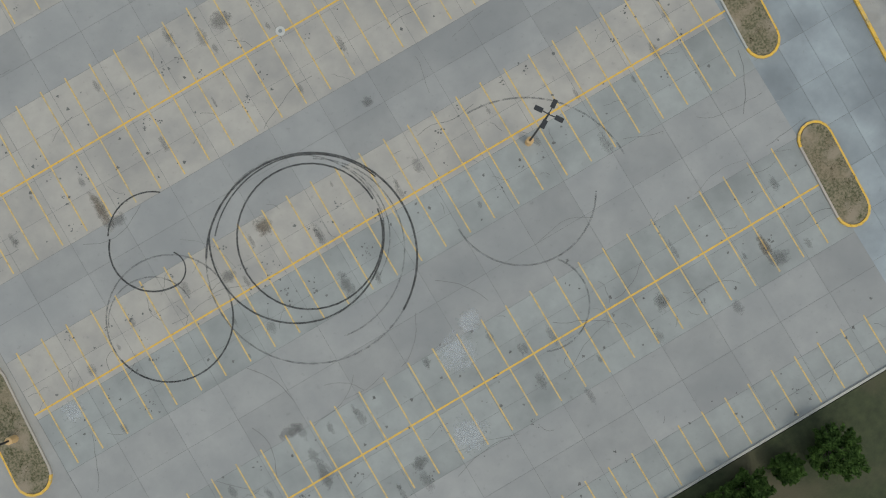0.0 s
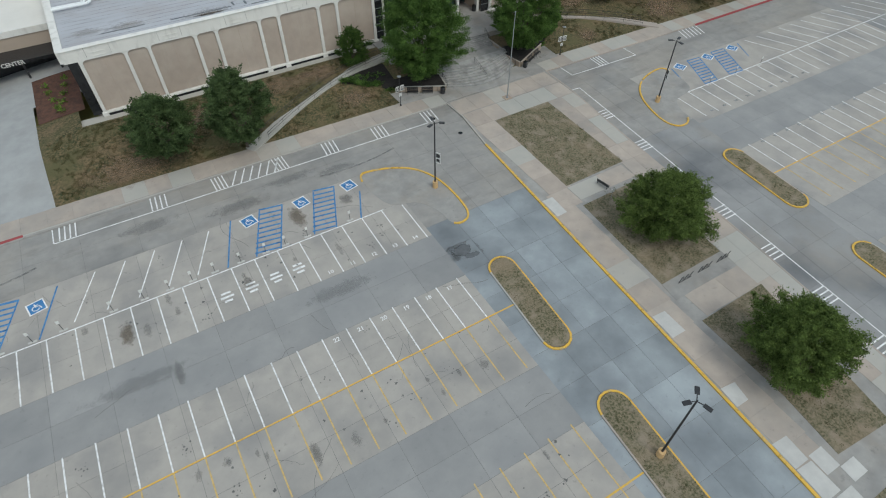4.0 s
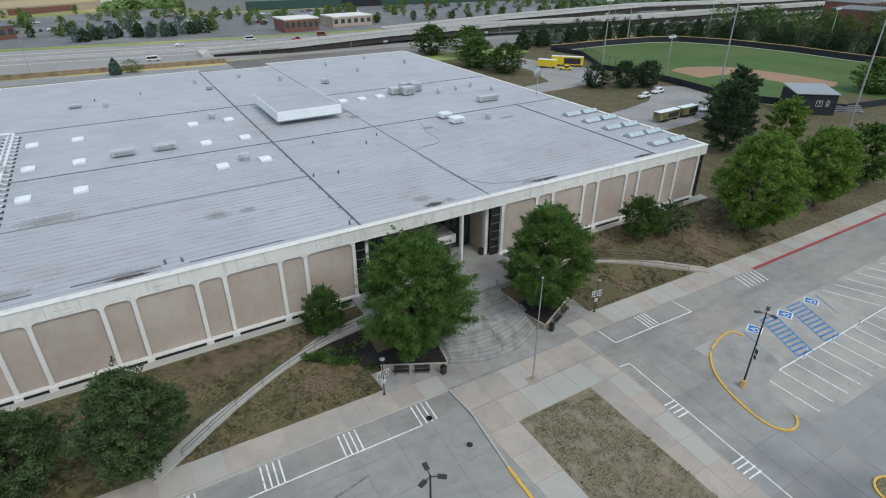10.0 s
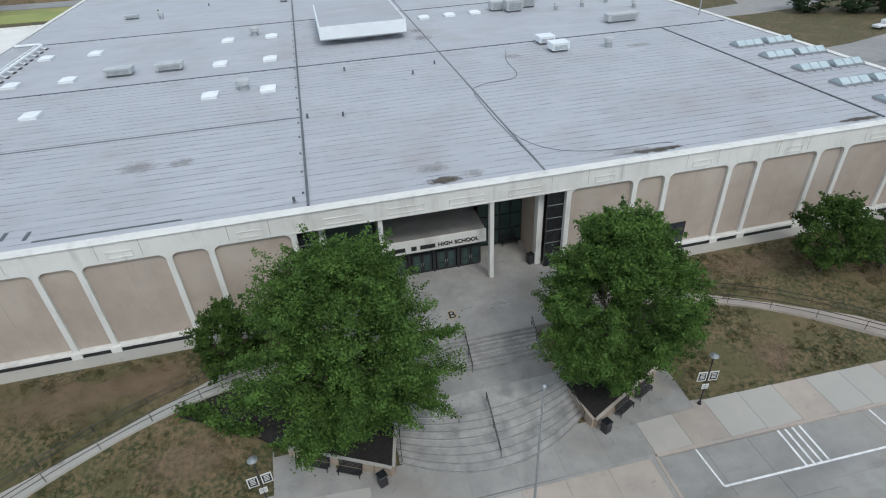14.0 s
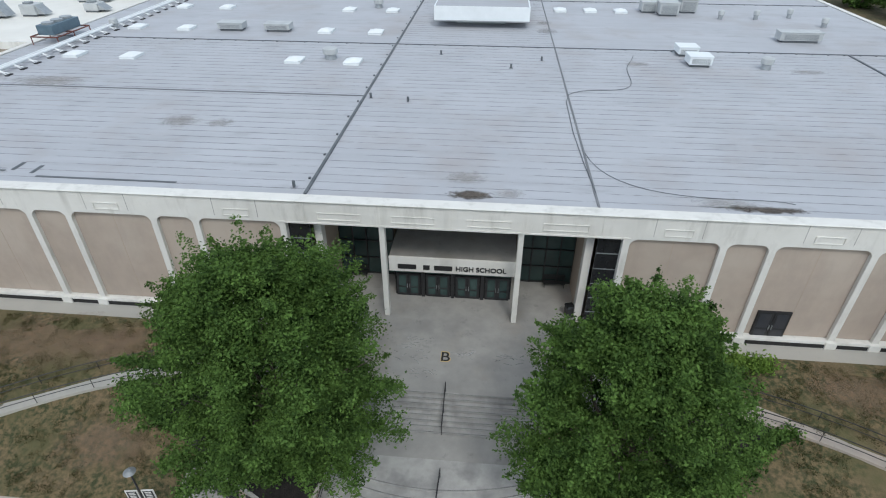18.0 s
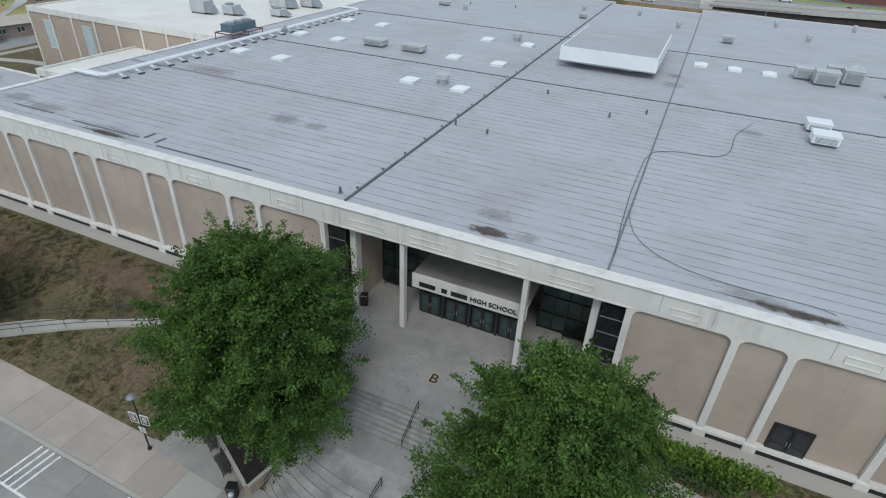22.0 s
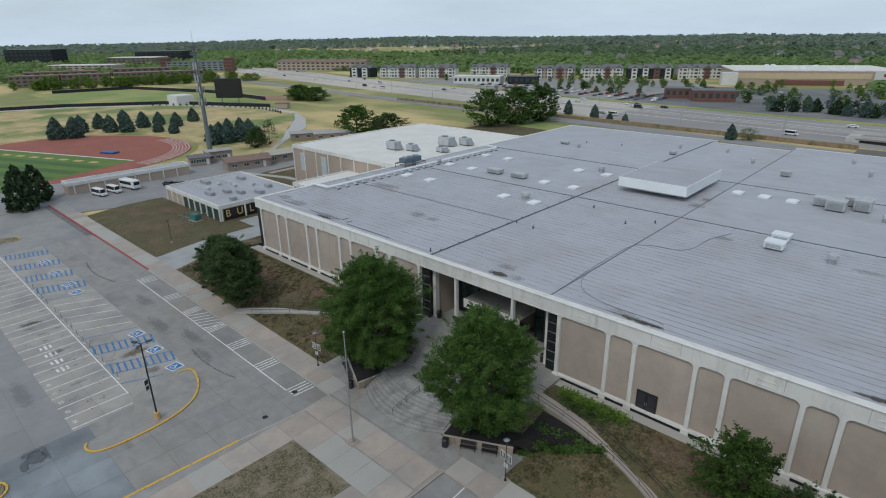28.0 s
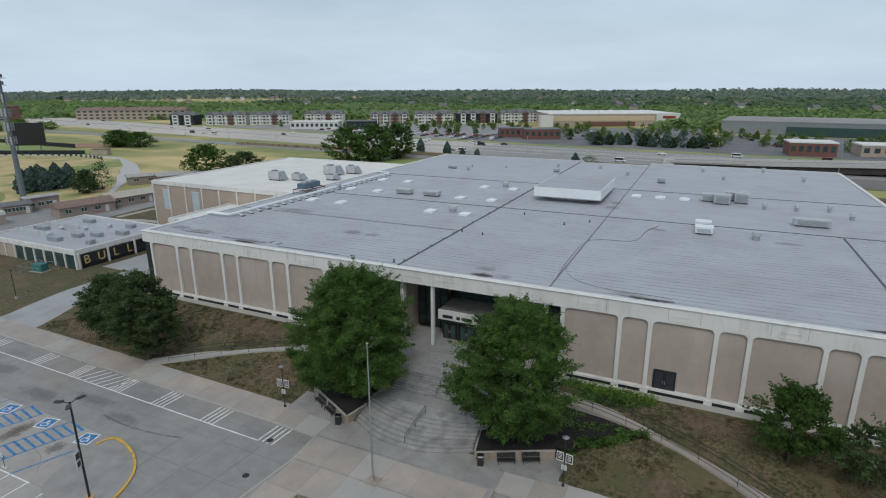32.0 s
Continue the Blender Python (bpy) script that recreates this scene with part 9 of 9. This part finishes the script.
# south edge: grass, shrubs below the lot
ob = link("ground_south_bank", prism([(-200, -190), (60, -190), (60, -115.5), (-200, -115.5)], -0.4, -0.03), M["southgrass"])
tagged(ob, "dark mown grass below the lot's south edge", "lawn", kind="structure")
for k, (x, y, r) in enumerate(((-40.2, -118.6, 2.7), (-44.6, -118.0, 1.6), (-51.5, -118.4, 2.6), (-48.8, -117.8, 2.0), (-54.6, -118.8, 2.5), (-58.5, -119.2, 2.4))):
    tree("shrub", "dense round green shrub below the lot's edge", x, y, 0.0, r, r * 0.7, r * 0.75, 860 + k, M["leafdark"], 200, 70, 0.12, 0.08, category="shrub", long=0.08)

# ---------------------------------------------------------------- concrete slabs of lot, drive and walks
XS_LOT = spans(-104.0, -26.2, 5.55)
HALF_BANDS = [q for a, b in ROW_BANDS for q in ((a, (a + b) / 2), ((a + b) / 2, b))]
slab_grid(lot, "slab", M["slab"], XS_LOT, [r for r in HALF_BANDS if r[0] > -80], 0.0)
slab_grid(lot, "slab", M["slabcool"], XS_LOT, [r for r in HALF_BANDS if r[0] <= -80], 0.0)
slab_grid(lot, "aisle_slab", M["aisle"], XS_LOT, AISLES, 0.0)
part("west_lot_slab", boxed((-139.9, -115.0, -0.06, -104.03, 2.9, 0.0)), M["lot"], lot)
slab_grid(lot, "lane_slab", M["lane"], spans(-104.0, -26.2, 6.5), [(-6.0, -1.5), (-1.5, 4.4)], 0.0)


def between(y, table):
    return float(np.interp(-y, [-p for p, _ in table], [q for _, q in table]))


KERB_W = [(3.0, -9.3), (-1.0, -9.25), (-9.0, -10.35), (-36, -12.12), (-60, -13.42), (-90, -15.3), (-115, -17.0)]
KERB_E = [(3.0, 11.03), (-3, 10.73), (-20, 8.93), (-40, 7.33), (-60, 5.33), (-66, 4.83), (-90, 3.73), (-115, 3.4)]
BED_E = [(-4.6, 5.05), (-23.0, 3.85), (-26.0, 3.5), (-42.0, 2.3), (-48.0, 1.9), (-66.0, 0.8)]
EDGE_E = [(3.0, 21.0), (-20, 21.0), (-64, 17.0), (-115, 14.0)]


def drive(owner, left, right, cols, material):
    """Slabs of a drive whose edges follow two kerb lines."""
    for y0, y1 in spans(-115.0, 2.8, 4.6):
        for k in range(cols):
            f0, f1 = k / cols, (k + 1) / cols
            xs = [left(y) + (right(y) - left(y)) * f for y, f in ((y0, f0), (y0, f1), (y1, f1), (y1, f0))]
            part("drive_slab", prism([(xs[0] + 0.015, y0 + 0.015), (xs[1] - 0.015, y0 + 0.015), (xs[2] - 0.015, y1 - 0.015), (xs[3] + 0.015, y1 - 0.015)], -0.06, 0.0), material if y1 < -16 else M["lane"], owner)


drive(lot, lambda y: -26.7, lambda y: between(y, KERB_W), 4, M["drive"])
drive(lot_east, lambda y: between(y, KERB_E), lambda y: between(y, EDGE_E) + 0.6, 3, M["eastdrive"])
slab_grid(lot_east, "slab", M["slab"], spans(21.03, 76.5, 5.55), [r for r in ROW_BANDS if r[0] > -66], 0.0, 0.016)
slab_grid(lot_east, "aisle_slab", M["aisle"], spans(21.03, 76.5, 5.55), [r for r in AISLES if r[0] > -52], 0.0, 0.016)
slab_grid(lot_east, "lane_slab", M["lane"], spans(21.03, 76.5, 6.5), [(-6.0, -1.5), (-1.5, 4.4)], 0.0, 0.016)
part("edge_slab", prism([(21.0, -21.6), (21.0, -64.6), (17.05, -64.6)], -0.06, -0.004), M["aisle"], lot_east)
part("east_lot_slab", boxed((76.53, -115.0, -0.06, 189.9, 2.9, 0.0)), M["lot"], lot_east)
part("south_lot_slab", boxed((17.2, -115.0, -0.06, 76.5, -64.63, 0.0)), M["lot"], lot_east)
slab_grid(walk_base, "walk_slab", M["walk"], spans(-126.0, -9.2, 3.05), [(3.06, 6.6)], 0.155, 0.025)
slab_grid(walk_base, "walk_slab", M["walk"], spans(11.0, 120.0, 3.05), [(3.06, 6.6)], 0.155, 0.025)
slab_grid(walk_base, "walk_slab", M["plaza"], spans(-9.2, 11.0, 3.45), [(3.06, 6.9)], 0.157, 0.025)
slab_grid(plaza_base, "walk_slab", M["walk"], spans(-9.0, 10.3, 3.3), spans(-4.6, 3.0, 3.8), 0.157, 0.025)
slab_grid(plaza_base, "walk_slab", M["walk"], [(-9.3, -5.6)], spans(-23.0, -4.6, 3.7), 0.157, 0.025, 0.0)
slab_grid(plaza_base, "walk_slab", M["walk"], [(-10.0, -6.4)], spans(-26.4, -23.0, 3.4), 0.155, 0.025, 0.0)
for y0, y1 in spans(-66.0, -4.6, 3.7):
    for f0, f1 in ((0.0, 0.5), (0.5, 1.0)):
        xs = [between(y, BED_E) + (between(y, KERB_E) - 0.26 - between(y, BED_E)) * f for y, f in ((y0, f0), (y0, f1), (y1, f1), (y1, f0))]
        part("walk_slab", prism([(xs[0] + 0.01, y0 + 0.01), (xs[1] - 0.01, y0 + 0.01), (xs[2] - 0.01, y1 - 0.01), (xs[3] + 0.01, y1 - 0.01)], 0.125, 0.158), M["walk"], plaza_base)
slab_grid(plaza_base, "walk_slab", M["walk"], [(-6.3, -1.2), (-1.2, 3.5)], [(-25.9, -23.0)], 0.157, 0.025)
slab_grid(plaza_base, "walk_slab", M["walk"], [(-11.2, -7.6)], spans(-66.0, -26.4, 3.6), 0.157, 0.025, 0.05)
slab_grid(plaza_base, "walk_slab", M["walk"], [(-6.8, -1.8), (-1.8, 3.0)], [(-48.2, -44.8)], 0.157, 0.025)

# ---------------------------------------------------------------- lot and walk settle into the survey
# The paving in front of the school runs slightly out of square with its wall.
SURVEY_Y = (-50.0, -27.0, -14.0, -5.0, 0.0, 3.0)
SURVEY_DX = (0.75, 0.7, 0.5, 0.3, 0.15, 0.0)
SURVEY_DY = (0.1, -0.32, -0.4, -0.42, -0.4, 0.0)


def drift(x, y):
    """How far a point of the paving stands from its place on the squared plan."""
    side = max(-62.0, min(62.0, x))
    side = math.copysign(max(0.0, abs(side) - 9.0), side)
    skew = -0.021 * side * float(np.interp(y, (-7.0, -2.0, 7.0, 13.0), (0.0, 1.0, 1.0, 0.0)))
    return Vector((float(np.interp(y, SURVEY_Y, SURVEY_DX)), float(np.interp(y, SURVEY_Y, SURVEY_DY)) + skew, 0.0))


moved = set()
bpy.context.view_layer.update()
for ob in list(scene.objects):
    if ob.type == "EMPTY" and ob.location.length > 0.2 and -120 < ob.location.y < 13 and abs(ob.location.x) < 130:
        moved.add(ob)
        if "tree" not in ob.name:
            ob.location += drift(*ob.location.xy)
for ob in list(scene.objects):
    up = ob.parent
    while up and up not in moved:
        up = up.parent
    if ob.type != "MESH" or up:
        continue
    corners = [ob.matrix_world @ Vector(c) for c in ob.bound_box]
    lo = [min(c[i] for c in corners) for i in range(3)]
    hi = [max(c[i] for c in corners) for i in range(3)]
    if lo[1] > 13 or lo[1] < -125 or lo[0] < -200 or hi[0] > 200 or hi[2] > 9:
        continue
    if ob.parent in (lot, lot_east) and "slab" in ob.name and "drive" not in ob.name:
        ob.location += Vector((0.6, -0.3, -0.004))
        moved.add(ob)
    elif ob.data.users > 1 or max(hi[0] - lo[0], hi[1] - lo[1]) < 2.5:
        ob.location += drift((lo[0] + hi[0]) / 2, (lo[1] + hi[1]) / 2)
        moved.add(ob)
    else:
        m = ob.matrix_world
        inv = m.inverted()
        for v in ob.data.vertices:
            w = m @ v.co
            v.co = inv @ (w + drift(w.x, w.y))

# the stadium side stands a little further round to the north
ROUND = pose(38.0, -36.0, 0.0, 0, 0, -0.5) @ pose(-38.0, 36.0, 0.0)
bpy.context.view_layer.update()
for ob in [o for o in scene.objects if o.parent is None and o.type in ("MESH", "EMPTY")]:
    family = [ob, *ob.children_recursive]
    middles = [o.matrix_world @ (sum((Vector(c) for c in o.bound_box), Vector()) / 8) for o in family if o.type == "MESH"]
    if middles and sum(m.x for m in middles) / len(middles) < -128 and max(m.x for m in middles) < -60:
        ob.matrix_world = ROUND @ ob.matrix_world
